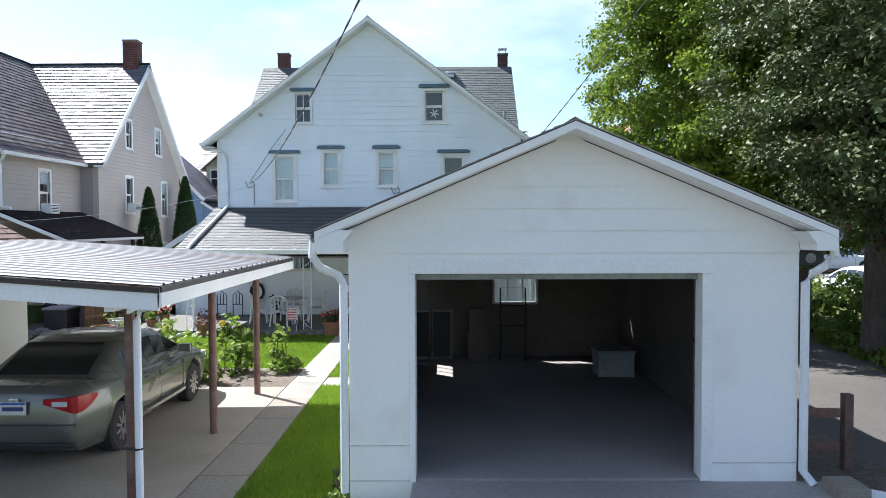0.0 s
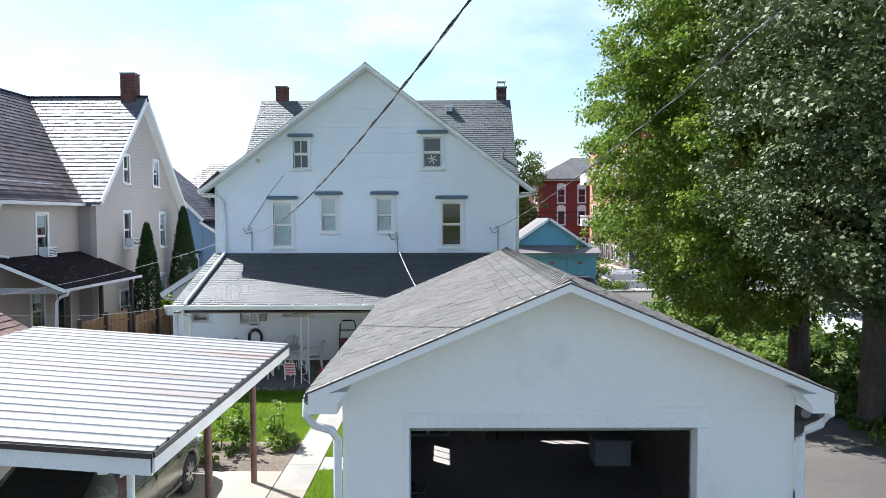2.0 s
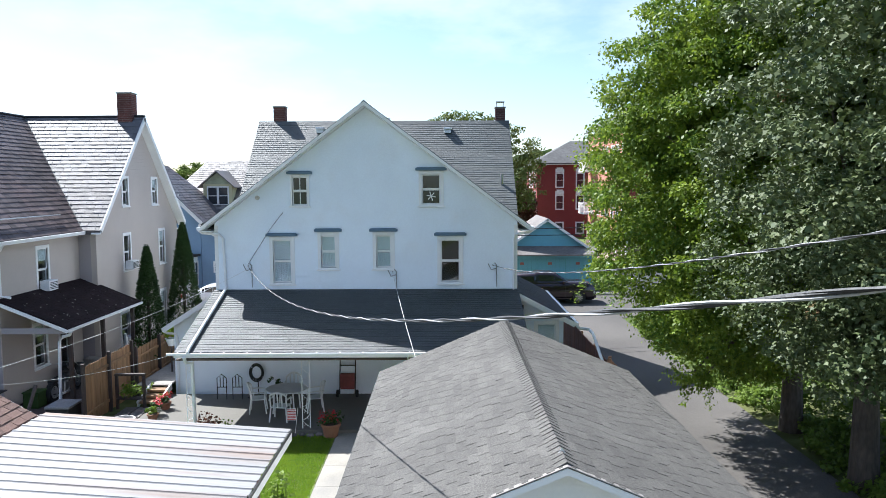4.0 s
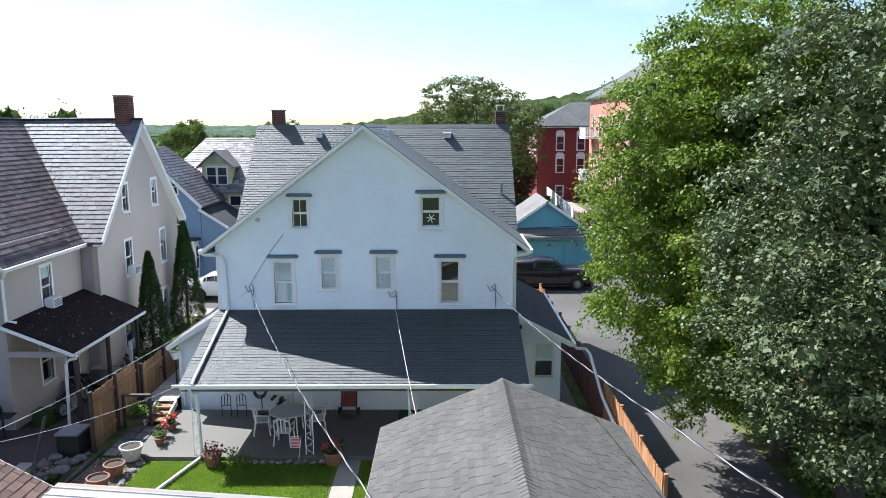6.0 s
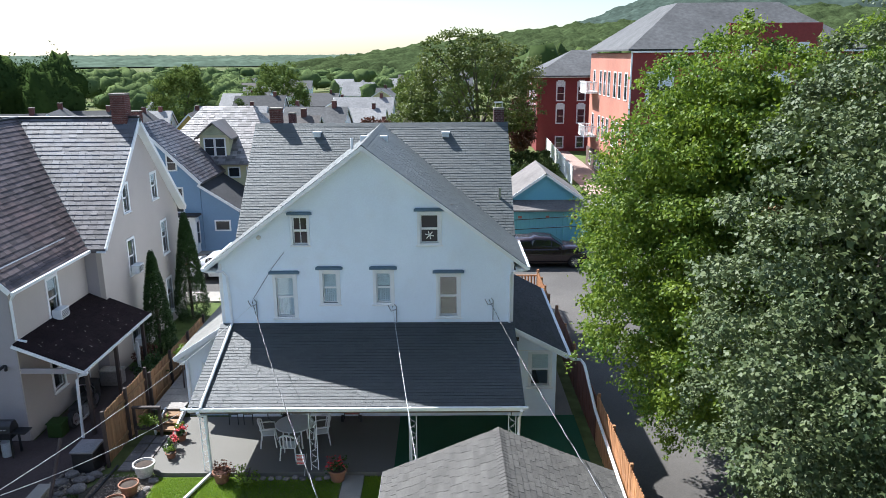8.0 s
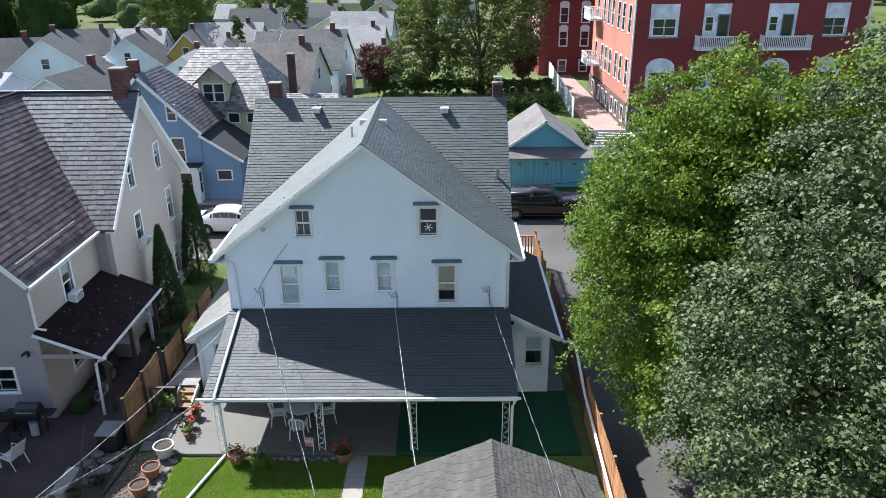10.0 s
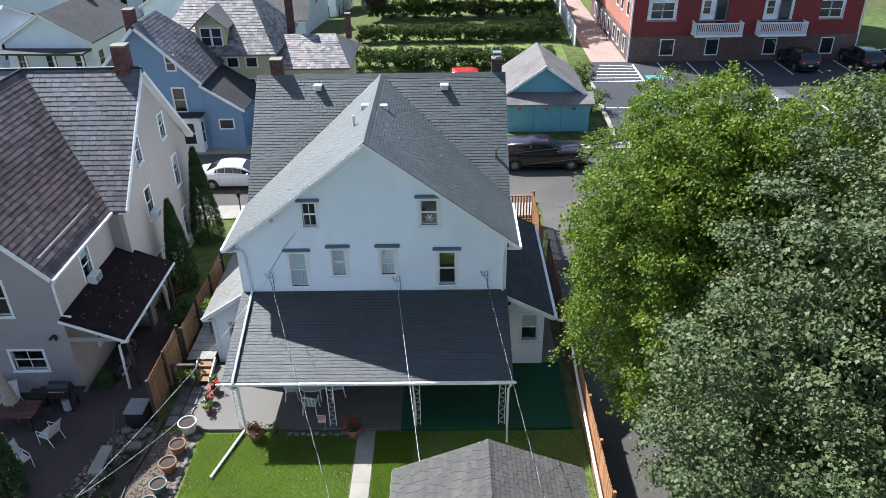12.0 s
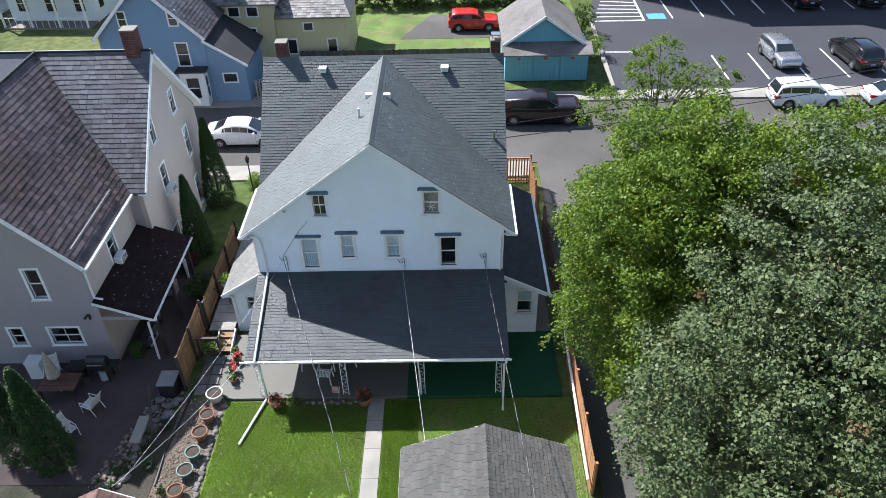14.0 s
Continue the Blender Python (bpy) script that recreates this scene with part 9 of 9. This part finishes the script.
# lightened leaf colour; some distance haze is put into it
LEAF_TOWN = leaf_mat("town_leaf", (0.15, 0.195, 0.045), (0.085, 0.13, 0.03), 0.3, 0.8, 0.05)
for i, (x, y, r, h) in enumerate(((-47, 135, 5.6, 15), (-36, 166, 7.5, 15), (-5, 150, 4.5, 9), (-8, 196, 6, 10))):
    g = ground_height(x, y)
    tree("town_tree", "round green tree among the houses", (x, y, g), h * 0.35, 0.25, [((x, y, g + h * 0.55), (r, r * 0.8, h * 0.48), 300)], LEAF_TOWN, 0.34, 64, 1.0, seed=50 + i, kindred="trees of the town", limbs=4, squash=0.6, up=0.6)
g = ground_height(-33, 118)
tree("dark_spruce", "narrow dark spruce between the roofs", (-33, 122, g), 5, 0.15, [((-33, 122, g + 5.4), (1.2, 1.2, 5.0), 90)], LEAF_FAR, 0.25, 40, 0.6, seed=66, kindred="trees of the town", limbs=6, squash=0.5, up=0.3)
shrub("low_shrub", "loose shrub beside the turquoise garage", 11.0, 53.5, G, 1.1, 1.9, LEAF_BUSH, 700, 0.16, 61)
shrub("low_shrub", "loose shrub beside the parking lot", 11.0, 58.0, G, 1.2, 2.2, LEAF_FAR, 700, 0.18, 62)
shrub("low_shrub", "green shrub by the white fence", 10.5, 80, G, 1.5, 2.0, LEAF_FAR, 700, 0.2, 63)
for x in (9.9, 11.0):
    shrub("low_shrub", "grassy shrub at the pavement", x, 47.0, G, 0.8, 0.7, LEAF_BUSH, 500, 0.12, int(64 + x))
rc = car("red_car", "small red car parked in the yard", "parked cars", paint("bright_red_paint", (0.5, 0.02, 0.012), 0.0, 0.25), L=4.1, H=1.5, kind="suv", axles=(0.8, 3.25))
rc.matrix_basis = pose(0.4, 59.6, G + 0.03, 0, 0, -90)
df = thing("board_fence", "weathered dark grey wooden fence across the yard", "fence", at=(-3, 51.8, G))
FENCE_GREY = mat("weathered_dark_board", (0.085, 0.078, 0.066), 0.85, 0.2, 1, 0.25, 12, 0.3, 25, rnd=0.3, stretch=(1, 1, 0.15))
fr = random.Random(8)
for i in range(88):
    x = -10.4 + i * 0.16
    part("board", boxes((x, x + 0.157, 51.8, 51.825, G, G + 1.5 + fr.uniform(-0.03, 0.03))), FENCE_GREY, df)
for z in (0.25, 1.05):
    part("rail", boxes((-10.4, 3.68, 51.826, 51.87, G + z, G + z + 0.08)), FENCE_GREY, df)
# street lamp by the corner
lp = thing("lamp_post", "short black garden lamp post", "lamp", at=(-10.6, 35.4, G))
part("pole", tubes([(-10.6, 35.4, G), (-10.6, 35.4, 1.6)], r=0.035), BLACK, lp)
bm = bmesh.new()
lathe(bm, [(0.05, 1.6), (0.1, 1.7), (0.12, 1.9), (0.05, 2.0), (0.02, 2.08)], Matrix.Translation((-10.6, 35.4, 0)), 10)
part("lantern", bm, BLACK, lp)

# ---- woods and hills ----
def ball(sub):
    """Points and triangles of a round of 2 or 3 subdivisions."""
    ib = bmesh.new()
    bmesh.ops.create_icosphere(ib, subdivisions=sub, radius=1.0)
    v, f = np.array([tuple(q.co) for q in ib.verts]), np.array([[q.index for q in c.verts] for c in ib.faces])
    ib.free()
    return v, f


BALLS = {2: ball(2), 3: ball(3)}


def woods(name, label, spots, leaf, seed, per=110, fleck=0.1, sub=3):
    """Far trees: each a crown swelling into rounded boughs, under a ragged coat of leaf sprays. spots: x, y, height, radius."""
    rng = np.random.default_rng(seed)
    bv, bf = BALLS[sub]
    vs, fs, k = [], [], 0
    for x, y, h, r in spots:
        c, rad = np.array([x, y, ground_height(x, y) + h * 0.52]), np.array([r, r, h * 0.5])

        def swell(d):
            q = Vector((d[0] + x * 0.37, d[1] + y * 0.37, d[2]))
            a = noise.voronoi(q * 2.6)[0][0]
            return 0.68 + 0.34 * noise.noise(q * 1.5) + 0.34 * (0.5 - a) + 0.16 * noise.noise(q * 7.0)
        vs.append(c + bv * rad * np.array([swell(d) for d in bv])[:, None])
        fs.append(bf + k)
        k += len(bv)
        if per:
            d = rng.normal(size=(per, 3))
            d /= np.linalg.norm(d, axis=1)[:, None]
            l2 = np.array([swell(q) for q in d]) * rng.uniform(0.96, 1.1, per)
            v, f = leaves(c + d * rad * l2[:, None], np.full(per, r * 0.07), 2, r * fleck, rng, 0.7, 0.6)
            vs.append(v)
            fs.append(np.concatenate([f[:, :3], f[:, [0, 2, 3]]]) + k)
            k += len(v)
    ob = np_mesh(name, np.concatenate(vs), np.concatenate(fs), leaf)
    ob.data.polygons.foreach_set("use_smooth", [True] * len(ob.data.polygons))
    return tagged(ob, label, "woods", kind="stuff")


def scatter(count, seed, y0, y1, a0, a1, h0, h1, r0, r1, clear=0.0):
    """Spots between two distances and two directions (x over y), clear of the houses."""
    rnd = random.Random(seed)
    out = []
    while len(out) < count:
        y = y0 + (y1 - y0) * rnd.random() ** 0.7
        x = y * rnd.uniform(a0, a1)
        if clear and any(abs(x - a) < clear and abs(y - b) < clear for a, b in HOMES):
            continue
        out.append((x, y, rnd.uniform(h0, h1), rnd.uniform(r0, r1)))
    return out


LEAF_WOOD = leaf_mat("dark_wood_leaf", (0.05, 0.078, 0.022), (0.03, 0.052, 0.016), 0.15, 0.9, 0.0)
# paler, bluer leaf that carries the haze of distance in its colour
LEAF_HAZED = leaf_mat("haze_lightened_leaf", (0.15, 0.195, 0.075), (0.08, 0.12, 0.05), 0.2, 0.9, 0.0)
woods("near_left_woods", "tall dark green trees left of the town", scatter(46, 203, 118, 160, -0.74, -0.5, 14, 19, 3.5, 6), LEAF_WOOD, 203, 1000, 0.075)
woods("town_woods", "green trees between the far houses", scatter(46, 205, 150, 320, -0.40, 0.02, 6, 10.5, 2.5, 4.6, 8.5), LEAF_HAZED, 205, 420, 0.085, 2)
woods("valley_woods", "green trees on the valley side", scatter(170, 204, 172, 340, -0.8, -0.25, 6, 12, 3.5, 7), LEAF_HAZED, 204, 260, 0.08, 2)
woods("far_woods", "belt of green trees beyond the town", scatter(240, 201, 330, 620, -0.8, 0.12, 7, 12, 6, 10), LEAF_HAZED, 201, 70, 0.085, 2)
woods("side_woods", "green trees behind the brick building", scatter(130, 202, 165, 330, 0.06, 0.75, 10, 18, 4, 8), LEAF_FAR, 202, 90, 0.09, 2)


def hill(name, label, cx, cy, rx, ry, h, material, seed, cell, crown, steep=1.2):
    """A wooded hill: its surface swells into single tree crowns."""
    nx, ny = int(2 * rx / cell), int(2 * ry / cell)
    vs, fs = [], []
    for j in range(ny + 1):
        for i in range(nx + 1):
            u, v = i / nx * 2 - 1, j / ny * 2 - 1
            x, y = cx + u * rx, cy + v * ry
            q = max(0.0, 1 - u * u) ** steep * max(0.0, 1 - v * v)
            near = noise.voronoi((x / crown, y / crown, seed))[0][0]
            z = h * q * (0.9 + 0.2 * noise.noise((u * 2 + seed, v * 1.5, 0))) + crown * 0.8 * max(0.0, 1 - near * near * 1.4) * (0.7 + 0.6 * noise.noise((x / crown * 0.4, y / crown * 0.4, seed))) * min(1.0, q * 12)
            vs.append((x, y, G - 1.5 + z))
    for j in range(ny):
        for i in range(nx):
            k = j * (nx + 1) + i
            fs.append((k, k + 1, k + nx + 2, k + nx + 1))
    ob = raw(name, vs, fs, material)
    ob.data.polygons.foreach_set("use_smooth", [True] * len(ob.data.polygons))
    return tagged(ob, label, "hill", kind="structure")


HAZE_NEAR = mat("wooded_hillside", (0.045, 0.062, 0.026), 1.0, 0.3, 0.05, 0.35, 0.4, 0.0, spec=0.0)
# haze is mixed into the base colours of the two farther woodlands
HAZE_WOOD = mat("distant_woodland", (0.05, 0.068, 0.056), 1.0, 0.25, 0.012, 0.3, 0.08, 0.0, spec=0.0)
HAZE_FAR = mat("haze_tinted_far_woodland", (0.085, 0.115, 0.085), 1.0, 0.2, 0.01, 0.3, 0.05, 0.0, spec=0.0)
hill("hill_right", "wooded ridge rising behind the brick building", 760, 1300, 720, 500, 192, HAZE_WOOD, 1.0, 8, 13)
hill("hill_middle", "wooded hillside beyond the town", 300, 720, 500, 240, 56, HAZE_NEAR, 2.0, 4.5, 11, 2.0)
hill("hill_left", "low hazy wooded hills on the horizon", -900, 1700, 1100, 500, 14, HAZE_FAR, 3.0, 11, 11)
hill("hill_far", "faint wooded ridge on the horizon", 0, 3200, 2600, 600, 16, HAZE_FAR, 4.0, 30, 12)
# ---- things inside the garage ----
crate = thing("storage_crate", "pale grey storage crate on the garage floor", "crate", at=(3.0, 13.2, 0))
part("box", boxes((2.72, 3.36, 13.05, 13.6, 0, 0.42), bevel=0.015), mat("pale_grey_box", (0.42, 0.43, 0.43), 0.7), crate)
part("lid", boxes((2.7, 3.38, 13.03, 13.62, 0.42, 0.47), bevel=0.012), mat("grey_box_lid", (0.36, 0.36, 0.36), 0.7), crate)
mower = thing("parked_motorbike", "dark motorbike standing just inside the garage", "motorcycle", at=(-0.45, 9.8, 0))
for y in (9.0, 10.4):
    w = part("wheel", tubes([(-0.52, y, 0.31), (-0.4, y, 0.31)], r=0.31, seg=20), RUBBER, mower)
    part("rim", tubes([(-0.53, y, 0.31), (-0.39, y, 0.31)], r=0.19, seg=14), STEEL, w)
bm = bmesh.new()
box(bm, -0.6, -0.32, 9.3, 10.2, 0.45, 0.8, bevel=0.08)
part("body", bm, BLACK, mower)
part("handlebar", tubes([(-0.75, 9.25, 0.98), (-0.55, 9.15, 1.0), (-0.35, 9.15, 1.0), (-0.18, 9.25, 0.98)], [(-0.46, 9.0, 0.31), (-0.46, 9.2, 1.0)], r=0.02), BLACK, mower)
part("mirror", tubes([(-0.2, 9.2, 1.0), (-0.14, 9.18, 1.18)], r=0.012), BLACK, mower)
scr = thing("window_screens", "old window screens leaning on the back wall", "window screen", at=(0, 14.9, 0))
for i, x in enumerate((-0.72, -0.3)):
    part("screen_frame", boxes((x, x + 0.05, 14.85, 14.88, 0, 1.0), (x + 0.4, x + 0.45, 14.85, 14.88, 0, 1.0), (x + 0.05, x + 0.4, 14.85, 14.88, 0, 0.05), (x + 0.05, x + 0.4, 14.85, 14.88, 0.95, 1.0)), GREY_WOOD, scr)
    part("mesh", boxes((x + 0.05, x + 0.4, 14.862, 14.868, 0.05, 0.95)), BLACK, scr)
rack = thing("metal_rack", "dark metal rack standing before the window", "rack", at=(1.4, 14.6, 0))
part("frame", tubes([(1.1, 14.7, 0), (1.1, 14.7, 1.45), (1.6, 14.7, 1.45), (1.6, 14.7, 0)], [(1.1, 14.7, 0.7), (1.6, 14.7, 0.7)], [(1.1, 14.7, 1.1), (1.6, 14.7, 1.1)], r=0.018, seg=6), BLACK, rack)
# boxes added in place of an unclear dark shape at the back
chr_ = thing("stacked_boxes", "added dark boxes standing in for an unclear dark shape", "box", at=(0.6, 14.6, 0))
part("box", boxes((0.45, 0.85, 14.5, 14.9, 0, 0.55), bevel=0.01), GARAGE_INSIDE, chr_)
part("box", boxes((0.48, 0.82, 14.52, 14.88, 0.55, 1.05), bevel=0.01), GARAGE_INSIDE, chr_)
sp_ = thing("wall_speaker", "black round speaker box under the eave", "speaker", at=(3.85, 7.75, 2.25))
part("box", boxes((3.77, 4.02, 7.84, 8.05, 2.27, 2.44), bevel=0.01), BLACK, sp_)
part("ring", tubes([(3.88, 7.845, 2.355), (3.88, 7.83, 2.355)], r=0.055, seg=18), mat("grey_ring", (0.22, 0.22, 0.23), 0.5), sp_)
drain = thing("drain_block", "concrete block at the foot of the downspout", "block", at=(4.1, 7.4, G))
part("block", boxes((3.9, 4.2, 7.2, 7.6, -0.03, 0.12), bevel=0.02), CONCRETE_DIM, drain)
part("pipe", tubes([(4.2, 7.35, 0.02), (4.75, 7.1, -0.02)], r=0.06), PLASTIC_WHITE, drain)
# ---- grass blades ----
def blades(name, label, areas, count, h, seed):
    rng = np.random.default_rng(seed)
    size = np.array([(a[1] - a[0]) * (a[3] - a[2]) for a in areas])
    pick = rng.choice(len(areas), count, p=size / size.sum())
    a = np.array(areas)[pick]
    x = a[:, 0] + rng.random(count) * (a[:, 1] - a[:, 0])
    y = a[:, 2] + rng.random(count) * (a[:, 3] - a[:, 2])
    ang = rng.random(count) * math.tau
    hh = h * (0.5 + 0.9 * rng.random(count))
    w = 0.006 + 0.004 * rng.random(count)
    lean = rng.normal(size=(count, 2)) * 0.35 * hh[:, None]
    b0 = np.stack([x - np.cos(ang) * w, y - np.sin(ang) * w, np.full(count, G + 0.008)], 1)
    b1 = np.stack([x + np.cos(ang) * w, y + np.sin(ang) * w, np.full(count, G + 0.008)], 1)
    tp = np.stack([x + lean[:, 0], y + lean[:, 1], G + hh], 1)
    v = np.stack([b0, b1, tp], 1).reshape(-1, 3)
    f = np.arange(count * 3).reshape(-1, 3)
    tagged(np_mesh(name, v, f, GRASS_BLADE), label, "grass", kind="stuff")


blades("lawn_grass", "bright green lawn grass", [(-8.5, -3.0, 15.5, 20.2)], 110000, 0.055, 301)
blades("strip_grass", "green grass strip beside the garage", [(-2.3, -1.0, 6.2, 13.7), (-2.3, -1.0, 14.45, 20.2)], 90000, 0.07, 302)
blades("back_grass", "green grass behind the garage", [(-1.0, 4.9, 15.4, 20.2)], 45000, 0.055, 303)
